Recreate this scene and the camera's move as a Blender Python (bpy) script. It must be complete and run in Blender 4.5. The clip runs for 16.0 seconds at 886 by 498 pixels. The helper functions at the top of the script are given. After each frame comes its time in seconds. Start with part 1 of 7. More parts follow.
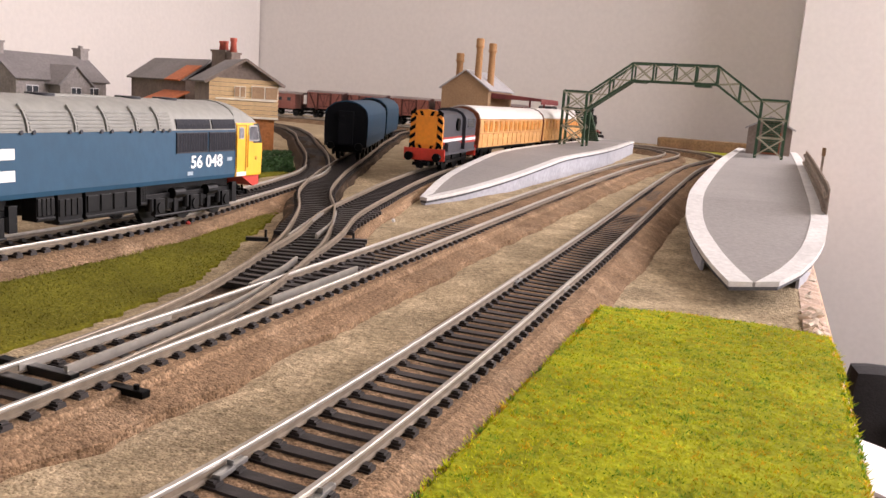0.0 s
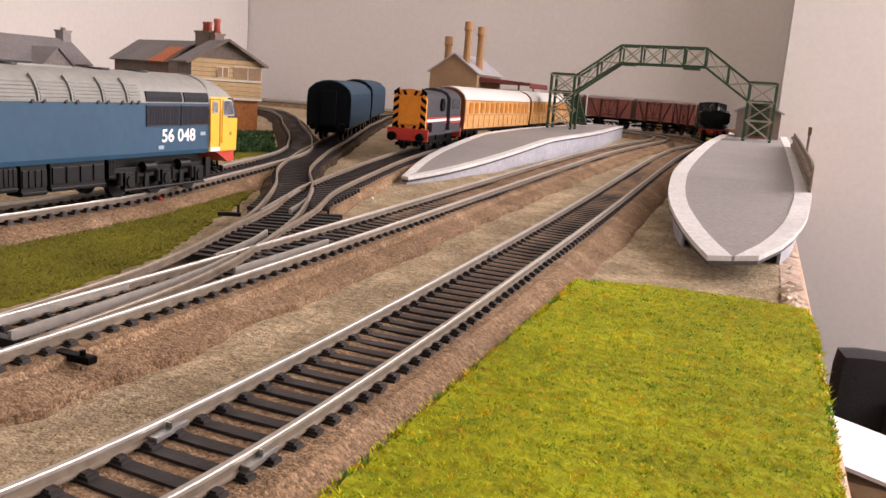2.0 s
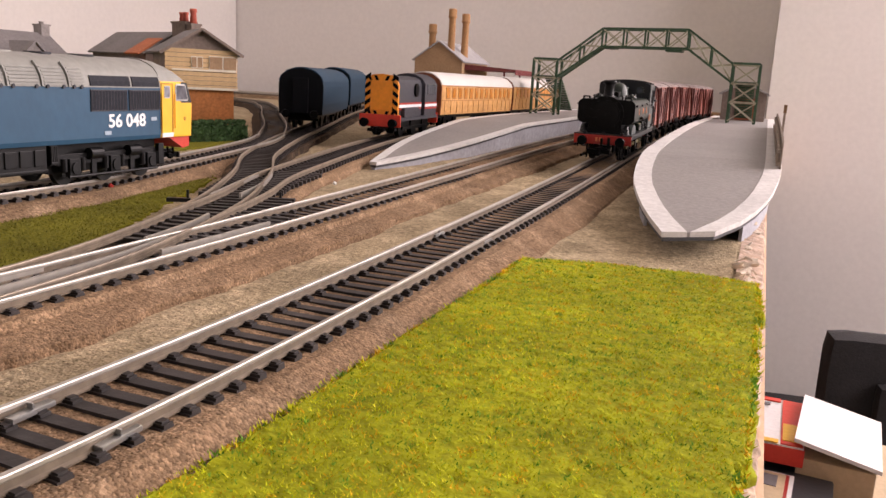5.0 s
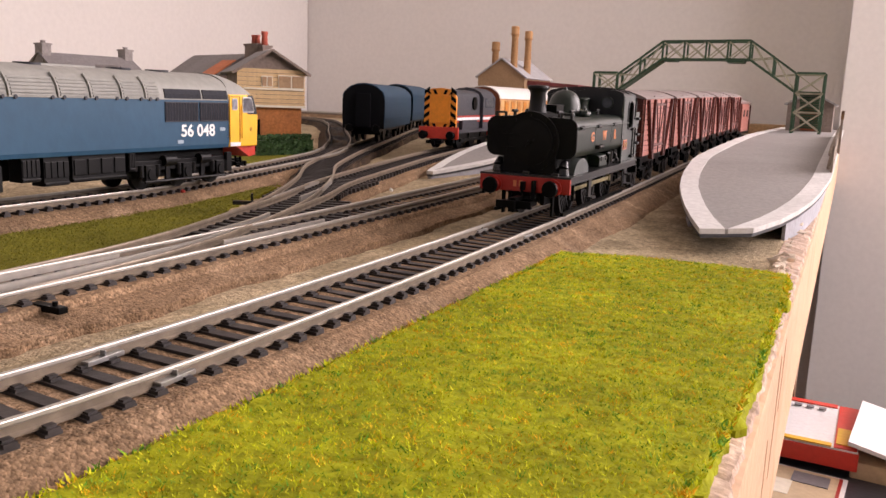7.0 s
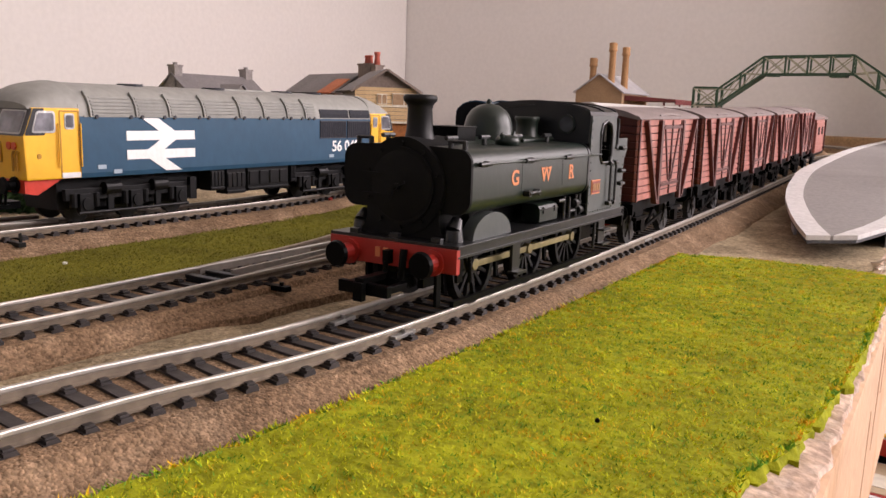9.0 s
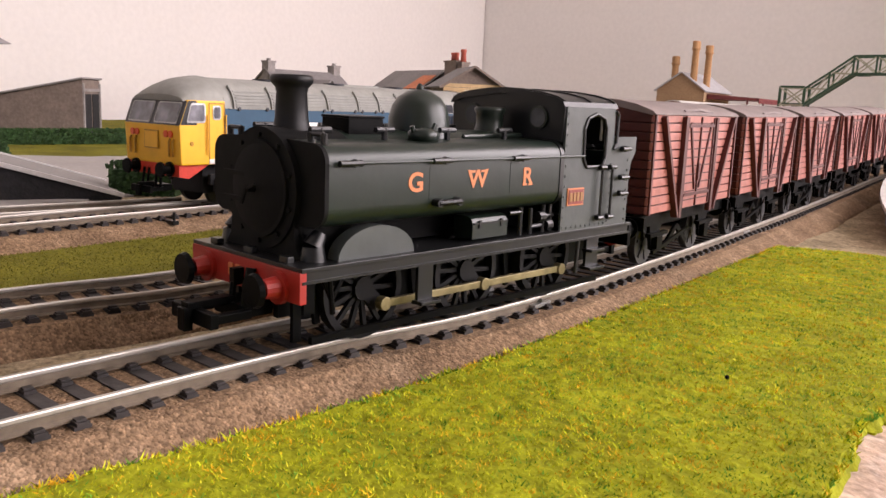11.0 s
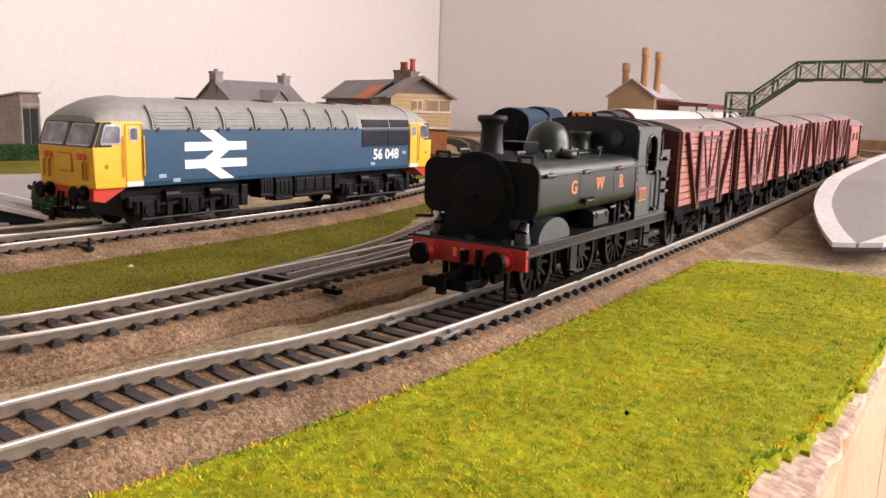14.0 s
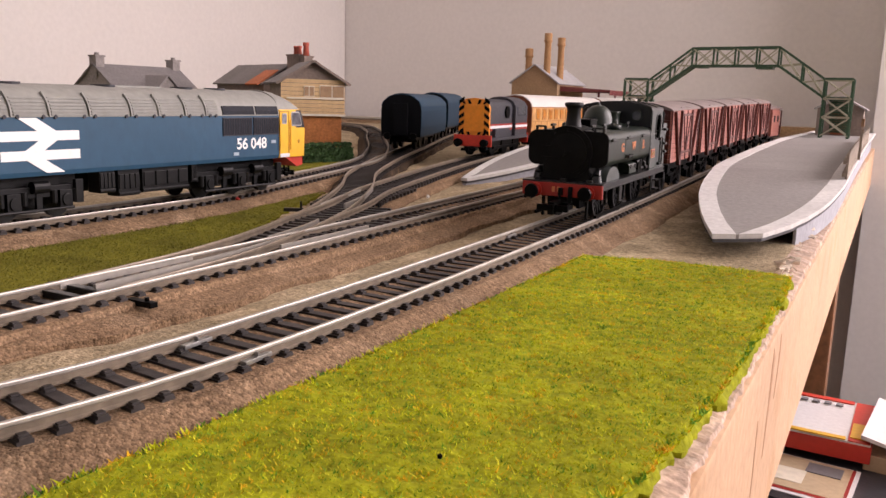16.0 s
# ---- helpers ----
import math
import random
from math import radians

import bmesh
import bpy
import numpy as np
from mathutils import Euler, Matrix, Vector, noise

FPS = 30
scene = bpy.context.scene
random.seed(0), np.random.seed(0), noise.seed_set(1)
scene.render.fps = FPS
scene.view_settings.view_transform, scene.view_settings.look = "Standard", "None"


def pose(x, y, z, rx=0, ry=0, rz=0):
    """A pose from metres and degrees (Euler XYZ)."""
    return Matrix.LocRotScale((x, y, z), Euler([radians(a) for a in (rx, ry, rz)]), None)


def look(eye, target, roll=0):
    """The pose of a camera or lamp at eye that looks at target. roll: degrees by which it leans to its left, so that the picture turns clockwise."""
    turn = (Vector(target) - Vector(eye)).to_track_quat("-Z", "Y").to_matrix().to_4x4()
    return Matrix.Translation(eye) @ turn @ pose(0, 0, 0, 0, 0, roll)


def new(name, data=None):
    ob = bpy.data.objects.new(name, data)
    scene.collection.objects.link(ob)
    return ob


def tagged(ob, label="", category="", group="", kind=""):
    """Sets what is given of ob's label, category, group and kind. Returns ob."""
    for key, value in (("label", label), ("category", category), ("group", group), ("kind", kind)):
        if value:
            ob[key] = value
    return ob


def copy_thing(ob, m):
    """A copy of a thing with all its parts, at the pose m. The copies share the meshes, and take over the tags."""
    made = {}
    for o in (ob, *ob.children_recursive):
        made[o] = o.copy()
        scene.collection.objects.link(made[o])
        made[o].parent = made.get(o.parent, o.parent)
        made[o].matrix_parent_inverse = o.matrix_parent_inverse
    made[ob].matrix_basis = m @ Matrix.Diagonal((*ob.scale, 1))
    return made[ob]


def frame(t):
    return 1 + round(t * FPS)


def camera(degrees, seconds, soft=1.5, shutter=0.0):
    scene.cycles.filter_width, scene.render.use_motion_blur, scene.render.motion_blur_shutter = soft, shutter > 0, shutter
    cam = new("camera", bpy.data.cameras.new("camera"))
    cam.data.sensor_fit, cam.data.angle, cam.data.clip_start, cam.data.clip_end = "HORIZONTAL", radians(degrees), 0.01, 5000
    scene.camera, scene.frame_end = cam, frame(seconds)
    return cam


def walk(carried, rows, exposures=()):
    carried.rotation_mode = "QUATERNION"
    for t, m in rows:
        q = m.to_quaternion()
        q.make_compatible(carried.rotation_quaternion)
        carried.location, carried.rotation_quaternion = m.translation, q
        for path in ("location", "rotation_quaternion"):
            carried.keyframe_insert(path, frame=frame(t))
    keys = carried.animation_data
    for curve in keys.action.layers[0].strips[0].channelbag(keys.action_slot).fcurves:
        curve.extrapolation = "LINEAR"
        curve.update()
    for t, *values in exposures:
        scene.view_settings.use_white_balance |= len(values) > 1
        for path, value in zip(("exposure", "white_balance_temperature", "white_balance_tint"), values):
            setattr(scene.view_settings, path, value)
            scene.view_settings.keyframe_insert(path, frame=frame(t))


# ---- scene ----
cam = camera(57.0, 16.0)
PATH = [
    (0, (-0.023, 0.183, 0.067), (-0.736, 2.016, -0.295), 4.0),
    (0.5, (-0.021, 0.184, 0.066), (-0.732, 2.018, -0.296), 4.0),
    (1, (-0.02, 0.188, 0.064), (-0.717, 2.024, -0.315), 3.8),
    (1.5, (-0.019, 0.189, 0.062), (-0.713, 2.025, -0.322), 3.9),
    (2, (-0.018, 0.19, 0.061), (-0.712, 2.025, -0.326), 4.1),
    (2.5, (-0.017, 0.19, 0.06), (-0.706, 2.029, -0.323), 4.3),
    (3, (-0.016, 0.191, 0.059), (-0.709, 2.027, -0.324), 4.2),
    (3.5, (-0.015, 0.192, 0.057), (-0.704, 2.027, -0.34), 3.9),
    (4, (-0.012, 0.193, 0.056), (-0.698, 2.029, -0.342), 3.7),
    (4.2, (-0.011, 0.198, 0.057), (-0.688, 2.035, -0.351), 3.5),
    (6.3, (0.009, 0.204, 0.053), (-0.775, 2.003, -0.335), 2.4),
    (6.5, (0.009, 0.201, 0.052), (-0.793, 1.993, -0.327), 2.5),
    (7, (0.012, 0.191, 0.052), (-0.845, 1.961, -0.313), 2.1),
    (7.5, (0.014, 0.181, 0.055), (-0.889, 1.928, -0.305), 1.7),
    (8, (0.016, 0.173, 0.054), (-0.933, 1.894, -0.315), 1.5),
    (8.5, (0.016, 0.163, 0.053), (-0.974, 1.862, -0.308), 1.6),
    (9, (0.015, 0.147, 0.054), (-1.026, 1.821, -0.287), 1.8),
    (9.5, (0.016, 0.131, 0.054), (-1.078, 1.773, -0.273), 2.2),
    (10, (0.015, 0.123, 0.054), (-1.107, 1.746, -0.273), 2.2),
    (10.2, (0.015, 0.123, 0.053), (-1.119, 1.735, -0.287), 2.3),
    (12.3, (0.012, 0.108, 0.054), (-1.191, 1.667, -0.294), 1.8),
    (12.5, (0.013, 0.11, 0.055), (-1.182, 1.677, -0.284), 1.5),
    (13, (0.016, 0.114, 0.054), (-1.154, 1.7, -0.289), 1.5),
    (13.5, (0.019, 0.12, 0.056), (-1.129, 1.723, -0.282), 1.6),
    (14, (0.021, 0.132, 0.058), (-1.083, 1.765, -0.281), 1.7),
    (14.5, (0.021, 0.138, 0.059), (-1.05, 1.793, -0.277), 1.8),
    (15, (0.023, 0.149, 0.06), (-0.993, 1.837, -0.287), 1.8),
    (15.5, (0.023, 0.157, 0.06), (-0.947, 1.87, -0.292), 1.7),
    (16, (0.025, 0.166, 0.058), (-0.908, 1.897, -0.306), 1.7),
]
walk(cam, [(t, look(e, g, r)) for t, e, g, r in PATH], ((0.0, 0.36, 6600, 22), (1.0, 0.26, 6650, 23), (4.0, 0.13, 6850, 26), (7.0, 0.18, 6800, 27), (8.0, 0.08, 6750, 26), (9.0, 0.10, 6650, 25), (10.0, 0.2, 6600, 25), (12.5, 0.5, 6550, 23), (13.5, 0.48, 6600, 23), (16.0, 0.05, 6750, 27)))

# ---- world, light, exposure ----
world = bpy.data.worlds.new("world")
scene.world = world
world.use_nodes = True
_n = world.node_tree.nodes
_sky = _n.new("ShaderNodeTexSky")
_sky.sky_type = "NISHITA"
_sky.sun_disc = False
_sky.sun_elevation, _sky.sun_rotation = radians(40), radians(60)
world.node_tree.links.new(_sky.outputs[0], _n["Background"].inputs[0])
_n["Background"].inputs[1].default_value = 0.1


def area(name, m, sx, sy, watts, colour):
    lamp = bpy.data.lights.new(name, "AREA")
    lamp.shape, lamp.size, lamp.size_y, lamp.energy, lamp.color = "RECTANGLE", sx, sy, watts, colour
    ob = new(name, lamp)
    ob.matrix_world = m
    return ob


# daylight of the windows beside the layout and beyond the chimney breast; behind the camera, an added fill
area("window_daylight", look((1.52, 0.92, 0.75), (0.2, 1.12, 0.38)), 1.2, 1.2, 31, (1.0, 0.95, 0.89))
area("north_window_daylight", look((1.02, 1.79, 0.7), (0.0, 0.5, 0.1)), 0.8, 1.2, 29, (1.0, 0.96, 0.92))
area("rear_window_daylight", look((-0.5, -1.74, 0.85), (-0.5, 0.2, 0.4)), 1.4, 1.0, 0.8, (1.0, 0.95, 0.9))


# ---- materials ----
def mat(name, colour, rough=0.6, metal=0.0, vary=0.25, grain=400.0, stain=25.0, bump=0.15, spec=0.5, rnd=0.0, second=None, share=0.5, coat=0.0, grit=0.0, grit_depth=0.5):
    """A paint or stuff with grain at two sizes (per metre), a second colour in patches, and fine relief."""
    m = bpy.data.materials.new(name)
    m.use_nodes = True
    nt = m.node_tree
    n, l = nt.nodes, nt.links
    p = n["Principled BSDF"]
    tc = n.new("ShaderNodeTexCoord")
    a, b = n.new("ShaderNodeTexNoise"), n.new("ShaderNodeTexNoise")
    a.inputs["Scale"].default_value, b.inputs["Scale"].default_value = grain, stain
    a.inputs["Detail"].default_value, b.inputs["Detail"].default_value = 4, 3
    l.new(tc.outputs["Object"], a.inputs["Vector"])
    l.new(tc.outputs["Object"], b.inputs["Vector"])
    ra, rb = n.new("ShaderNodeMapRange"), n.new("ShaderNodeMapRange")
    for r, src, k in ((ra, a, vary), (rb, b, vary * 0.7)):
        r.inputs[1].default_value, r.inputs[2].default_value = 0.3, 0.7
        r.inputs[3].default_value, r.inputs[4].default_value = 1 - k, 1 + k
        l.new(src.outputs["Fac"], r.inputs[0])
    mul = n.new("ShaderNodeMath")
    mul.operation = "MULTIPLY"
    l.new(ra.outputs[0], mul.inputs[0])
    l.new(rb.outputs[0], mul.inputs[1])
    fac = mul
    if rnd:
        oi = n.new("ShaderNodeObjectInfo")
        rr = n.new("ShaderNodeMapRange")
        rr.inputs[3].default_value, rr.inputs[4].default_value = 1 - rnd, 1 + rnd
        l.new(oi.outputs["Random"], rr.inputs[0])
        fac = n.new("ShaderNodeMath")
        fac.operation = "MULTIPLY"
        l.new(mul.outputs[0], fac.inputs[0])
        l.new(rr.outputs[0], fac.inputs[1])
    cells = None
    if grit:
        cells = n.new("ShaderNodeTexVoronoi")
        cells.inputs["Scale"].default_value = grit
        l.new(tc.outputs["Object"], cells.inputs["Vector"])
        sep = n.new("ShaderNodeSeparateColor")
        l.new(cells.outputs["Color"], sep.inputs[0])
        rg = n.new("ShaderNodeMapRange")
        rg.inputs[3].default_value, rg.inputs[4].default_value = 1 - grit_depth, 1 + grit_depth
        l.new(sep.outputs[0], rg.inputs[0])
        last = fac
        fac = n.new("ShaderNodeMath")
        fac.operation = "MULTIPLY"
        l.new(last.outputs[0], fac.inputs[0])
        l.new(rg.outputs[0], fac.inputs[1])
    base = None
    if second:
        c = n.new("ShaderNodeTexNoise")
        c.inputs["Scale"].default_value, c.inputs["Detail"].default_value = stain * 2.3, 6
        l.new(tc.outputs["Object"], c.inputs["Vector"])
        rc = n.new("ShaderNodeMapRange")
        rc.inputs[1].default_value, rc.inputs[2].default_value = 0.62 - share * 0.3, 0.74 - share * 0.3
        l.new(c.outputs["Fac"], rc.inputs[0])
        mx = n.new("ShaderNodeMix")
        mx.data_type = "RGBA"
        mx.inputs[6].default_value, mx.inputs[7].default_value = (*colour, 1), (*second, 1)
        l.new(rc.outputs[0], mx.inputs[0])
        base = mx.outputs[2]
    vm = n.new("ShaderNodeVectorMath")
    vm.operation = "SCALE"
    if base:
        l.new(base, vm.inputs[0])
    else:
        vm.inputs[0].default_value = colour
    l.new(fac.outputs[0], vm.inputs["Scale"])
    l.new(vm.outputs[0], p.inputs["Base Color"])
    p.inputs["Roughness"].default_value, p.inputs["Metallic"].default_value = rough, metal
    p.inputs["Specular IOR Level"].default_value = spec
    p.inputs["Coat Weight"].default_value = coat
    if bump:
        bp = n.new("ShaderNodeBump")
        bp.inputs["Strength"].default_value, bp.inputs["Distance"].default_value = bump, 0.5 / grain
        l.new(a.outputs["Fac"], bp.inputs["Height"])
        if cells:
            top = n.new("ShaderNodeBump")
            top.invert = True
            top.inputs["Strength"].default_value, top.inputs["Distance"].default_value = 0.8, 0.5 / grit
            l.new(cells.outputs["Distance"], top.inputs["Height"])
            l.new(bp.outputs[0], top.inputs["Normal"])
            bp = top
        l.new(bp.outputs[0], p.inputs["Normal"])
    return m


M_SAND = mat("sandy_ground", (0.345, 0.272, 0.172), 0.95, vary=0.30, grain=550, stain=30, bump=1.0, second=(0.44, 0.348, 0.225), share=0.5, grit=1500, grit_depth=0.25, spec=0.12)
M_BALLAST = mat("ballast_foam", (0.222, 0.144, 0.086), 0.95, vary=0.3, grain=900, stain=40, bump=0.8, second=(0.285, 0.193, 0.12), share=0.35, grit=1900, grit_depth=0.38, spec=0.12)
# ballast colour darkened to hold the shade between turnout sleepers
M_BEDDARK = mat("shade_darkened_ballast", (0.055, 0.038, 0.026), 0.95, vary=0.35, grain=900, stain=50, bump=0.8, second=(0.15, 0.098, 0.06), share=0.25, grit=1900, grit_depth=0.4, spec=0.12)
M_LIME = mat("lime_grass", (0.265, 0.28, 0.009), 0.9, vary=0.3, grain=500, stain=40, bump=0.8, spec=0.12)
M_OLIVE = mat("olive_grass", (0.15, 0.14, 0.014), 0.95, vary=0.35, grain=900, stain=30, bump=1.0, spec=0.12)
M_SLEEPER = mat("sleeper_plastic", (0.026, 0.021, 0.020), 0.6, vary=0.3, grain=600, stain=60, rnd=0.25)
M_RAIL = mat("nickel_silver_rail", (0.46, 0.43, 0.385), 0.40, 0.65, vary=0.10, grain=350, stain=25, bump=0.03)
M_WEB = mat("rail_web_brown", (0.155, 0.122, 0.088), 0.6, 0.2, vary=0.25, grain=350, stain=25, bump=0.05)
M_RAILDARK = mat("dull_rail", (0.27, 0.22, 0.165), 0.45, 0.4, vary=0.22, grain=350, stain=25, bump=0.05)
M_CARD = mat("grey_tarmac_card", (0.25, 0.235, 0.225), 0.85, vary=0.12, grain=500, stain=18, bump=0.2)
M_EDGE = mat("white_coping", (0.60, 0.59, 0.575), 0.8, vary=0.12, grain=400, stain=40, bump=0.2)
M_PSIDE = mat("pale_grey_card", (0.36, 0.37, 0.41), 0.8, vary=0.15, grain=300, stain=30, bump=0.2)
M_UNDERSHADE = mat("underside_shade", (0.06, 0.06, 0.065), 0.8)
M_PINE = mat("pine_wood", (0.62, 0.40, 0.25), 0.6, vary=0.12, grain=260, stain=14, bump=0.15, second=(0.56, 0.34, 0.19), share=0.3)
M_STREAK = mat("resin_streak", (0.42, 0.22, 0.11), 0.6, vary=0.2, grain=400, stain=60)
M_PLY = mat("raw_ply_edge", (0.47, 0.335, 0.25), 0.9, vary=0.3, grain=700, stain=120, bump=0.6, second=(0.58, 0.44, 0.35), share=0.4)
M_WALL = mat("cream_wall_paint", (0.725, 0.692, 0.668), 0.85, vary=0.03, grain=120, stain=3, bump=0.06)
M_CEIL = mat("white_ceiling_paint", (0.8, 0.79, 0.77), 0.9, vary=0.03, grain=100, stain=3, bump=0.05)
M_FLOOR = mat("beige_carpet", (0.34, 0.27, 0.21), 0.95, vary=0.2, grain=300, stain=8, bump=0.5)
M_BLACK = mat("satin_black", (0.0028, 0.0029, 0.003), 0.38, vary=0.25, grain=300, stain=60, bump=0.05, spec=0.06)
M_LOCO = mat("loco_green", (0.007, 0.0145, 0.0095), 0.36, vary=0.10, grain=250, stain=40, bump=0.03, spec=0.45)
M_LOCOBLACK = mat("loco_satin_black", (0.006, 0.0065, 0.007), 0.36, vary=0.2, grain=300, stain=60, bump=0.04, spec=0.45)
M_UNDER = mat("underframe_black", (0.005, 0.005, 0.0055), 0.45, vary=0.3, grain=300, stain=60, bump=0.05, spec=0.25)
M_MATTBLACK = mat("matt_black", (0.004, 0.004, 0.004), 0.7, vary=0.3, grain=400, stain=60, bump=0.08, spec=0.15)
M_PLATERED = mat("plate_red", (0.22, 0.03, 0.02), 0.5, vary=0.08)
M_LOCOWHEEL = mat("black_wheel", (0.005, 0.005, 0.0055), 0.5, 0.0, vary=0.3, grain=300, stain=80, bump=0.05, spec=0.2)
M_WHEEL = mat("dark_wheel_metal", (0.02, 0.02, 0.021), 0.5, 0.1, vary=0.3, grain=300, stain=80, bump=0.05)
# loco green made paler, the window's sheen put into the colour
M_CABSHEEN = mat("loco_green_sheen", (0.045, 0.053, 0.050), 0.5, vary=0.12, grain=250, stain=40, bump=0.05)
M_RED = mat("buffer_beam_red", (0.34, 0.016, 0.008), 0.5, vary=0.15, grain=200, stain=80, bump=0.04)
M_VAN = mat("bauxite_van_paint", (0.37, 0.130, 0.100), 0.42, vary=0.14, grain=300, stain=40, bump=0.1)
M_VANDK = mat("bauxite_straps_and_shaded_ends", (0.075, 0.012, 0.008), 0.5, vary=0.14, grain=300, stain=40, bump=0.1)
M_VANROOF = mat("grey_van_roof", (0.22, 0.175, 0.165), 0.6, vary=0.12, grain=250, stain=30, bump=0.08)
M_BLUE = mat("rail_blue", (0.022, 0.072, 0.128), 0.5, vary=0.07, grain=200, stain=20, bump=0.04, spec=0.3)
M_YEL = mat("warning_yellow", (0.80, 0.43, 0.012), 0.5, vary=0.06, grain=200, stain=30, bump=0.04)
# shaded copy of the warning yellow; paints the shade of cab outlines
M_YELDK = mat("shaded_yellow_edge", (0.42, 0.20, 0.008), 0.5, vary=0.06)
M_MARKER = mat("orange_marker", (0.72, 0.09, 0.01), 0.4, vary=0.05)
M_DIESELRED = mat("fairing_red", (0.55, 0.035, 0.014), 0.5, vary=0.1)
M_DATABLUE = mat("pale_blue_print", (0.30, 0.38, 0.45), 0.6, vary=0.1)
M_ROOFGREY = mat("loco_roof_grey", (0.25, 0.25, 0.228), 0.6, vary=0.10, grain=250, stain=25, bump=0.08)
M_GRILLE = mat("dark_grille", (0.007, 0.008, 0.014), 0.6, vary=0.2, spec=0.2)
M_WHITE = mat("white_print", (0.82, 0.82, 0.80), 0.6, vary=0.04)
M_GOLD = mat("gold_transfer", (0.62, 0.20, 0.07), 0.5, vary=0.05)
M_BRASS = mat("oily_brass", (0.24, 0.20, 0.10), 0.42, 0.6, vary=0.2)
M_STEEL = mat("grey_steel", (0.35, 0.35, 0.34), 0.35, 0.8, vary=0.15)
M_GLASSW = mat("pale_window", (0.18, 0.18, 0.20), 0.10, vary=0.55, grain=150, stain=60, bump=0.0)
M_DKGLASS = mat("dark_window", (0.06, 0.065, 0.075), 0.12, vary=0.3, grain=200, stain=60, bump=0.0)
M_ORANGE = mat("orange_yellow", (0.80, 0.27, 0.012), 0.5, vary=0.08)
M_SHGREY = mat("dark_loco_grey", (0.032, 0.032, 0.040), 0.5, vary=0.15, spec=0.35)
M_TEAK = mat("teak_panels", (0.52, 0.27, 0.085), 0.5, vary=0.16, grain=250, stain=40, bump=0.08)
M_AMBER = mat("amber_window", (0.46, 0.165, 0.015), 0.3, vary=0.2, grain=200, stain=60, bump=0.0)
M_TEAKEDGE = mat("teak_beading", (0.36, 0.16, 0.045), 0.5, vary=0.16)
M_TEAKDK = mat("teak_end", (0.20, 0.055, 0.02), 0.5, vary=0.16)
M_COACHROOF = mat("white_coach_roof", (0.55, 0.53, 0.50), 0.6, vary=0.06)
M_COACHBLUE = mat("dark_blue_coach", (0.010, 0.040, 0.072), 0.55, vary=0.12, spec=0.25)
M_COACHEND = mat("black_coach_end", (0.003, 0.0035, 0.005), 0.7, vary=0.15, spec=0.1)
M_GREEN = mat("bridge_green", (0.022, 0.066, 0.03), 0.55, vary=0.25, grain=300, stain=90, bump=0.1)
M_LATTICE = mat("cream_lattice", (0.34, 0.33, 0.24), 0.7, vary=0.2, grain=300, stain=90, bump=0.1)
M_CREAM = mat("cream_boards", (0.66, 0.47, 0.26), 0.7, vary=0.10, grain=250, stain=40, bump=0.12)
M_CREAMP = mat("pale_cream_boards", (0.70, 0.64, 0.52), 0.7, vary=0.08, grain=250, stain=40, bump=0.12)
M_BRICK = mat("orange_brick_card", (0.46, 0.17, 0.05), 0.8, vary=0.22, grain=500, stain=60, bump=0.25)
M_TANBRICK = mat("tan_brick_card", (0.34, 0.215, 0.12), 0.8, vary=0.15, grain=500, stain=40, bump=0.25)
M_STONE = mat("grey_stone_card", (0.27, 0.245, 0.235), 0.85, vary=0.2, grain=350, stain=60, bump=0.3)
M_BROWNWALL = mat("brown_stone_card", (0.20, 0.155, 0.13), 0.85, vary=0.18, grain=350, stain=60, bump=0.3)
M_SLATE = mat("grey_slate", (0.20, 0.185, 0.185), 0.75, vary=0.14, grain=400, stain=40, bump=0.25, rnd=0.15)
M_SLATEPALE = mat("pale_slate", (0.36, 0.35, 0.36), 0.7, vary=0.12, grain=400, stain=40, bump=0.25)
M_TILE = mat("orange_tiles", (0.56, 0.17, 0.07), 0.8, vary=0.16, grain=400, stain=60, bump=0.25)
M_POT = mat("terracotta_pot", (0.45, 0.10, 0.065), 0.8, vary=0.15)
M_OCHRE = mat("ochre_chimney", (0.34, 0.18, 0.075), 0.8, vary=0.15)
M_MAROON = mat("maroon_canopy", (0.17, 0.035, 0.035), 0.7, vary=0.15)
M_DKGREEN = mat("dark_green_trim", (0.015, 0.05, 0.038), 0.5, vary=0.12)
M_HEDGE = mat("hedge_foliage", (0.035, 0.085, 0.022), 0.9, vary=0.4, grain=500, stain=90, bump=0.6, rnd=0.2)
M_GREYGROUND = mat("grey_yard", (0.34, 0.315, 0.295), 0.9, vary=0.08, grain=300, stain=20, bump=0.2)
M_FENCE = mat("weathered_fence", (0.26, 0.21, 0.165), 0.85, vary=0.2, grain=300, stain=60, bump=0.25)
M_BROWN = mat("brown_earth_bank", (0.20, 0.115, 0.055), 0.9, vary=0.3, grain=300, stain=60, bump=0.5)
M_BOXRED = mat("red_print_card", (0.62, 0.04, 0.02), 0.45, vary=0.05)
M_BOXWHITE = mat("white_print_card", (0.72, 0.71, 0.72), 0.45, vary=0.05)
M_BOXBLACK = mat("black_print_card", (0.025, 0.026, 0.032), 0.4, vary=0.1)
M_BOXYEL = mat("yellow_print", (0.72, 0.42, 0.03), 0.45, vary=0.05)
M_BOXTAN = mat("tan_card", (0.50, 0.38, 0.24), 0.7, vary=0.08)
M_PRINT = mat("grey_print", (0.16, 0.15, 0.16), 0.6, vary=0.1)
M_POSTWOOD = mat("stained_post", (0.20, 0.085, 0.035), 0.5, vary=0.25, grain=120, stain=12, bump=0.1)
M_FABRIC = mat("black_fabric", (0.012, 0.012, 0.014), 0.85, vary=0.3, grain=400, stain=40, bump=0.4)
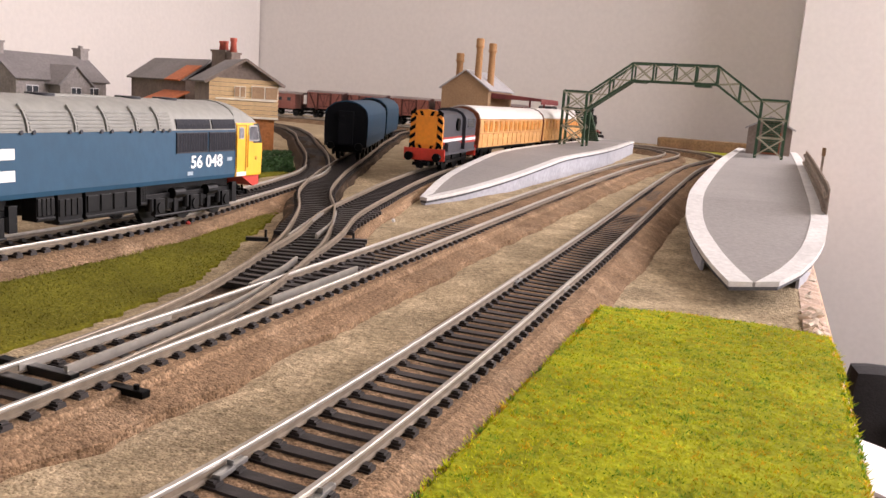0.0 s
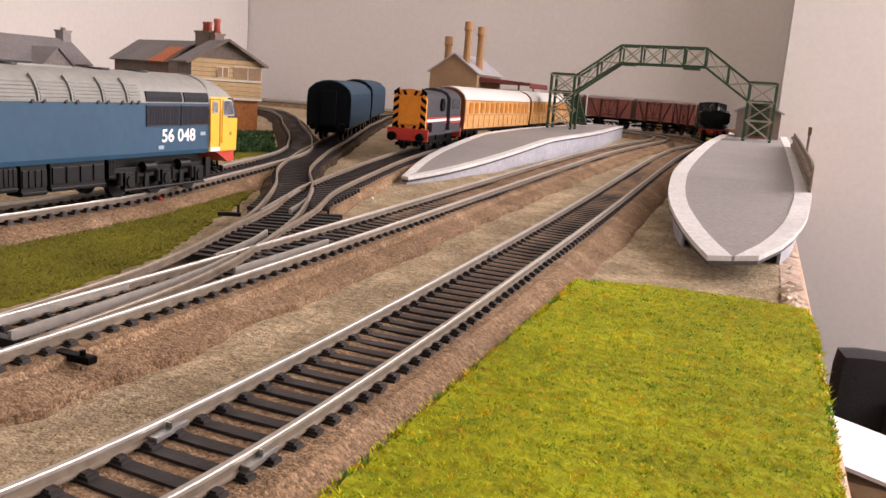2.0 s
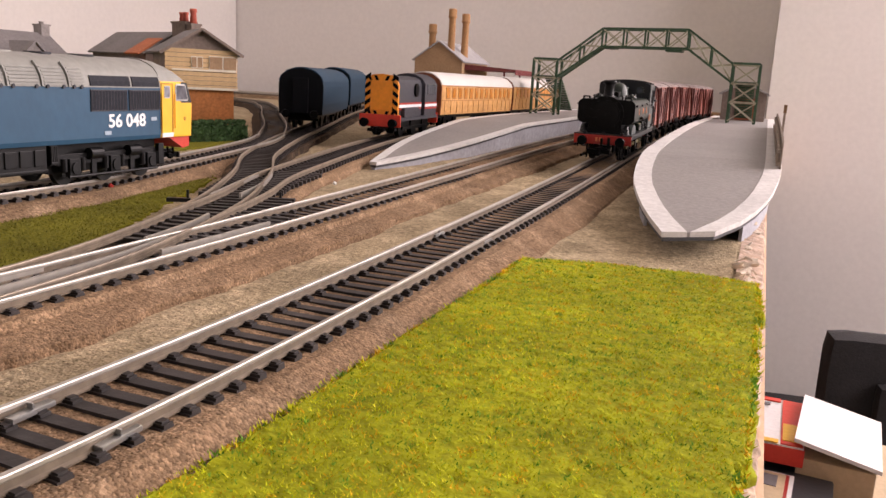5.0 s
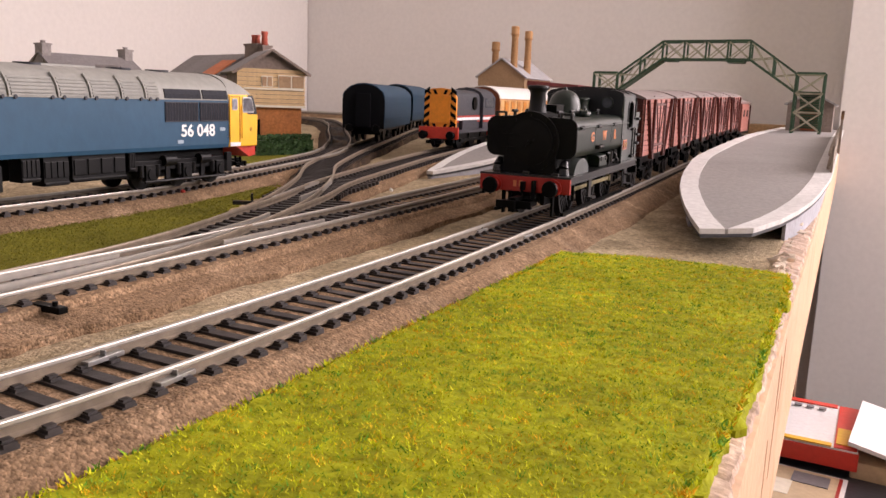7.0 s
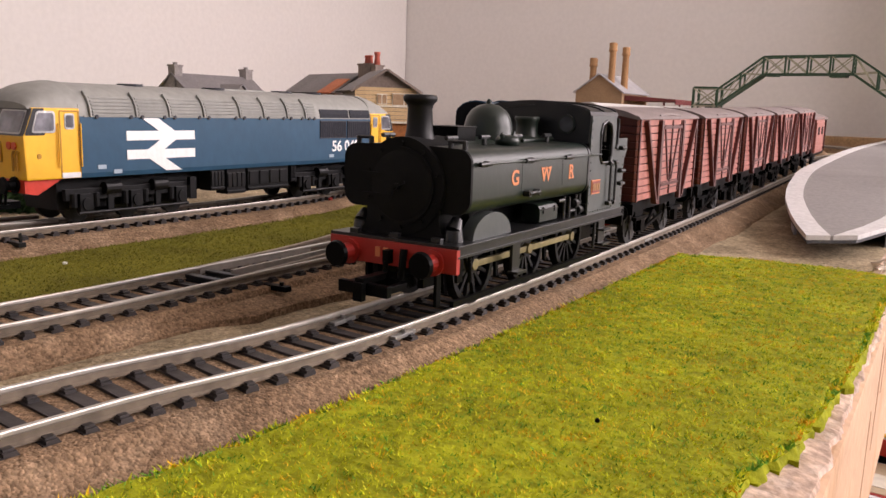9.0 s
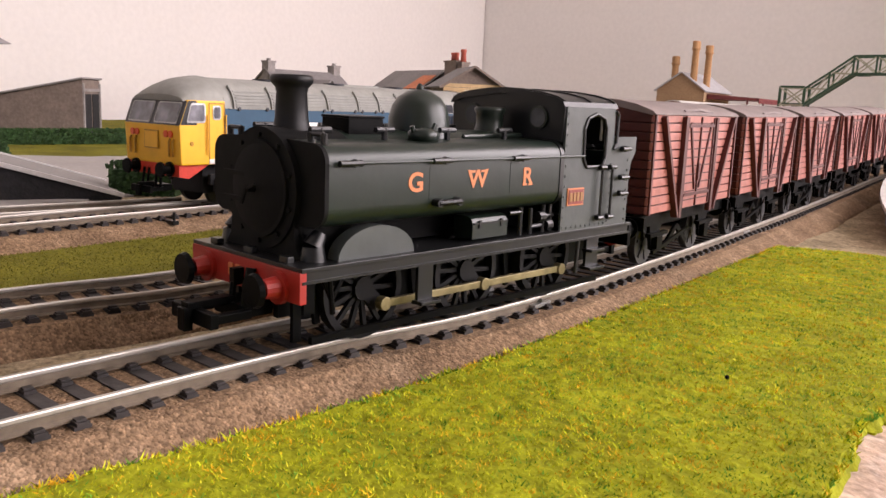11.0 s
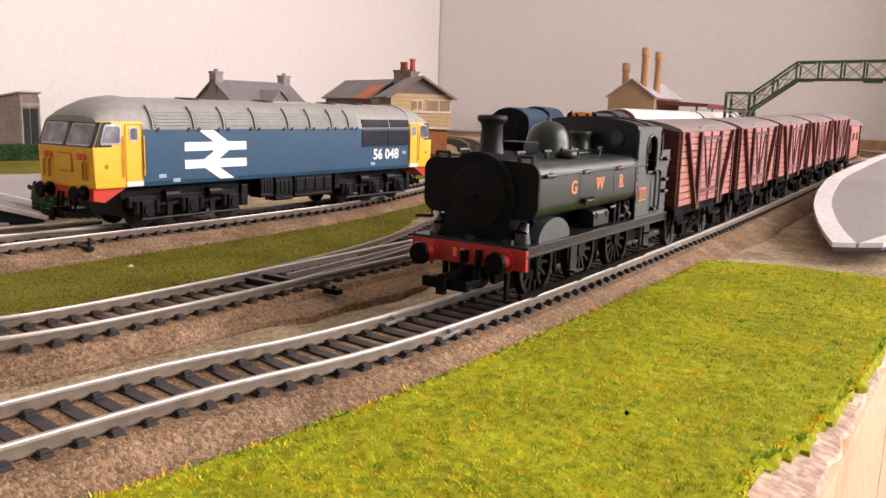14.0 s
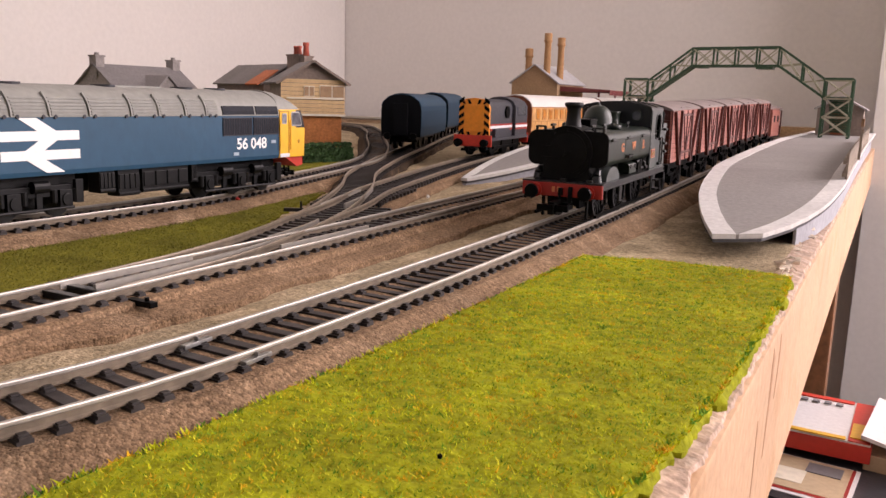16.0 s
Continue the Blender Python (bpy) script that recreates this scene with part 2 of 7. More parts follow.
M_FLAKE = mat("torn_paper", (0.68, 0.58, 0.47), 0.9, vary=0.15)
M_BLADE = [mat("grass_fibre_%s" % k, c, 0.8, vary=0.25, grain=300, stain=35, bump=0.0, spec=0.12) for k, c in
           (("lime", (0.50, 0.535, 0.012)), ("yellow", (0.78, 0.45, 0.020)), ("green", (0.13, 0.31, 0.028)), ("pale", (0.68, 0.63, 0.035)))]
M_OLIVEBLADE = mat("olive_fibre", (0.165, 0.155, 0.016), 0.9, vary=0.35, grain=300, stain=35, bump=0.0)

# ---- mesh helpers: lengths in millimetres ----
MM = 0.001


def box(bm, x, y, z, sx, sy, sz, turn=None):
    """A box of that size round its centre."""
    m = Matrix.Translation((x, y, z))
    if turn is not None:
        m = m @ turn
    return bmesh.ops.create_cube(bm, size=1.0, matrix=m @ Matrix.Diagonal((sx, sy, sz, 1)))["verts"]


def rod(bm, a, b, r, seg=10, r2=None):
    a, b = Vector(a), Vector(b)
    d = b - a
    m = Matrix.Translation((a + b) / 2) @ d.to_track_quat("Z", "Y").to_matrix().to_4x4()
    return bmesh.ops.create_cone(bm, cap_ends=True, segments=seg, radius1=r, radius2=r if r2 is None else r2, depth=d.length, matrix=m)["verts"]


def beam(bm, a, b, w, h):
    """A square bar from a to b."""
    a, b = Vector(a), Vector(b)
    d = b - a
    m = Matrix.Translation((a + b) / 2) @ d.to_track_quat("Z", "Y").to_matrix().to_4x4()
    return bmesh.ops.create_cube(bm, size=1.0, matrix=m @ Matrix.Diagonal((w, h, d.length, 1)))["verts"]


def prism(bm, poly, axis, lo, hi):
    """A polygon drawn in the two other axes, extruded along axis from lo to hi."""
    def put(p, k):
        return {"x": (k, p[0], p[1]), "y": (p[0], k, p[1]), "z": (p[0], p[1], k)}[axis]
    a = [bm.verts.new(put(p, lo)) for p in poly]
    b = [bm.verts.new(put(p, hi)) for p in poly]
    n = len(poly)
    fs = [bm.faces.new(a), bm.faces.new(list(reversed(b)))]
    for i in range(n):
        fs.append(bm.faces.new((a[i], b[i], b[(i + 1) % n], a[(i + 1) % n])))
    bmesh.ops.recalc_face_normals(bm, faces=fs)
    return a + b


def lathe(bm, profile, centre=(0, 0, 0), seg=20):
    """A turned form: rows of (radius, height)."""
    rings = []
    for r, z in profile:
        rings.append([bm.verts.new((centre[0] + r * math.cos(2 * math.pi * i / seg), centre[1] + r * math.sin(2 * math.pi * i / seg), centre[2] + z)) for i in range(seg)])
    for p, q in zip(rings, rings[1:]):
        for i in range(seg):
            f = bm.faces.new((p[i], p[(i + 1) % seg], q[(i + 1) % seg], q[i]))
            f.smooth = True
    bm.faces.new(list(reversed(rings[0])))
    bm.faces.new(rings[-1])


def slope(bm, a, b, c, d, thick=1.6):
    """A roof slope: eave a-b, ridge d-c."""
    vs = [Vector(p) for p in (a, b, c, d)]
    nrm = (vs[1] - vs[0]).cross(vs[3] - vs[0]).normalized()
    up = [bm.verts.new(v + nrm * thick * (1 if nrm.z > 0 else -1)) for v in vs]
    lo = [bm.verts.new(v) for v in vs]
    bm.faces.new(up)
    bm.faces.new(list(reversed(lo)))
    for i in range(4):
        bm.faces.new((lo[i], lo[(i + 1) % 4], up[(i + 1) % 4], up[i]))
    bmesh.ops.recalc_face_normals(bm, faces=bm.faces)


def mesh_of(name, bm, material, bevel=0.0, smooth=False, scale=MM):
    if bevel:
        es = [e for e in bm.edges if len(e.link_faces) == 2 and e.calc_face_angle(0) > 0.6]
        bmesh.ops.bevel(bm, geom=es, offset=bevel, segments=2, affect="EDGES", profile=0.7, clamp_overlap=True)
    bmesh.ops.scale(bm, vec=(scale, scale, scale), verts=bm.verts)
    me = bpy.data.meshes.new(name)
    bm.to_mesh(me)
    bm.free()
    for one in material if isinstance(material, (list, tuple)) else (material,):
        me.materials.append(one)
    if smooth:
        for f in me.polygons:
            f.use_smooth = True
        me.set_sharp_from_angle(angle=radians(35))
    return me


def part(name, bm, material, parent=None, label="", bevel=0.0, smooth=False, scale=MM):
    ob = new(name, mesh_of(name, bm, material, bevel, smooth, scale))
    ob.parent = parent
    if label:
        tagged(ob, label)
    return ob


def thing(name, label, category, m=None, group="", kind=""):
    """An Empty that carries a thing's parts."""
    ob = new(name)
    ob.empty_display_size = 0.01
    if m is not None:
        ob.matrix_world = m
    return tagged(ob, label, category, group, kind)


def letters(name, text, size, m, material, parent, gap=1.0):
    """Raised printed letters, size in millimetres; m in the parent's space, in metres."""
    cu = bpy.data.curves.new(name, "FONT")
    cu.offset = 0.022 * size * MM
    cu.body, cu.size, cu.extrude, cu.align_x, cu.align_y, cu.space_character = text, size * MM, 0.00006, "CENTER", "CENTER", gap
    tmp = bpy.data.objects.new(name, cu)
    me = bpy.data.meshes.new_from_object(tmp)
    bpy.data.objects.remove(tmp)
    me.materials.clear()
    me.materials.append(material)
    ob = new(name, me)
    ob.parent = parent
    ob.matrix_local = m
    return ob


def rise(y):
    """The height of the ground, in metres, which climbs gently to the back."""
    u = min(1.0, max(0.0, (y - 0.35) / 0.7))
    return 0.010 * u * u * (3 - 2 * u)


def line(points, step=0.004):
    """A smooth line through plan points: evenly spaced rows of x, y, heading."""
    pts = [Vector((*p, 0)) for p in points]
    pts = [2 * pts[0] - pts[1]] + pts + [2 * pts[-1] - pts[-2]]
    raw = []
    for i in range(1, len(pts) - 2):
        p0, p1, p2, p3 = pts[i - 1:i + 3]
        for k in range(40):
            u = k / 40
            raw.append(0.5 * ((2 * p1) + (p2 - p0) * u + (2 * p0 - 5 * p1 + 4 * p2 - p3) * u * u + (3 * p1 - p0 - 3 * p2 + p3) * u ** 3))
    raw.append(pts[-2])
    out, run = [raw[0]], 0.0
    for a, b in zip(raw, raw[1:]):
        d = (b - a).length
        while run + d >= step:
            a = a + (b - a) * ((step - run) / d)
            out.append(a.copy())
            d, run = (b - a).length, 0.0
            if d < 1e-9:
                break
        run += d
    res = []
    for i, p in enumerate(out):
        q, r = out[max(0, i - 1)], out[min(len(out) - 1, i + 1)]
        w = (r - q).normalized()
        res.append((p.x, p.y, w.x, w.y))
    return res


def sweep(bm, rows, profile, lift, wobble=0.0, closed=True):
    """A profile of (across, up) in metres swept along rows; up starts at the ground plus lift."""
    rings = []
    for i, (x, y, wx, wy) in enumerate(rows):
        ring = []
        for j, (a, u) in enumerate(profile):
            k = 0.0
            if wobble:
                k = wobble * (noise.noise(Vector((x * 24, y * 24, j * .3))) + (.35 * noise.noise(Vector((x * 110, y * 110, j * .5))) if abs(a) > .014 else 0))
            px, py = x + wy * (a + k), y - wx * (a + k)
            ring.append(bm.verts.new((px, py, rise(py) + lift + u + (0.3 * k if u > 0.0005 else 0))))
        rings.append(ring)
    n = len(profile)
    for p, q in zip(rings, rings[1:]):
        for j in range(n if closed else n - 1):
            bm.faces.new((p[j], p[(j + 1) % n], q[(j + 1) % n], q[j]))
    if closed:
        bm.faces.new(rings[0])
        bm.faces.new(list(reversed(rings[-1])))
    bmesh.ops.recalc_face_normals(bm, faces=bm.faces)


# ---- the room ----
def wall(name, lo, hi, material=M_WALL, label="cream painted plain plaster wall"):
    bm = bmesh.new()
    c = [(a + b) / 2 for a, b in zip(lo, hi)]
    box(bm, *c, *[b - a for a, b in zip(lo, hi)])
    ob = new(name, mesh_of(name, bm, material, scale=1.0))
    return tagged(ob, label, "wall" if "wall" in name else name.split("_")[0], kind="structure")


wall("wall_north", (-1.26, 1.81, -0.75), (0.6, 1.93, 1.7))
wall("wall_north_sill", (0.603, 1.81, -0.75), (1.66, 1.93, 0.1))
wall("wall_north_head", (0.603, 1.81, 1.35), (1.66, 1.93, 1.7))
wall("wall_north_corner", (1.45, 1.81, 0.103), (1.66, 1.93, 1.347))
wall("wall_west", (-1.26, -1.93, -0.75), (-1.141, 1.807, 1.7))
wall("chimney_breast_wall", (-0.002, 1.66, -0.75), (0.5, 1.807, 1.7), label="cream painted projecting chimney breast")
# the wall beside the layout, with its window opening
wall("wall_east_sill", (1.54, -1.93, -0.75), (1.66, 1.807, 0.1))
wall("wall_east_head", (1.54, -1.93, 1.4), (1.66, 1.807, 1.7))
wall("wall_east_pier", (1.54, -1.93, 0.103), (1.66, 0.25, 1.397))
wall("wall_east_corner", (1.54, 1.65, 0.103), (1.66, 1.807, 1.397))
# unseen south wall; its opening is added for the rear fill lamp
wall("wall_south_sill", (-1.138, -1.93, -0.75), (1.537, -1.81, 0.35))
wall("wall_south_head", (-1.138, -1.93, 1.4), (1.537, -1.81, 1.7))
wall("wall_south_pier", (-1.138, -1.93, 0.353), (-1.0, -1.81, 1.397))
wall("wall_south_corner", (0.2, -1.93, 0.353), (1.537, -1.81, 1.397))
# unseen floor and ceiling close the room so that light bounces
wall("floor", (-1.26, -1.93, -0.85), (1.66, 1.93, -0.753), M_FLOOR, "beige short-pile carpet floor")
wall("ceiling", (-1.26, -1.93, 1.703), (1.66, 1.93, 1.8), M_CEIL, "plain white painted ceiling")


# ---- the baseboard ----
def ground():
    bm = bmesh.new()
    xs = np.concatenate([np.linspace(-1.12, -0.36, 60), np.linspace(-0.35, -0.004, 110)])
    ys = np.linspace(-0.35, 1.78, 420)
    grid = []
    for y in ys:
        row = []
        for x in xs:
            k = 0.0009 * noise.noise(Vector((x * 25, y * 25, 0))) + 0.0004 * noise.noise(Vector((x * 140, y * 140, 5)))
            edge = -0.0025 * max(0, noise.noise(Vector((y * 60, 1.5, 0)))) if x > -0.006 else 0
            row.append(bm.verts.new((x - (0.003 * abs(noise.noise(Vector((y * 90, 7, 0)))) if x > -0.006 else 0), y, rise(y) + k - 0.0004 + edge)))
        grid.append(row)
    for p, q in zip(grid, grid[1:]):
        for i in range(len(xs) - 1):
            f = bm.faces.new((p[i], p[i + 1], q[i + 1], q[i]))
            f.smooth = True
    rim = [r[0] for r in reversed(grid)] + grid[0][1:] + [r[-1] for r in grid[1:]] + list(reversed(grid[-1][1:-1]))
    low = [bm.verts.new((v.co.x, v.co.y, -0.010)) for v in rim]
    n = len(rim)
    for i in range(n):
        bm.faces.new((rim[(i + 1) % n], rim[i], low[i], low[(i + 1) % n]))
    me = mesh_of("ground", bm, M_SAND, scale=1.0)
    return tagged(new("ground", me), "sandy brown textured baseboard ground of a model railway", "ground", kind="structure")


ground()


def baseboard():
    t = thing("baseboard", "pale pine framed baseboard carrying the model railway", "baseboard")
    bm = bmesh.new()
    box(bm, -560, 715, -14, 1108, 2125, 7)
    part("board", bm, M_PLY, t, "raw edged fibreboard sheet")
    bm = bmesh.new()
    box(bm, -3, 715, -31.8, 14, 2125, 60)
    part("fascia", bm, M_PINE, t, "pale knotty pine fascia plank", bevel=1.0)
    # the torn lip of the board's skin along the fascia
    bm = bmesh.new()
    rows = []
    for k in range(900):
        y = -.3 + k * .0017
        a, b = noise.noise(Vector((y * 130, 3, 0))), noise.noise(Vector((y * 420, 9, 0)))
        out = .0026 + .0009 * a + .0005 * b
        top = rise(min(y, .45)) + .0003 * b
        rows.append([bm.verts.new(q) for q in ((-.0055, y, -.0035), (-.0055, y, top + .0004), (-.0015 + .001 * b, y, top + .0006 * a), (out, y, top - .0009 + .0003 * b), (out + .0006, y, -.0022), (out, y, -.0035))])
    for p, q in zip(rows, rows[1:]):
        for i in range(6):
            bm.faces.new((p[i], p[(i + 1) % 6], q[(i + 1) % 6], q[i]))
    bm.faces.new(rows[0])
    bm.faces.new(list(reversed(rows[-1])))
    bmesh.ops.recalc_face_normals(bm, faces=bm.faces)
    part("torn_lip", bm, M_PLY, t, "torn pinkish fibre edge of the board", scale=1.0)
    # a damp streak and a split along the plank
    for y, z, h, w in ((395, -20, 30, 2.2), (372, -36, 36, 1.0), (410, -14, 18, 1.4)):
        bm = bmesh.new()
        prism(bm, [(y - w, z + h / 2), (y + w * .6, z + h / 2 - 3), (y + w * .3, z), (y - 4, z - h / 2), (y - 5.2, z - h / 2), (y - w * 1.4, z)], "x", 3.9, 4.08)
        part("grain_streak", bm, M_STREAK, t)
    bm = bmesh.new()
    box(bm, -560, -354, -40, 1100, 12, 66)
    part("end_plank", bm, M_PINE, t, bevel=1.0)
    for x, y in ((-30, 1150), (-1090, 1150), (-1090, -300), (-30, -300)):
        bm = bmesh.new()
        box(bm, x, y, -401, 44, 60, 696)
        part("leg", bm, M_POSTWOOD, t, "dark stained square timber leg", bevel=2)


baseboard()

# ---- tracks ----
NEAR = [(-.125, -.33), (-.112, .05), (-.104, .157), (-.0985, .22), (-.0890, .285), (-.0895, .45), (-.0905, .6), (-.0925, .8), (-.0925, 1.0), (-.085, 1.13),
        (-.078, 1.22), (-.085, 1.30), (-.113, 1.375), (-.165, 1.43), (-.24, 1.455), (-.35, 1.46), (-.7, 1.46), (-1.1, 1.46)]
SECOND = [(-.19, -.33), (-.170, .05), (-.161, .187), (-.1515, .24), (-.1515, .33), (-.153, .44), (-.1535, .57), (-.1515, .74), (-.148, .9), (-.142, 1.05),
          (-.137, 1.2), (-.146, 1.30), (-.19, 1.375), (-.26, 1.405), (-.4, 1.41), (-1.1, 1.41)]
BRANCH = [(-.1515, .30), (-.1565, .345), (-.1625, .375), (-.1695, .40), (-.1765, .422), (-.1895, .457), (-.2055, .491), (-.2307, .5385), (-.264, .593), (-.298, .67), (-.320, .728), (-.347, .80), (-.407, .954), (-.45, 1.07), (-.50, 1.20), (-.53, 1.32)]
BAY = [(-.176, .42), (-.192, .475), (-.212, .53), (-.233, .62), (-.247, .69), (-.257, .76), (-.264, .85), (-.268, 1.1), (-.270, 1.37)]
RELIEF = [(-.275, -.33), (-.2655, .0), (-.2635, .236), (-.2630, .42), (-.267, .474), (-.278, .532), (-.287, .575), (-.297, .62), (-.308, .66), (-.325, .70)]
FARLINE = [(-.318, .685), (-.329, .705), (-.376, .783), (-.444, .881), (-.535, 1.012), (-.65, 1.13), (-.95, 1.28)]
SPUR = [(-.312, -.33), (-.303, .0), (-.299, .15), (-.290, .24), (-.274, .33)]


def track(name, points, label, bright=True, spacing=0.0058, cut=None, sunk=None, bed=M_BALLAST, drop=0.0, slim=0.88, spread=(1.0, 1.0)):
    rows = line(points)
    t = thing(name, label, "track")
    # ballast
    bm = bmesh.new()
    top = .0050 - drop
    half = [(.0235, -.0010), (.0222, .0006), (.0198, .0018), (.0170, .0034), (.0140, top - .0002), (.0070, top), (0, top - .0002)]

    def edge(a, k):
        return .0132 + (a - .0132) * k if a > .0132 else a
    sweep(bm, rows, [(-edge(a, spread[0]), u) for a, u in half[:-1]] + [(edge(a, spread[1]), u) for a, u in reversed(half)], 0.0, wobble=0.0020)
    tagged(part("trackbed", bm, bed, t, "brown granular foam ballast bed", scale=1.0), kind="stuff")
    # rails
    for side in (-1, 1):
        bm = bmesh.new()
        c = side * 0.00875
        k = slim
        sweep(bm, rows, [(c - .0008 * k, 0), (c - .0008 * k, .0003), (c - .0003 * k, .0006), (c - .0003 * k, .0018),
                         (c + .0003 * k, .0018), (c + .0003 * k, .0006), (c + .0008 * k, .0003), (c + .0008 * k, 0)], 0.0059)
        part("rail_web", bm, M_WEB, t, "dull brown rail web and foot", scale=1.0)
        bm = bmesh.new()
        sweep(bm, rows, [(c - .0003 * k, .0016), (c - .0006 * k, .0019), (c - .0006 * k, .0024), (c - .0005 * k, .0026),
                         (c + .0005 * k, .0026), (c + .0006 * k, .0024), (c + .0006 * k, .0019), (c + .0003 * k, .0016)], 0.0059)
        part("rail", bm, M_RAIL if bright else M_RAILDARK, t, "bright nickel silver rail" if bright else "dull oxidised rail", scale=1.0)
    # sleepers share one mesh
    bm = bmesh.new()
    box(bm, 0, 0, 4.9, 22.6, 2.6, 1.6)
    for s in (-1, 1):
        box(bm, s * 8.75, 0, 5.95, 5.4, 1.9, 0.6)
        box(bm, s * (8.75 + 1.5), 0, 6.25, 1.2, 1.5, 0.7)
        box(bm, s * (8.75 - 1.5), 0, 6.25, 1.2, 1.5, 0.7)
    me = mesh_of("sleeper", bm, M_SLEEPER)
    far = []
    count, total = 0, (len(rows) - 1) * 0.004
    for i in range(int(total / spacing)):
        u = (i + .5) * spacing / 0.004
        x, y, wx, wy = (a + (b - a) * (u - int(u)) for a, b in zip(rows[int(u)], rows[int(u) + 1]))
        if cut and cut(x, y):
            continue
        m = Matrix.Translation((x, y, rise(y) - (sunk(y) if sunk else 0))) @ Matrix.Rotation(math.atan2(wy, wx) - math.pi / 2 + random.uniform(-.012, .012), 4, "Z")
        if -.02 < y < 1.12 and count < 290:
            o = new("sleeper", me)
            o.parent = t
            o.matrix_local = m
            count += 1
        else:
            far.append(m)
    if far:
        vs = [v.co.copy() for v in me.vertices]
        fs = [tuple(f.vertices) for f in me.polygons]
        rest = bpy.data.meshes.new("sleeper_run")
        rest.from_pydata([tuple(m @ v) for m in far for v in vs], [], [tuple(i + k * len(vs) for i in f) for k in range(len(far)) for f in fs])
        rest.materials.append(M_SLEEPER)
        o = new("sleeper_run", rest)
        o.parent = t
        tagged(o, kind="stuff")
    return t


track("railway_track", NEAR, "model railway track with bright rails and black sleepers", sunk=lambda y: .0009 * min(1, max(0, (y - .55) / .3)), drop=-.0003, spread=(.35, 1.0))
track("railway_track", SECOND, "model railway track with bright rails beside the sandy verge", sunk=lambda y: .0010 * min(1, max(0, (y - .45) / .2)), drop=-.0003, spread=(.6, .4))
track("railway_track", BRANCH, "diverging model railway track leading off the turnout", bright=False, cut=lambda x, y: y < .40, bed=M_BEDDARK, drop=.0008, slim=.8, spacing=.0064, spread=(.45, .1))
track("railway_track", BAY, "siding track running into the platform bay", bright=False, cut=lambda x, y: y < .49, bed=M_BALLAST, drop=.0008, slim=.8, spread=(.3, .3))
track("railway_track", RELIEF, "model railway track under the blue diesel locomotive")
track("railway_track", FARLINE, "dull brown weathered track curving behind the hedge", bright=False, slim=.7, bed=M_BEDDARK, spread=(.5, .5), sunk=lambda y: .0006)
track("railway_track", SPUR, "short spur track beside the grey yard", cut=lambda x, y: y > .28)


def spill():
    """Loose ballast with a ragged edge that spreads over the sand between the two near tracks."""
    rows = [r for r in line(SECOND, .002) if .265 < r[1] < 1.15]
    bm = bmesh.new()
    rings = []
    for i, (x, y, wx, wy) in enumerate(rows):
        near = min(1.0, i / 12)
        rag = .0030 * noise.noise(Vector((y * 38, 2, 0))) + .0016 * noise.noise(Vector((y * 130, 6, 0))) + .0006 * noise.noise(Vector((y * 420, 4, 0)))
        out = .0140 + near * (.0090 + rag)
        ring = []
        for a, u in ((.0125, .0036), (.0150, .0034), (.6, .0026), (.85, .0021), (.97, .0016), (1.0, -.0012), (.0125, -.0012)):
            o = a if a < .1 else .0150 + (out - .0150) * a
            bump = .0005 * noise.noise(Vector((x * 90 + o * 160, y * 90, 3))) if u > 0 else 0
            ring.append(bm.verts.new((x + wy * o, y - wx * o, rise(y) + u + bump)))
        rings.append(ring)
    for p, q in zip(rings, rings[1:]):
        for j in range(7):
            bm.faces.new((p[j], p[(j + 1) % 7], q[(j + 1) % 7], q[j]))
    bm.faces.new(rings[0])
    bm.faces.new(list(reversed(rings[-1])))
    bmesh.ops.recalc_face_normals(bm, faces=bm.faces)
    ob = new("ballast_spill", mesh_of("ballast_spill", bm, M_BALLAST, scale=1.0))
    tagged(ob, "brown loose ballast with a ragged edge on sand", "ballast", kind="stuff")


spill()


def along(rows, d):
    """Pose point at d metres along a line."""
    i = max(0.0, min(len(rows) - 1.001, d / 0.004))
    a, b, u = rows[int(i)], rows[int(i) + 1], i - int(i)
    return [p * (1 - u) + q * u for p, q in zip(a, b)]


def fishplates():
    """Rail joiners on the two near tracks, and the turnout's blades and levers."""
    for x, y, rz in ((-.0795, .284, 3), (-.0965, .285, 3), (-.081, .447, 0), (-.098, .448, 0), (-.1615, .36, 0), (-.1445, .355, 0)):
        bm = bmesh.new()
        box(bm, 0, 0, -.2, 1.6, 8, 0.9)
        box(bm, 0, 0, .7, 1.2, 0.35, 0.9)
        o = part("rail_joiner", bm, M_STEEL, None, bevel=0.2)
        o.matrix_world = pose(x, y, rise(y) + .0069, 0, 0, rz)
        tagged(o, "bright folded metal rail joiner on the track", "rail joiner", "rail joiners")
    for x, y in ((-.1675, .306), (-.1365, .306)):
        t = thing("point_lever", "small black turnout tie bar end beside the track", "point lever", pose(x, y, rise(y)), "turnout levers")
        bm = bmesh.new()
        box(bm, 0, 0, 4.9, 9, 2.4, 1.5)
        part("tie_bar", bm, M_BLACK, t, bevel=0.3)
        bm = bmesh.new()
        rod(bm, (2, 0, 5), (2, 0, 6.6), 0.6, 8)
        part("peg", bm, M_BLACK, t)


fishplates()


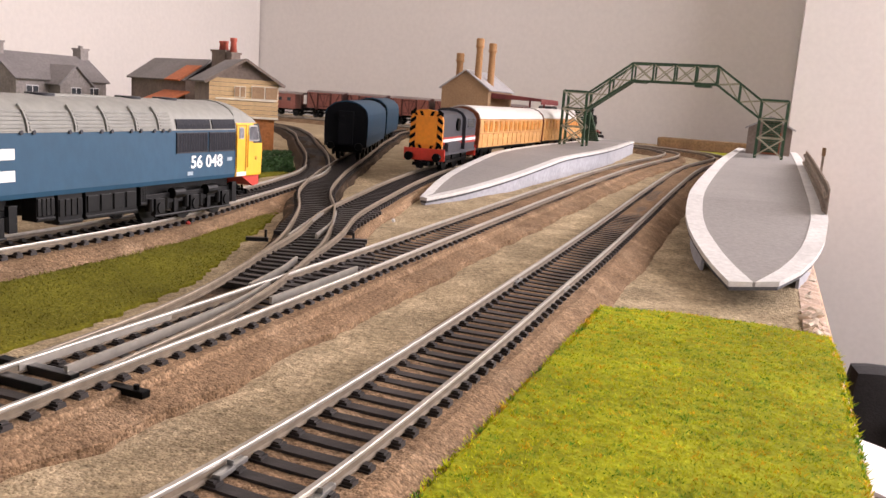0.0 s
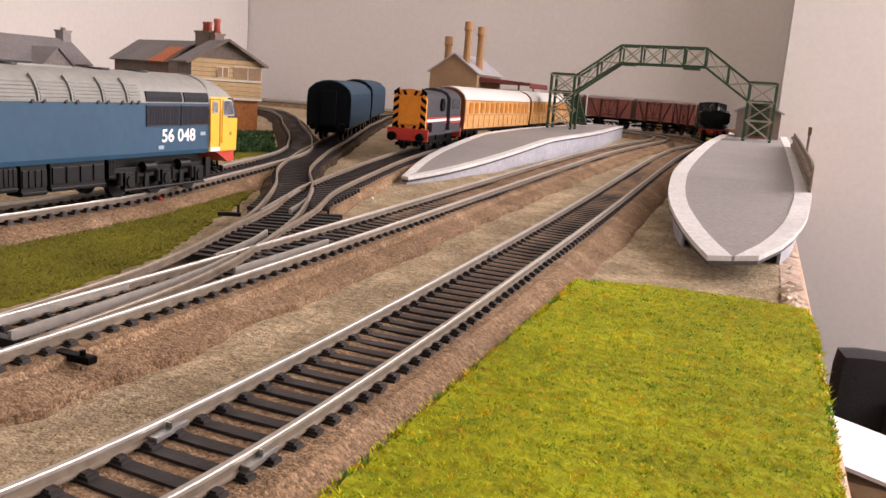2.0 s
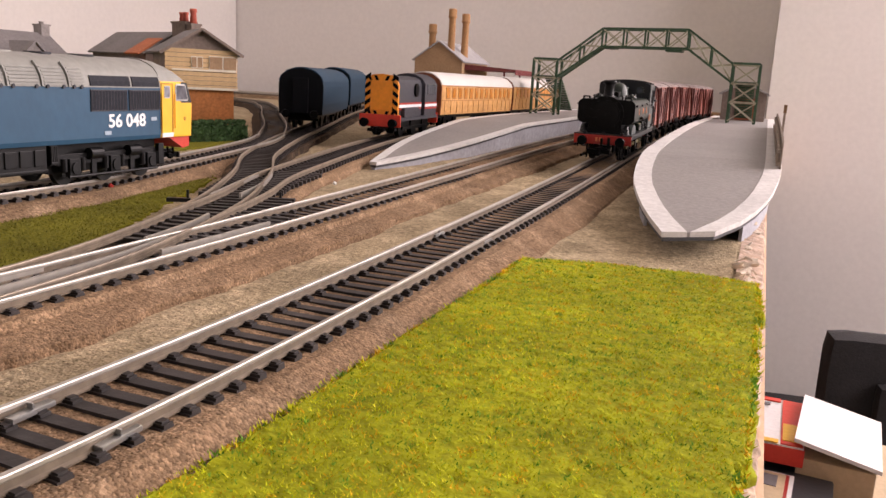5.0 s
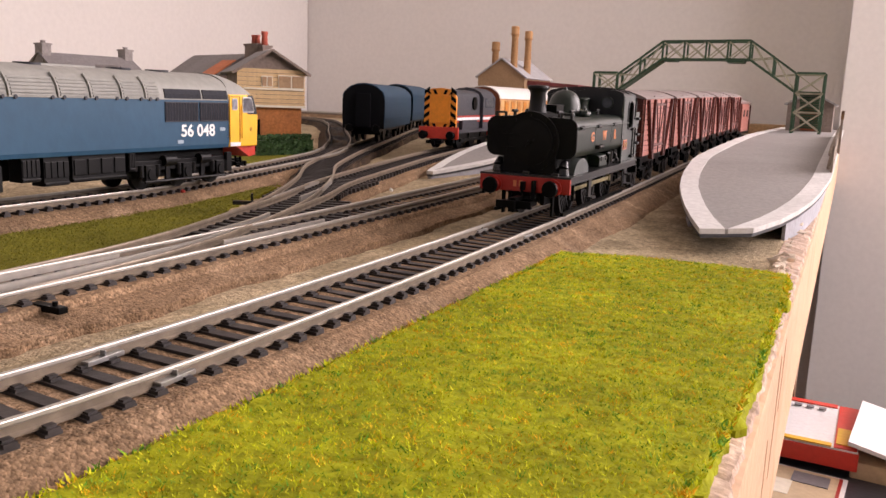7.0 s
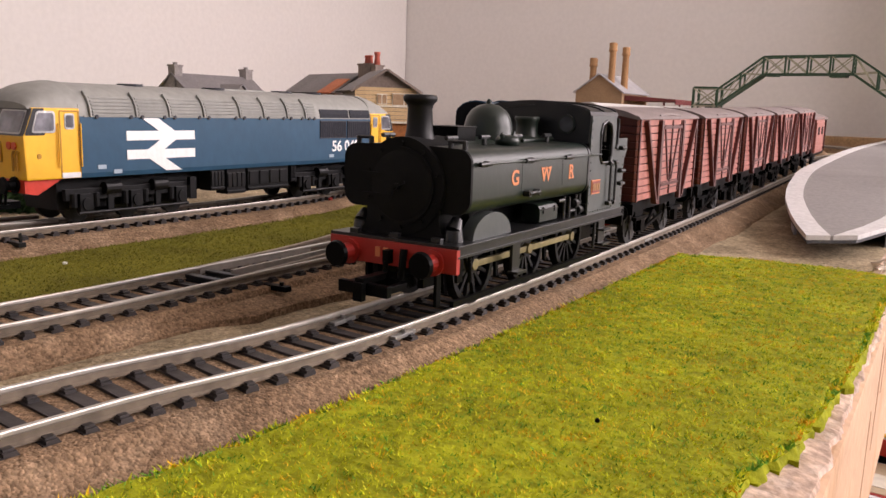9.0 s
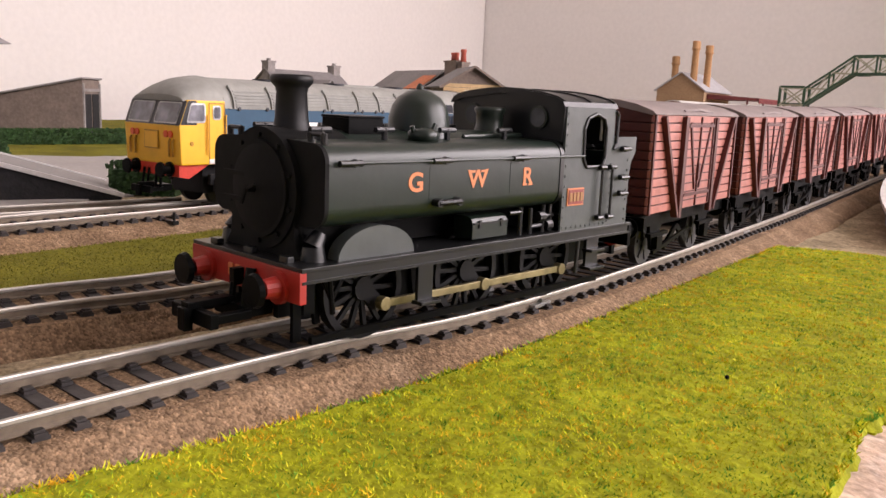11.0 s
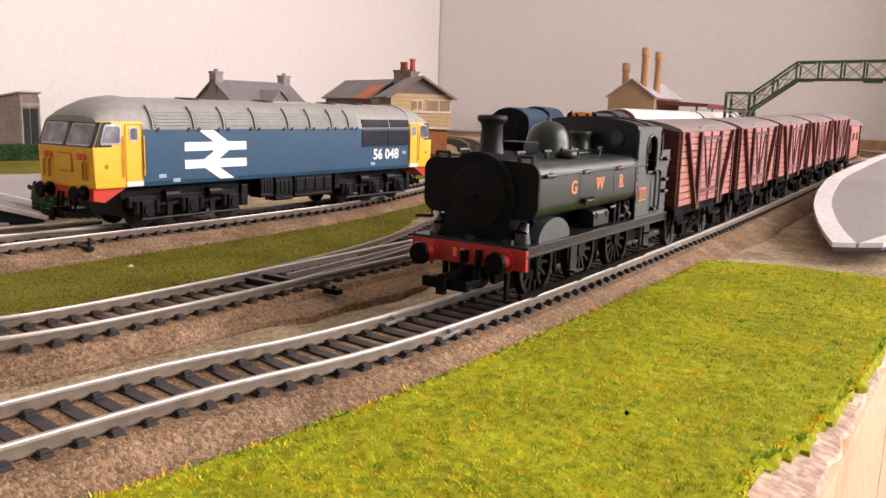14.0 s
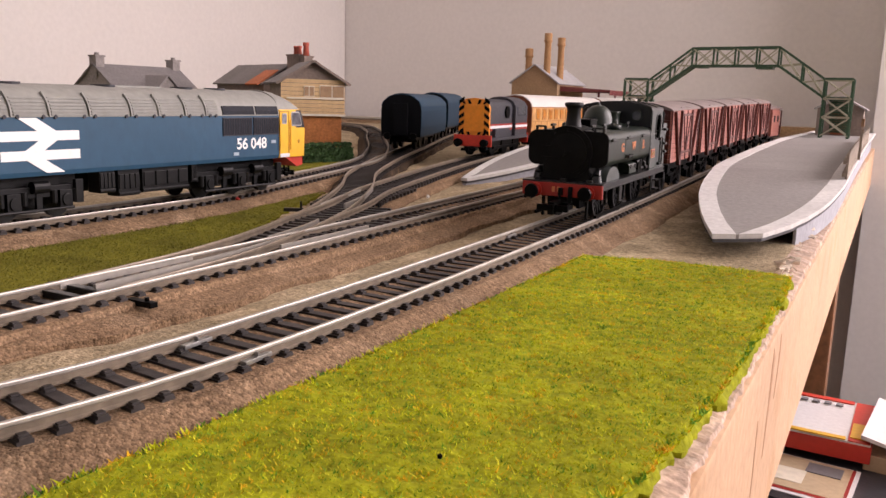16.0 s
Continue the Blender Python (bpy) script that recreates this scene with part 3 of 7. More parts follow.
def turnout():
    t = thing("turnout", "pair of black sleepered turnouts with bright switch blades", "turnout")
    for pts, name in (([(-.1500, .303), (-.1515, .330), (-.1545, .365), (-.1600, .392)], "switch_blade"), ([(-.1598, .300), (-.1605, .34), (-.1612, .385)], "switch_blade"),
                      ([(-.163, .385), (-.1685, .412), (-.1735, .428)], "check_rail"), ([(-.1490, .375), (-.1490, .43)], "check_rail"),
                      ([(-.1985, .462), (-.2080, .490), (-.2215, .530)], "switch_blade"), ([(-.1905, .470), (-.2005, .500), (-.2150, .530)], "check_rail")):
        bm = bmesh.new()
        sweep(bm, line(pts), [(-.00045, 0), (-.00045, .0021), (.00045, .0021), (.00045, 0)], .0063)
        part(name, bm, M_RAIL, t, scale=1.0)
    for i in range(15):
        y = .392 + i * .0062
        wide = 34 + i * .9 if y < .45 else 27
        bm = bmesh.new()
        box(bm, 0, 0, 5.1, wide, 2.9, 1.8)
        o = part("long_sleeper", bm, M_SLEEPER, t, bevel=.2)
        o.matrix_local = pose(-.161 - .20 * (y - .392) - 1.1 * (y - .392) ** 2, y, rise(y) + .0002, 0, 0, 6 + i * 1.1)
    for i in range(13):
        u = i / 12
        bm = bmesh.new()
        box(bm, 0, 0, 5.0, 29 + 13 * u, 2.9, 1.8)
        o = part("long_sleeper", bm, M_SLEEPER, t, bevel=.2)
        y = .482 + .068 * u
        o.matrix_local = pose(-.2015 - .022 * u, y, rise(y) + .0002, 0, 0, 24 - 4 * u)
    for pts in ([(-.1475, .296), (-.1595, .296)], [(-.1475, .303), (-.1595, .303)]):
        bm = bmesh.new()
        (x0, y0), (x1, y1) = pts
        beam(bm, (x0 * 1000, y0 * 1000, 6.2), (x1 * 1000, y1 * 1000, 6.2), 2.4, 2.0)
        part("stretcher_bar", bm, M_LOCOBLACK, t, bevel=.3)
    # black lever bases with their pegs
    for x, y, rz in ((-.1825, .480, 30), (-.2135, .462, 30), (-.2495, .30, 0)):
        bm = bmesh.new()
        box(bm, 0, 0, 4.6, 9, 2.6, 1.6)
        rod(bm, (3.4, 0, 5), (3.4, 0, 8.6), .55, 8)
        o = part("lever_base", bm, M_LOCOBLACK, t, bevel=.15)
        o.matrix_local = pose(x, y, rise(y), 0, 0, rz)


turnout()


# ---- grass ----
def patch(name, outline, height, material, label, seg=2.5):
    """A thin mat over a plan outline (metres), draped on the ground."""
    bm = bmesh.new()
    xs = [p[0] for p in outline]
    ys = [p[1] for p in outline]

    def inside(x, y):
        c = False
        for (x1, y1), (x2, y2) in zip(outline, outline[1:] + outline[:1]):
            if (y1 > y) != (y2 > y) and x < (x2 - x1) * (y - y1) / (y2 - y1) + x1:
                c = not c
        return c
    s = seg * MM
    nx, ny = int((max(xs) - min(xs)) / s) + 2, int((max(ys) - min(ys)) / s) + 2
    vs = {}

    def v(i, j):
        if (i, j) not in vs:
            x, y = min(xs) + i * s, min(ys) + j * s
            jx, jy = 0.5 * s * noise.noise(Vector((x * 300, y * 300, 1))), 0.5 * s * noise.noise(Vector((x * 300, y * 300, 9)))
            vs[i, j] = bm.verts.new((x + jx, y + jy, rise(y) + height * MM * (1 + 0.09 * noise.noise(Vector((x * 260, y * 260, 4))))))
        return vs[i, j]
    for i in range(nx):
        for j in range(ny):
            if inside(min(xs) + (i + .5) * s, min(ys) + (j + .5) * s):
                bm.faces.new((v(i, j), v(i + 1, j), v(i + 1, j + 1), v(i, j + 1)))
    rim = [e for e in bm.edges if len(e.link_faces) == 1]
    for v in {v for e in rim for v in e.verts}:
        v.co.z = rise(v.co.y) + 0.0006
        v.co.x += 0.4 * s * noise.noise(v.co * 700)
    made = bmesh.ops.extrude_edge_only(bm, edges=rim)["geom"]
    for g in made:
        if isinstance(g, bmesh.types.BMVert):
            g.co.z = rise(g.co.y) - 0.0008
    bmesh.ops.recalc_face_normals(bm, faces=bm.faces)
    ob = new(name, mesh_of(name, bm, material, scale=1.0, smooth=True))
    return tagged(ob, label, "grass", kind="stuff"), inside, (min(xs), max(xs), min(ys), max(ys))


def fibres(name, inside, bounds, n, base, tall, materials, label, seed, ymax=9):
    """Short upright fibres, each a bent two-triangle blade."""
    rnd = random.Random(seed)
    verts, faces, mats = [], [], []
    x0, x1, y0, y1 = bounds
    while len(faces) < n:
        x, y = rnd.uniform(x0, x1), rnd.uniform(y0, min(y1, ymax))
        if not inside(x, y):
            continue
        z = rise(y) + base * MM
        a, h = rnd.uniform(0, 6.283), tall * MM * rnd.uniform(0.5, 1.25)
        w, lean = 0.00022 * rnd.uniform(.7, 1.4), h * rnd.uniform(0.3, 1.5)
        b = rnd.uniform(0, 6.283)
        i = len(verts)
        verts += [(x - w * math.cos(a), y - w * math.sin(a), z), (x + w * math.cos(a), y + w * math.sin(a), z), (x + lean * math.cos(b), y + lean * math.sin(b), z + h)]
        faces.append((i, i + 1, i + 2))
        k = noise.noise(Vector((x * 330, y * 330, 0))) * 1.2 + noise.noise(Vector((x * 60, y * 60, 8))) * .35 + rnd.uniform(-.3, .3)
        mats.append(0 if len(materials) == 1 else (1 if k > 0.36 else 2 if k < -0.30 else 3 if rnd.random() < .25 else 0))
    me = bpy.data.meshes.new(name)
    me.from_pydata(verts, [], faces)
    for m in materials:
        me.materials.append(m)
    me.polygons.foreach_set("material_index", mats)
    return tagged(new(name, me), label, "grass", kind="stuff")


LIME = [(-.112, -.30), (-.0905, .10), (-.0860, .16), (-.0795, .19), (-.0745, .22), (-.0720, .25), (-.0703, .30), (-.0692, .40), (-.0688, .447), (-.045, .454), (-.02, .456), (.0012, .4535),
        (.0028, .427), (.0026, .395), (.0022, .359), (.0016, .332), (.0006, .310), (-.0006, .294), (-.0018, .280), (-.0058, .264), (-.0042, .25), (-.0052, .2), (-.006, .1), (-.006, -.3)]
OLIVE = [(-.212, -.3), (-.198, .05), (-.188, .2), (-.186, .30), (-.188, .345), (-.197, .40), (-.222, .46), (-.252, .53), (-.268, .566), (-.272, .56), (-.262, .51), (-.246, .46), (-.241, .40), (-.241, .2), (-.247, -.3)]
_ob, _in, _bd = patch("grass_mat", LIME, 3.0, M_LIME, "bright lime green static grass mat on the board edge", 1.5)
fibres("grass_fibres", _in, _bd, 330000, 2.4, 1.0, M_BLADE, "short lime and yellow static grass fibres", 3)
_ob, _in, _bd = patch("grass_strip", OLIVE, 1.2, M_OLIVE, "olive green flocked grass strip between tracks")
fibres("olive_fibres", _in, _bd, 45000, 1.0, 0.8, [M_OLIVEBLADE], "short olive grass flock", 5)
FARLAWN = [(-.5, .62), (-.352, .62), (-.350, .70), (-.41, .775), (-.52, .84), (-.9, .98), (-1.1, 1.0), (-1.1, .66), (-.75, .60)]
patch("lawn", FARLAWN, 1.0, M_OLIVE, "olive flocked lawn round the model cottages", 6)
YARD = [(-.33, .10), (-.335, .25), (-.37, .40), (-.45, .53), (-.53, .52), (-.62, .42), (-.62, .10)]
patch("yard", YARD, 0.9, M_GREYGROUND, "smooth pale grey yard surface", 6)
FARGRASS = [(-.02, 1.42), (-.02, 1.60), (-.30, 1.60), (-.28, 1.50), (-.15, 1.475), (-.08, 1.42), (-.055, 1.36), (-.02, 1.34)]
patch("far_grass", FARGRASS, 1.2, M_LIME, "lime green grass beside the far curve", 6)
VERGE = [(-.62, .40), (-.56, .46), (-.60, .56), (-.72, .60), (-1.1, .62), (-1.1, .10), (-.66, .10)]
patch("verge", VERGE, 1.0, M_OLIVE, "olive flocked verge behind the yard", 6)


# ---- platforms and footbridge ----
def outline_slab(bm, outline, top, thick):
    """A slab over a plan outline in metres; top(x, y) gives its height."""
    a = [bm.verts.new((x, y, top(x, y))) for x, y in outline]
    b = [bm.verts.new((x, y, top(x, y) - thick)) for x, y in outline]
    n = len(outline)
    bm.faces.new(a)
    bm.faces.new(list(reversed(b)))
    for i in range(n):
        bm.faces.new((a[i], b[i], b[(i + 1) % n], a[(i + 1) % n]))
    bmesh.ops.recalc_face_normals(bm, faces=bm.faces)


def strip_slab(bm, left, right, top, thick):
    """A slab between two edges of equal count, so that it can bend up a ramp."""
    rows = []
    for (x1, y1), (x2, y2) in zip(left, right):
        rows.append([bm.verts.new((x1, y1, top(x1, y1))), bm.verts.new((x2, y2, top(x2, y2))), bm.verts.new((x2, y2, top(x2, y2) - thick)), bm.verts.new((x1, y1, top(x1, y1) - thick))])
    for p, q in zip(rows, rows[1:]):
        for i in range(4):
            bm.faces.new((p[i], p[(i + 1) % 4], q[(i + 1) % 4], q[i]))
    bm.faces.new(rows[0])
    bm.faces.new(list(reversed(rows[-1])))
    bmesh.ops.recalc_face_normals(bm, faces=bm.faces)


def smooth_edge(points, n=40):
    rows = line(points, 0.002)
    k = (len(rows) - 1) / (n - 1)
    return [rows[int(round(i * k))][:2] for i in range(n)]


def platform(label, left, right, top, skirt, width, tuck):
    t = thing("platform", label, "platform")
    ls, rs = smooth_edge(left), smooth_edge(right)

    def inset(pts, other):
        out = []
        for (x, y), (u, v) in zip(pts, other):
            d = max(1e-6, abs(u - x))
            k = min(0.499, width / d)
            out.append((x + (u - x) * k, y + (v - y) * k))
        return out
    li, ri = inset(ls, rs), inset(rs, ls)
    bm = bmesh.new()
    strip_slab(bm, li, ri, lambda x, y: top(y), 0.0016)
    part("deck", bm, M_CARD, t, "dark grey tarmac printed card", scale=1.0)
    for a, b in ((ls, li), (ri, rs)):
        bm = bmesh.new()
        strip_slab(bm, a, b, lambda x, y: top(y) + 0.0003, 0.0019)
        part("coping", bm, M_EDGE, t, "white painted edging slabs", scale=1.0)
    # underside sheet, coloured dark for the shadow under the deck, and side skirts
    bm = bmesh.new()
    strip_slab(bm, [(x + .0004, y) for x, y in ls], [(x - .0004, y) for x, y in rs], lambda x, y: top(y) - .0018, 0.0012)
    part("underside", bm, M_UNDERSHADE, t, scale=1.0)
    for a, s in ((ls, 1), (rs, -1)):
        bm = bmesh.new()
        rows = []
        for x, y in a:
            z0, z1 = rise(y) - .001, top(y) - .0030
            if z1 - z0 < skirt:
                continue
            x += s * tuck
            rows.append([bm.verts.new(p) for p in ((x, y, z0), (x, y, z1), (x + s * .0012, y, z1), (x + s * .0012, y, z0))])
        for p, q in zip(rows, rows[1:]):
            for i in range(4):
                bm.faces.new((p[i], p[(i + 1) % 4], q[(i + 1) % 4], q[i]))
        bm.faces.new(rows[0])
        bm.faces.new(list(reversed(rows[-1])))
        bmesh.ops.recalc_face_normals(bm, faces=bm.faces)
        part("side_wall", bm, M_PSIDE, t, "pale grey card side wall", scale=1.0)
    return t


def ramp(y, y0, y1, low, high):
    u = min(1.0, max(0.0, (y - y0) / (y1 - y0)))
    return rise(y) + low + (high - low) * u


P2TOP = lambda y: ramp(y, .49, .66, .0085, .020)
P1TOP = lambda y: ramp(y, .63, .86, .0035, .0165)
P2_LEFT = [(-.031, .487), (-.040, .515), (-.048, .545), (-.056, .585), (-.0615, .64), (-.0645, .72), (-.066, .9), (-.0655, 1.1), (-.064, 1.32)]
P2_RIGHT = [(-.014, .497), (-.008, .512), (-.002, .535), (.0035, .57), (.0065, .61), (.008, .66), (.008, .9), (.008, 1.1), (.008, 1.32)]
P1_LEFT = [(-.216, .635), (-.222, .66), (-.229, .69), (-.2365, .735), (-.242, .80), (-.246, .9), (-.248, 1.1), (-.248, 1.34)]
P1_RIGHT = [(-.211, .634), (-.203, .66), (-.197, .69), (-.191, .735), (-.186, .80), (-.1815, .9), (-.180, 1.05), (-.200, 1.34)]
platform("long grey card platform with white edging and a tapered end", P2_LEFT, P2_RIGHT, P2TOP, .0095, .0080, .004)
platform("grey card island platform with white edging and pale side walls", P1_LEFT, P1_RIGHT, P1TOP, .0005, .006, .0010)


def fence():
    t = thing("platform_fence", "weathered brown paling fence along the platform edge", "fence")
    y = .64
    bm = bmesh.new()
    box(bm, 0, 0, 0, 1.0, 5.0, 13)
    me = mesh_of("pale", bm, M_FENCE)
    i = 0
    while y < 1.0:
        o = new("pale", me)
        o.parent = t
        o.matrix_local = pose(.0068, y, P2TOP(y) + .0066, 0, random.uniform(-1, 1), 0)
        y += .0056
        i += 1
    for h in (3.5, 10):
        bm = bmesh.new()
        rows = [(.0054, .636 + .0364 * k) for k in range(11)]
        strip_slab(bm, [(x - .0007, y) for x, y in rows], [(x + .0007, y) for x, y in rows], lambda x, y: P2TOP(y) + h * MM, .0016)
        part("rail", bm, M_FENCE, t, scale=1.0)
    bm = bmesh.new()
    box(bm, 8.2, 760, (P2TOP(.76)) * 1000 + 13, 1.4, 2, 26)
    part("post", bm, M_FENCE, t)
    bm = bmesh.new()
    box(bm, 8.2, 760, (P2TOP(.76)) * 1000 + 24, 1.8, 9, 5)
    part("board", bm, M_BROWN, t, "small brown sign board")


fence()


def footbridge():
    y = 1.075
    t = thing("footbridge", "green and cream latticed model footbridge over the tracks", "footbridge", pose(0, 0, 0))
    zb = P2TOP(1.075) * 1000

    def panel(a, b, c, d, yy, nm):
        """A braced panel: a, b lower and upper left, c, d lower and upper right, in x and z."""
        bm = bmesh.new()
        for p, q in ((a, c), (b, d)):
            beam(bm, (p[0], yy, p[1]), (q[0], yy, q[1]), 2.0, 2.0)
        part(nm, bm, M_GREEN, t, "green chord rails")
        bm = bmesh.new()
        beam(bm, (a[0], yy, a[1]), (b[0], yy, b[1]), 1.8, 1.8)
        part("upright", bm, M_GREEN, t)
        bm = bmesh.new()
        for p, q in ((a, d), (b, c)):
            beam(bm, (p[0], yy + .3, p[1]), (q[0], yy + .3, q[1]), 2.3, 1.0)
        part("lattice", bm, M_LATTICE, t, "cream cross bracing")
    for side, (x0, x1, zt) in enumerate(((-238, -213, 84.5), (-38, -13, 87.5))):
        base = (P1TOP if side == 0 else P2TOP)(y) * 1000
        for yy in (y * 1000 - 11, y * 1000 + 11):
            for x in (x0, x1):
                bm = bmesh.new()
                box(bm, x, yy, (base + zt) / 2, 2.6, 2.6, zt - base)
                part("tower_post", bm, M_GREEN, t)
            hs = [base + 2 + (zt - base - 3) * k / 3 for k in range(4)]
            for h0, h1 in zip(hs, hs[1:]):
                bm = bmesh.new()
                for p, q in (((x0, h0), (x1, h1)), ((x0, h1), (x1, h0))):
                    beam(bm, (p[0], yy, p[1]), (q[0], yy, q[1]), 3.8, 1.0)
                beam(bm, (x0, yy, h1), (x1, yy, h1), 1.6, 1.6)
                part("tower_lattice", bm, M_LATTICE, t, "cream cross bracing")
        bm = bmesh.new()
        beam(bm, (x0, y * 1000 - 11, zt), (x1, y * 1000 - 11, zt), 2.2, 2.2)
        beam(bm, (x0, y * 1000 + 11, zt), (x1, y * 1000 + 11, zt), 2.2, 2.2)
        part("top_rail", bm, M_GREEN, t)
        bm = bmesh.new()
        box(bm, (x0 + x1) / 2, y * 1000, zt - 18, x1 - x0, 22, 1.5)
        part("landing", bm, M_GREEN, t)
        # stair flight behind the tower
        for k in range(14):
            bm = bmesh.new()
            box(bm, (x0 + x1) / 2 + (4 if side == 0 else 0), y * 1000 + 14 + k * 4.6, zt - 20 - k * (zt - 22 - base) / 14, 18, 5, 2.2)
            part("stair_tread", bm, M_GREEN, t)
    rows = [((-213, 66), (-213, 83)), ((-190, 83), (-190, 100)), ((-168, 99), (-168, 117)), ((-146.5, 99.2), (-146.5, 117.3)), ((-125, 99.4), (-125, 117.5)), ((-104, 99.6), (-104, 117.8)), ((-83, 99.8), (-83, 118)),
            ((-60, 84), (-60, 102)), ((-38, 69), (-38, 86.5))]
    for (a, b), (c, d) in zip(rows, rows[1:]):
        for yy in (y * 1000 - 10, y * 1000 + 10):
            panel(a, b, c, d, yy, "chord")
    bm = bmesh.new()
    for (a, b), (c, d) in zip(rows, rows[1:]):
        prism(bm, [(a[0], a[1] - .4), (c[0], c[1] - .4), (c[0], c[1] + .8), (a[0], a[1] + .8)], "y", y * 1000 - 9, y * 1000 + 9)
    part("deck", bm, M_GREEN, t)
    for x, z, w in ((-96, 97.5, 16), (-160, 98.2, 12)):
        bm = bmesh.new()
        box(bm, x, y * 1000, z, w, 21, 2.2)
        part("cross_beam", bm, M_GREEN, t)


footbridge()


def waiting_hut():
    y0 = 1.17
    z = P2TOP(y0) * 1000
    t = thing("waiting_hut", "small grey brick platform waiting hut with a pale pitched roof", "hut", pose(-.027, y0 + .02, z * MM))
    bm = bmesh.new()
    prism(bm, [(-23, 0), (23, 0), (23, 29), (0, 41), (-23, 29)], "y", -20, 40)
    part("wall", bm, M_BROWNWALL, t)
    bm = bmesh.new()
    box(bm, 2, -20.4, 13, 20, 1.2, 24)
    part("door_opening", bm, M_TEAKDK, t, "dark red brown doors")
    for s in (-1, 1):
        bm = bmesh.new()
        slope(bm, (s * 26, -23, 27.5), (s * 26, 43, 27.5), (0, 43, 41.2), (0, -23, 41.2))
        part("roof_slope", bm, M_SLATEPALE, t)


waiting_hut()


# ---- rolling stock ----
def wheelset(parent, y, r, spokes, name="wheelset", half=8.1, material=M_WHEEL):
    """Two wheels on an axle; an Empty at the axle that can turn."""
    w = new(name)
    w.empty_display_size = .004
    w.parent = parent
    w.matrix_local = pose(0, y * MM, r * MM)
    for s in (-1, 1):
        bm = bmesh.new()
        x = s * half
        seg = 28
        if spokes:
            ring = []
            for rr in (r, r * .86):
                for dx in (-1.2, 1.2):
                    ring.append([bm.verts.new((x + dx, rr * math.cos(2 * math.pi * i / seg), rr * math.sin(2 * math.pi * i / seg))) for i in range(seg)])
            a, b, c, d = ring
            for i in range(seg):
                j = (i + 1) % seg
                for p, q in ((a, b), (b, d), (d, c), (c, a)):
                    bm.faces.new((p[i], p[j], q[j], q[i]))
            for k in range(spokes):
                an = 2 * math.pi * k / spokes
                beam(bm, (x, 0, 0), (x, r * .9 * math.cos(an), r * .9 * math.sin(an)), 0.9, 0.9)
            rod(bm, (x - 1.3, 0, 0), (x + 1.3, 0, 0), r * .24, 12)
            box(bm, x + s * .4, 0, r * .30, 1.4, 3.0, r * .5)
        else:
            rod(bm, (x - 1.1, 0, 0), (x + 1.1, 0, 0), r, 24)
            rod(bm, (x + s * .6, 0, 0), (x + s * 1.5, 0, 0), r * .3, 12)
            for k in range(6):
                an = 2 * math.pi * k / 6
                beam(bm, (x + s * 1.2, 0, 0), (x + s * 1.2, r * .8 * math.cos(an), r * .8 * math.sin(an)), .5, .9)
        bmesh.ops.recalc_face_normals(bm, faces=bm.faces)
        part("wheel", bm, material, w)
    bm = bmesh.new()
    rod(bm, (-half, 0, 0), (half, 0, 0), 1.1, 8)
    part("axle", bm, M_STEEL, w)
    return w


def buffer(parent, x, y, z, s, long=6.0, r=3.4, shank=M_RED):
    b = bmesh.new()
    rod(b, (x, y, z), (x, y + s * long * .62, z), 2.1, 14, 1.6)
    rod(b, (x, y, z), (x, y + s * 1.0, z), 2.9, 14)
    o = part("buffer", b, shank, parent)
    b = bmesh.new()
    rod(b, (x, y + s * long * .6, z), (x, y + s * long * .86, z), 1.1, 10)
    rod(b, (x, y + s * long * .84, z), (x, y + s * long, z), r, 18, r * .9)
    part("buffer_head", b, M_BLACK, o)


def coupling(parent, y, s, z=7.5):
    b = bmesh.new()
    box(b, 0, y + s * 3, z, 8, 7, 2.6)
    box(b, -5, y + s * 9, z - .2, 1.6, 8, 1.6)
    box(b, 5, y + s * 9, z - .2, 1.6, 8, 1.6)
    box(b, 0, y + s * 12.6, z - .2, 13, 1.6, 2.6)
    box(b, 0, y + s * 10, z + 1.6, 2.4, 9, 1.4)
    box(b, 0, y + s * 14.4, z - .6, 2.4, 1.6, 4)
    part("coupling", b, M_BLACK, parent, "black tension lock coupling", bevel=.25)


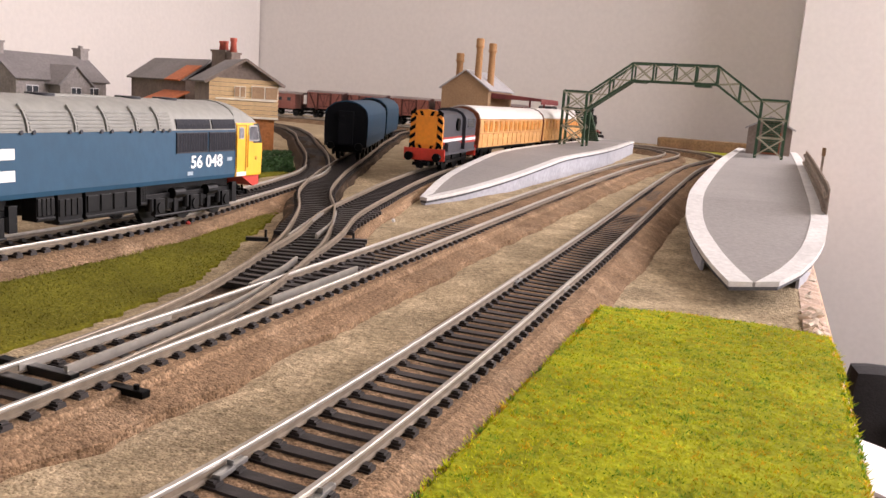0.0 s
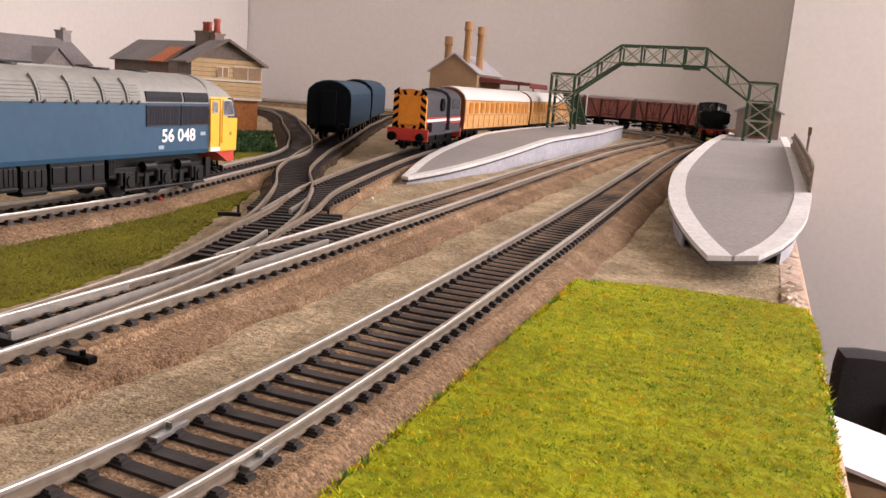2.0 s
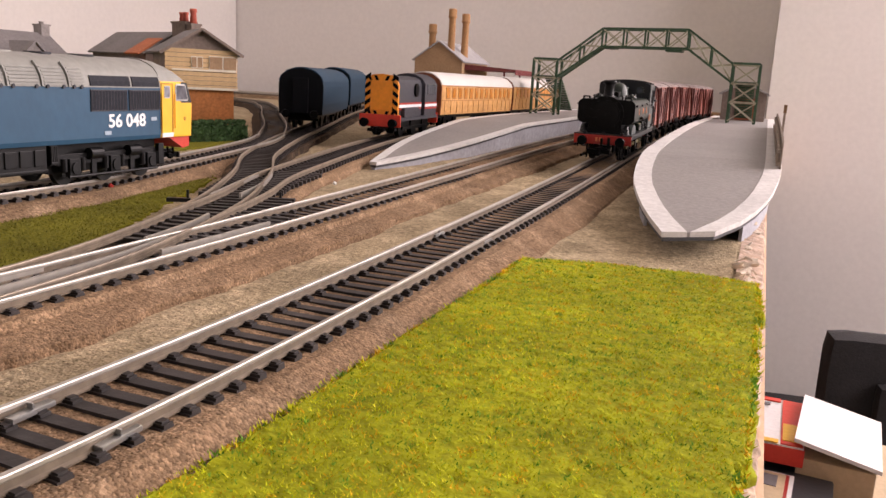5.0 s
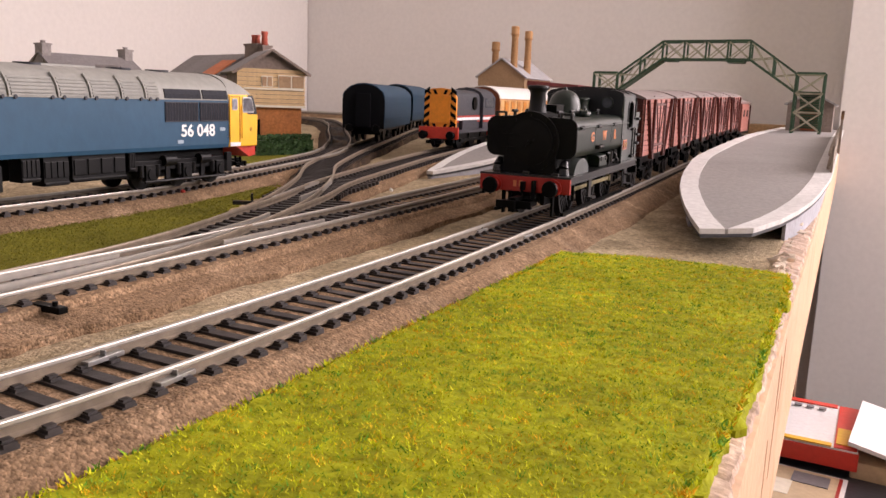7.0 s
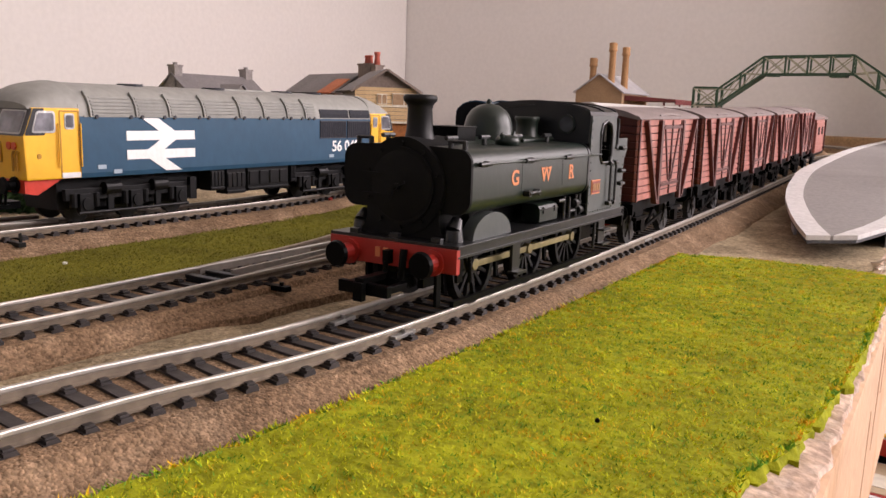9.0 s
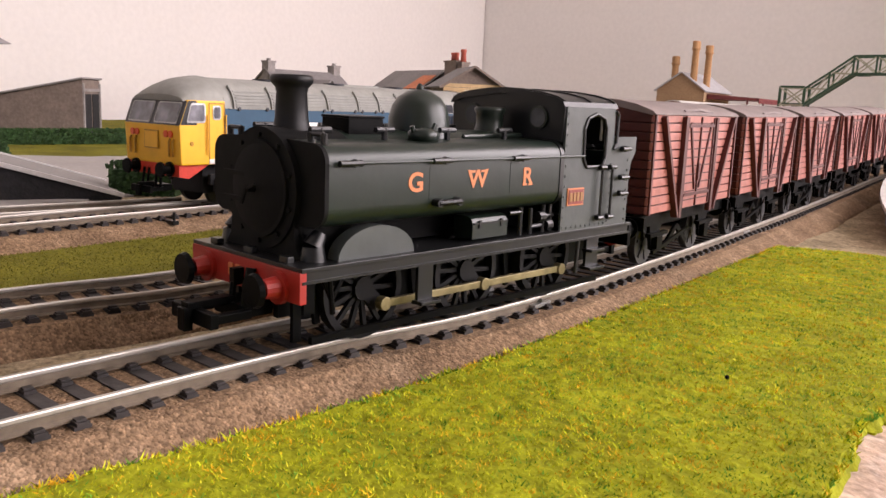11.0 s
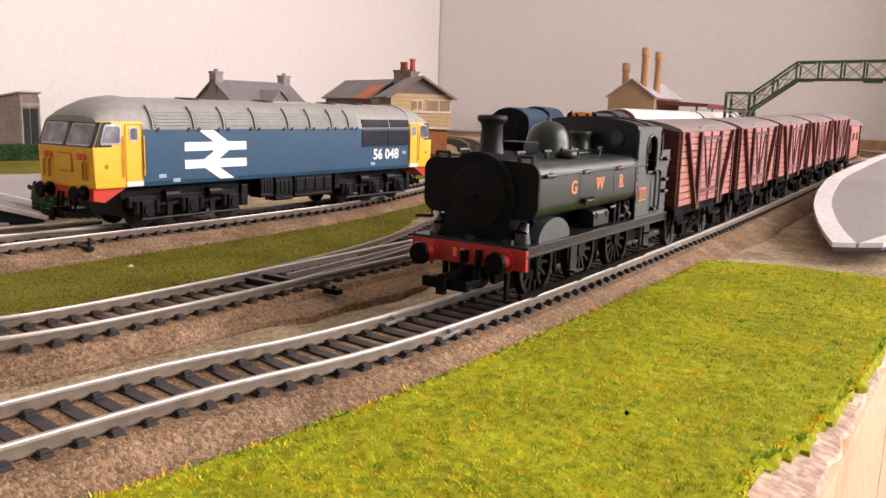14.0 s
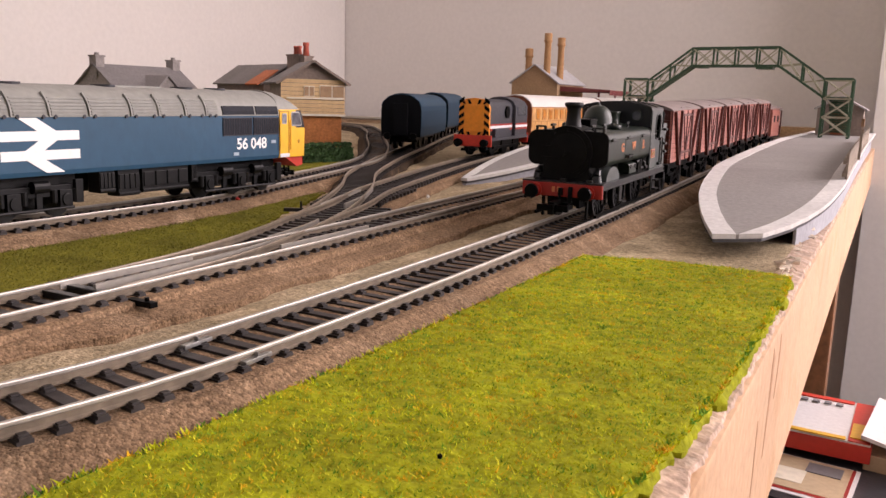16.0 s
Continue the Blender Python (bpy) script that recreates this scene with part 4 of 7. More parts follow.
def pannier():
    t = thing("tank_locomotive", "dark green pannier tank steam locomotive with red buffer beams", "locomotive")
    bm = bmesh.new()
    box(bm, 0, 3.5, 16.5, 34.4, 101, 0.8)
    plate = part("footplate", bm, M_LOCOBLACK, t, bevel=.15)
    for s in (-1, 1):
        bm = bmesh.new()
        box(bm, s * 16.5, 3.5, 15.2, 0.6, 100.6, 1.9)
        box(bm, s * 16.9, 3.5, 14.4, 0.5, 100.6, 0.5)
        part("valance", bm, M_LOCOBLACK, plate, "black running plate edge angle")
    bm = bmesh.new()
    for s in (-1, 1):
        box(bm, s * 6.2, 2.5, 10.6, 1.4, 98, 9)
    box(bm, 0, 10, 13, 10, 70, 4)
    part("frames", bm, M_BLACK, t)
    bm = bmesh.new()
    box(bm, 0, 10, 20.5, 15, 62, 6)
    box(bm, 0, -6, 12, 11, 26, 10)
    part("firebox", bm, M_BLACK, t)
    for s in (-1, 1):
        e = 54 if s > 0 else 47.4
        bm = bmesh.new()
        box(bm, 0, s * (e - .4), 13.5, 34, 1.4, 5.4)
        part("buffer_beam", bm, M_RED if s > 0 else M_BLACK, t, "red painted buffer beam" if s > 0 else "", bevel=.2)
        for x in (-11.2, 11.2):
            buffer(t, x, s * e, 12.9, s, 5.8, 3.0)
        coupling(t, s * (e - 3), s)
        bm = bmesh.new()
        box(bm, 0, s * (e + 1.2), 13, 1.4, 2.4, 3)
        rod(bm, (0, s * (e + 2), 12), (0, s * (e + 2.5), 7.5), .6, 8)
        rod(bm, (-4, s * (e + 1), 15), (-4.4, s * (e + 2.5), 8.5), .9, 8)
        part("draw_hook", bm, M_BLACK, t)
    # boiler, smokebox, panniers
    bm = bmesh.new()
    rod(bm, (0, 48.5, 28.5), (0, -17, 28.5), 10.2, 32)
    part("boiler", bm, M_LOCO, t, smooth=True)
    bm = bmesh.new()
    rod(bm, (0, 36, 28.3), (0, 50.6, 28.3), 10.8, 40)
    saddle = [(-13.0, 16.9), (-11.4, 17.4), (-10.2, 18.8), (-9.7, 21), (-9.9, 27), (9.9, 27), (9.7, 21), (10.2, 18.8), (11.4, 17.4), (13.0, 16.9)]
    prism(bm, saddle, "y", 37, 50.2)
    part("smokebox", bm, M_MATTBLACK, t, "matt black smokebox on its flared saddle", smooth=True)
    bm = bmesh.new()
    rod(bm, (0, 50.5, 28.3), (0, 51.2, 28.3), 8.6, 36)
    rod(bm, (0, 51.1, 28.3), (0, 51.9, 28.3), 8.2, 36, 5.0)
    for k in range(10):
        w = 2 * math.pi * (k + .5) / 10
        rod(bm, (9.4 * math.cos(w), 50.5, 28.3 + 9.4 * math.sin(w)), (9.4 * math.cos(w), 51.1, 28.3 + 9.4 * math.sin(w)), .5, 6)
    box(bm, 6.5, 51.7, 30.6, 7, .5, .8)
    box(bm, 6.5, 51.7, 26.0, 7, .5, .8)
    part("smokebox_door", bm, M_MATTBLACK, t, "dished black smokebox door", smooth=True)
    bm = bmesh.new()
    rod(bm, (0, 51.8, 28.3), (0, 53.4, 28.3), .7, 10)
    beam(bm, (0, 53.2, 28.3), (-2.6, 53.4, 29.4), .45, .45)
    beam(bm, (0, 53.5, 28.3), (1.0, 53.7, 25.6), .45, .45)
    part("door_dart", bm, M_MATTBLACK, t)
    for s in (-1, 1):
        prof = [(6.0, 22.9)] + [(13.5 + 3.4 * math.sin(k * math.pi / 16), 26.3 - 3.4 * math.cos(k * math.pi / 16)) for k in range(9)]
        prof += [(13.7 + 3.2 * math.cos(k * math.pi / 16), 33.7 + 3.2 * math.sin(k * math.pi / 16)) for k in range(9)] + [(6.0, 37.2)]
        bm = bmesh.new()
        prism(bm, [(s * a, b) for a, b in prof], "y", -16.8, 48.6)
        part("pannier_tank", bm, M_LOCO, t, "satin dark green side tank with rounded edges", smooth=True)
        # black sheet added over the tank's green front face
        bm = bmesh.new()
        prism(bm, [(s * (6 + (a - 6) * 1.004), 30 + (b - 30) * 1.01) for a, b in prof], "y", 48.55, 49.4)
        part("tank_front", bm, M_MATTBLACK, t, "matt black sheet added over the tank front")
        bm = bmesh.new()
        prism(bm, [(s * (6 + (a - 6) * 1.015), 30 + (b - 30) * 1.03) for a, b in prof], "y", -16.95, -15.6)
        part("tank_end_angle", bm, M_LOCOBLACK, t)
        bm = bmesh.new()
        for y in (1.5, 25):
            prism(bm, [(s * 16.86, 26.6), (s * 16.96, 26.6), (s * 16.96, 33.6), (s * 16.86, 33.6)], "y", y - .12, y + .12)
        part("tank_seam", bm, M_LOCO, t)
        bm = bmesh.new()
        rod(bm, (s * 17.6, 46.5, 33.8), (s * 17.6, -24, 33.8), .22, 8)
        part("handrail", bm, M_LOCO, t, "thin green handrail")
        for y in (44.5, 22.5, -.8):
            bm = bmesh.new()
            rod(bm, (s * 16.2, y - 1.1, 33.8), (s * 17.9, y - 1.1, 33.8), .7, 8)
            rod(bm, (s * 17.6, y - 2.4, 33.8), (s * 17.6, y + 2.4, 33.8), .55, 8)
            part("handrail_knob", bm, M_LOCOBLACK, t)
        for y in (20, 21.6):
            bm = bmesh.new()
            rod(bm, (s * 16.6, y + (y - 20.8) * 2.4, 26), (s * 18.6, y + (y - 20.8) * 2.4, 26), .8, 8)
            rod(bm, (s * 18.2, 17.8, 26), (s * 18.2, 23.8, 26), .6, 8)
            part("tank_clip", bm, M_LOCOBLACK, t)
        for y in (44, 29, 12, -6):
            bm = bmesh.new()
            rod(bm, (s * 8.5, y, 37), (s * 8.5, y, 39.3), .6, 8)
            rod(bm, (s * 8.5, y - 2.2, 39), (s * 8.5, y + 2.2, 39), .55, 8)
            part("lifting_ring", bm, M_LOCOBLACK, t)
        bm = bmesh.new()
        lathe(bm, [(3.0, 0), (3.0, 1.6), (2.4, 2.2), (.4, 2.5)], (s * 10.2, 20.5, 37.0), 16)
        rod(bm, (s * 10.2, 18.2, 38.2), (s * 10.2, 17.2, 40.2), .5, 8)
        rod(bm, (s * 10.2, 22.8, 38.2), (s * 10.2, 23.6, 39.8), .5, 8)
        part("tank_filler", bm, M_LOCO, t)
        # splasher, steps, injector, reservoir
        bm = bmesh.new()
        prism(bm, [(36.2 + 9.0 * math.cos(a * math.pi / 24), 16.9 + 5.6 * math.sin(a * math.pi / 24)) for a in range(25)], "x", s * 12.5 - .0, s * 15.6)
        part("splasher", bm, M_CABSHEEN, t, "green half round splasher, lightened for window sheen", smooth=True)
        bm = bmesh.new()
        rod(bm, (s * 12.4, 48.2, 16.9), (s * 12.4, 48.2, 19.4), 2.3, 12, 1.9)
        rod(bm, (s * 12.4, 48.2, 19.3), (s * 12.4, 46.8, 21.6), 1.9, 12, 1.2)
        part("steam_cock", bm, M_LOCOBLACK, t, "dark rounded casting beside the smokebox", smooth=True)
        bm = bmesh.new()
        prism(bm, [(s * 10, 17.4), (s * 15.2, 17.4), (s * 15.2, 20.6), (s * 14.7, 21.6), (s * 13.6, 22.0), (s * 10, 22.0)], "y", -.5, 10.5)
        part("toolbox", bm, M_LOCO, t, "green box with a rounded lid under the tank", bevel=.2)
        bm = bmesh.new()
        for y in (1.6, 8.4):
            box(bm, s * 15.3, y, 20.4, .4, .7, 1.6)
        box(bm, s * 15.3, 5, 20.6, .3, 10.6, .3)
        part("toolbox_hinge", bm, M_LOCOBLACK, t)
        for a, b in (((-13, 17), (-13, 23)), ((-15.5, 17), (-15.5, 23)), ((-12, 20.6), (-16.5, 20.6)), ((-5, 17), (-5, 23)), ((-5, 22), (-1, 22)), ((-8.5, 17), (-8.5, 22.6)), ((-8.5, 18.6), (-12.5, 18.6))):
            bm = bmesh.new()
            rod(bm, (s * 15, a[0], a[1]), (s * 15, b[0], b[1]), .5, 8)
            part("injector_pipe", bm, M_LOCOBLACK, t, smooth=True)
        for y, z in ((-11.4, 20.6), (-14.2, 18.6)):
            bm = bmesh.new()
            rod(bm, (s * 15.4, y + 1, z), (s * 15.4, y - 1, z), 1.2, 10)
            part("injector_valve", bm, M_LOCOBLACK, t, smooth=True)
        for y, w in ((24.0, 4.0), (-32.5, 5.0)):
            bm = bmesh.new()
            box(bm, s * 15.4, y, 10.9, .8, w, 8)
            box(bm, s * 16.2, y, 6.9, 2.8, w + 1.2, .7)
            if y < 0:
                box(bm, s * 16.2, y, 11.2, 2.8, w + .6, .7)
                rod(bm, (s * 16, y + 3.6, 15), (s * 16, y + 6.4, 14.4), .45, 8)
                rod(bm, (s * 16, y + 6.4, 14.4), (s * 16, y + 6.9, 6.2), .45, 8)
            part("step", bm, M_LOCOBLACK, t, bevel=.15)
        bm = bmesh.new()
        box(bm, s * 9.4, 49.5, 7.0, .8, 1.8, 10)
        box(bm, s * 16.2, 52.0, 12.4, .7, 2.2, 7)
        rod(bm, (s * 16, 47.4, 14.4), (s * 16, 46.6, 8.0), .5, 8)
        rod(bm, (s * 15.4, 49, 15.6), (s * 15.4, 46.5, 10.5), .5, 8)
        rod(bm, (s * 15.4, 46.5, 10.5), (s * 15.4, 43, 15.6), .5, 8)
        part("guard_iron", bm, M_BLACK, t)
        bm = bmesh.new()
        for y in (45, 20, -9):
            beam(bm, (s * 7.6, y, 13), (s * 7.6, y - 1.4, 4), .8, 1.3)
        box(bm, s * 12.9, 5, 2.9, 1.0, 88, 1.3)
        part("brake_rigging", bm, M_BLACK, t)
        # cab side with its opening
        bm = bmesh.new()
        x = s * 16.4
        arch = [(-24.3, 33), (-24.0, 39.8), (-25.2, 42.2), (-28.6, 43.2), (-31.8, 42.2), (-33.1, 39.8), (-33.1, 33), (-32, 31.2), (-25.6, 31.2)]
        hole = [bm.verts.new((x, a, b)) for a, b in arch]
        rim = [bm.verts.new((x, a, b)) for a, b in ((-17, 33), (-17, 40), (-17, 44.8), (-28.6, 44.8), (-36.6, 44.8), (-36.6, 40), (-36.6, 33), (-36.6, 16.8), (-17, 16.8))]
        n = len(arch)
        fs = [bm.faces.new((hole[i], hole[(i + 1) % n], rim[(i + 1) % n], rim[i])) for i in range(n)]
        ex = bmesh.ops.extrude_face_region(bm, geom=fs)["geom"]
        for v in ex:
            if isinstance(v, bmesh.types.BMVert):
                v.co.x += s * .6
        bmesh.ops.recalc_face_normals(bm, faces=bm.faces)
        side = part("cab_side", bm, M_CABSHEEN, t, "green cab side with rounded opening, lightened for window sheen", scale=MM)
        bm = bmesh.new()
        for (a0, b0), (a1, b1) in zip(arch, arch[1:] + arch[:1]):
            rod(bm, (s * 17.05, a0, b0), (s * 17.05, a1, b1), .42, 8)
        part("opening_beading", bm, M_LOCOBLACK, side, "dark beading round the cab opening", smooth=True)
        bm = bmesh.new()
        for k in range(12):
            box(bm, s * 17.02, -17.7, 17.8 + k * 2.3, .3, .45, .45)
        for k in range(9):
            box(bm, s * 17.02, -19.4 - k * 1.9, 17.6, .3, .45, .45)
            box(bm, s * 17.02, -36.0, 18 + k * 1.7, .3, .45, .45)
        for k in range(8):
            box(bm, s * 17.02, -43.6, 18 + k * 2.4, .3, .45, .45)
        tagged(part("rivets", bm, M_CABSHEEN, side), kind="stuff")
        for y in (-31.2, -35.4):
            bm = bmesh.new()
            rod(bm, (s * 18, y, 19), (s * 18, y, 31.4), .36, 8)
            for z in (19.2, 31.0):
                rod(bm, (s * 16.8, y, z), (s * 18.2, y, z), .7, 8)
                rod(bm, (s * 18, y - 1.1, z), (s * 18, y + 1.1, z), .6, 8)
            part("cab_handrail", bm, M_LOCOBLACK, side, "thin black handrail")
        bm = bmesh.new()
        rod(bm, (s * 17.2, -36.6, 44.0), (s * 17.2, -37.6, 43.0), .4, 8)
        rod(bm, (s * 17.2, -37.6, 43.0), (s * 17.2, -37.4, 36.4), .4, 8)
        rod(bm, (s * 17.2, -37.4, 36.4), (s * 17.2, -36.4, 35.2), .4, 8)
        part("rear_handrail", bm, M_LOCOBLACK, side)
        bm = bmesh.new()
        box(bm, s * 17.1, -22.0, 24.6, .3, 6.4, 4.0)
        part("cabside_plate", bm, M_GOLD, side, "small red and gold number plate", bevel=.1)
        bm = bmesh.new()
        box(bm, s * 17.2, -22.0, 24.6, .3, 5.7, 3.3)
        part("plate_ground", bm, M_PLATERED, side)
        for k in range(4):
            bm = bmesh.new()
            box(bm, s * 17.3, -20.0 - k * 1.35, 24.6, .3, .95, 2.0)
            part("plate_bar", bm, M_OCHRE, side)
        # bunker side, with lamp irons
        bm = bmesh.new()
        prism(bm, [(-36.6, 16.8), (-44.6, 16.8), (-44.6, 29), (-45.2, 32), (-46.8, 34.2), (-46.9, 38.0), (-36.6, 38.0)], "x", s * 16.2, s * 16.95)
        bunker = part("bunker_side", bm, M_CABSHEEN, t)
        for z in (24.5, 28.4, 35.2):
            bm = bmesh.new()
            rod(bm, (s * 16.9, -40.4, z), (s * 18.6, -40.4, z), .7, 8)
            rod(bm, (s * 18.3, -38.6, z), (s * 18.3, -42.2, z), .5, 8)
            part("lamp_bracket", bm, M_LOCOBLACK, bunker)
        turn = pose(0, 0, 0, 90, 0, 90 * s)
        for ch, y in zip("GWR" if s < 0 else "RWG", (28.6, 11.6, -4.2) if s < 0 else (-4.2, 11.6, 28.6)):
            letters("lettering", ch, 4.9, Matrix.Translation((s * .01694, y * MM, .0298)) @ turn @ Matrix.Diagonal((1.12, 1, 1, 1)), M_GOLD, t)
            bm = bmesh.new()
            for v, w, q in {"G": ((-.95, -.2, 1.3),), "W": ((1.6, 1.65, 1.5), (-1.6, 1.65, 1.5), (0, 1.65, 1.0)), "R": ((.85, 1.6, 1.2), (.85, -1.6, 1.4), (-1.0, -1.6, 1.3))}[ch]:
                box(bm, s * 16.97, y - s * v, 29.8 + w, .1, q, .45)
            part("letter_serif", bm, M_GOLD, t)
    bm = bmesh.new()
    prism(bm, [(-16.2, 16.8), (16.2, 16.8), (16.2, 36), (-16.2, 36)], "y", -45.2, -44.4)
    box(bm, 0, -40.5, 34, 32, 8, 1)
    part("bunker_back", bm, M_LOCO, t)
    bm = bmesh.new()
    for k in range(60):
        a, b, c = random.uniform(-14, 14), random.uniform(-44, -38), random.uniform(34.5, 37)
        box(bm, a, b, c, random.uniform(1.5, 3), random.uniform(1.5, 3), random.uniform(1.5, 3), Euler((random.random(), random.random(), random.random())).to_matrix().to_4x4())
    tagged(part("coal", bm, M_MATTBLACK, t), kind="stuff")
    roofline = [(-17.1, 44.6), (-16.5, 45.7), (-14.8, 46.5), (-11, 47.3), (-5, 48.0), (0, 48.2), (5, 48.0), (11, 47.3), (14.8, 46.5), (16.5, 45.7), (17.1, 44.6)]
    bm = bmesh.new()
    prism(bm, roofline + [(16.3, 44.6), (13.8, 45.7), (0, 47.3), (-13.8, 45.7), (-16.3, 44.6)], "y", -37.4, -15.8)
    roof = part("cab_roof", bm, M_LOCOBLACK, t, "dark curved cab roof with rain strips", smooth=True)
    bm = bmesh.new()
    for y in (-16.4, -26.5, -36.6):
        for (a, b), (c, d) in zip(roofline[1:], roofline[2:-1]):
            beam(bm, (a, y, b + .15), (c, y, d + .15), .6, .4)
    part("roof_rib", bm, M_LOCOBLACK, roof)
    for y in (-17.2, -36.4):
        bm = bmesh.new()
        prism(bm, [(-16.3, 37.0 if y > -20 else 36), (16.3, 37.0 if y > -20 else 36)] + [(a * .98, b - .5) for a, b in reversed(roofline)], "y", y, y + .8)
        part("cab_end", bm, M_LOCOBLACK, t, "black cab sheet with round windows")
    for x in (-9.8, 9.8):
        bm = bmesh.new()
        rod(bm, (x, -16.5, 42), (x, -15.9, 42), 2.6, 20)
        w = part("spectacle_frame", bm, M_LOCO, t, smooth=True)
        bm = bmesh.new()
        rod(bm, (x, -16.2, 42), (x, -15.8, 42), 2.1, 20)
        part("spectacle_window", bm, M_DKGLASS, w, smooth=True)
    bm = bmesh.new()
    box(bm, 0, -27, 17.2, 31, 19, .8)
    box(bm, 0, -18.4, 28, 20, 2, 20)
    part("cab_interior", bm, M_MATTBLACK, t)
    for k in range(6):
        bm = bmesh.new()
        rod(bm, (-14 + k * 5.6, -35.6, 37), (-14 + k * 5.6, -35.6, 45), .4, 6)
        part("window_bar", bm, M_STEEL, t)
    # mountings
    bm = bmesh.new()
    lathe(bm, [(6.6, -1.2), (5.2, .2), (4.0, 1.0), (3.3, 2.4), (3.0, 4), (2.75, 8.6), (2.9, 8.9), (2.9, 9.3), (3.3, 9.8), (3.8, 10.3), (3.9, 11.1), (3.6, 11.6), (2.9, 11.7), (2.5, 9.0), (0.2, 8.8)], (0, 43.9, 36.6), 32)
    part("chimney", bm, M_UNDER, t, "black flared chimney")
    bm = bmesh.new()
    lathe(bm, [(7.6, 0), (6.8, .9), (6.4, 2.2), (6.3, 5.2), (5.7, 7.6), (4.5, 9.4), (2.6, 10.6), (.9, 11.0), (.6, 11.8), (.3, 12.2)], (0, 11.8, 35.9), 32)
    part("dome", bm, M_LOCO, t, "rounded dark green steam dome", smooth=True)
    bm = bmesh.new()
    lathe(bm, [(4.6, 0), (3.6, 1.2), (3.1, 3), (3.1, 5.4), (3.6, 6.4), (3.4, 7.0), (2.4, 7.0), (2.2, 5)], (0, -10.8, 36.8), 24)
    part("safety_valve_cover", bm, M_LOCO, t)
    bm = bmesh.new()
    box(bm, 0, 29.6, 39.2, 8, 8.6, 3.8)
    box(bm, 0, 29.6, 41.1, 8.4, 9, .5)
    part("tool_box", bm, M_BLACK, t, bevel=.3)
    for s in (-1, 1):
        bm = bmesh.new()
        rod(bm, (s * 14.4, 47.6, 38.4), (s * 10.4, 47.6, 38.4), .4, 8)
        for x in (14.2, 10.6):
            rod(bm, (s * x, 47.6, 36.4), (s * x, 47.6, 38.6), .6, 8)
        part("front_grab_rail", bm, M_LOCOBLACK, t)
        bm = bmesh.new()
        rod(bm, (s * 6.5, 5, 37.6), (s * 6.5, -14, 37.9), .5, 8)
        part("top_feed_pipe", bm, M_LOCO, t, smooth=True)
    for x in (-11, 0, 11):
        bm = bmesh.new()
        box(bm, x, 52.6, 17.4, 2.4, 1.4, 1.2)
        part("lamp_iron", bm, M_LOCOBLACK, t, bevel=.2)
    for k in range(2):
        bm = bmesh.new()
        box(bm, 3.4 - k * 2.2, 54.4, 13.6, 1.2, .4, 2.2)
        part("beam_number_bar", bm, M_GOLD, t)
    sets = [wheelset(t, y, 9.6, 14, half=8.6, material=M_LOCOWHEEL) for y in (34.2, 5.6, -22)]
    rods = []
    for s in (-1, 1):
        r = new("coupling_rod")
        r.empty_display_size = .004
        r.parent = t
        r.matrix_local = pose(s * .0118, .0022, .0096)
        bm = bmesh.new()
        box(bm, 0, 3.9, 0, .9, 57, 1.5)
        for y in (32.0, 3.4, -24.2):
            rod(bm, (-.9, y, 0), (.9 if s < 0 else 1.2, y, 0), 1.35, 14)
        part("rod", bm, M_BRASS, r, "oily brass coloured rod", bevel=.2)
        rods.append((r, s))
    return t, sets, rods


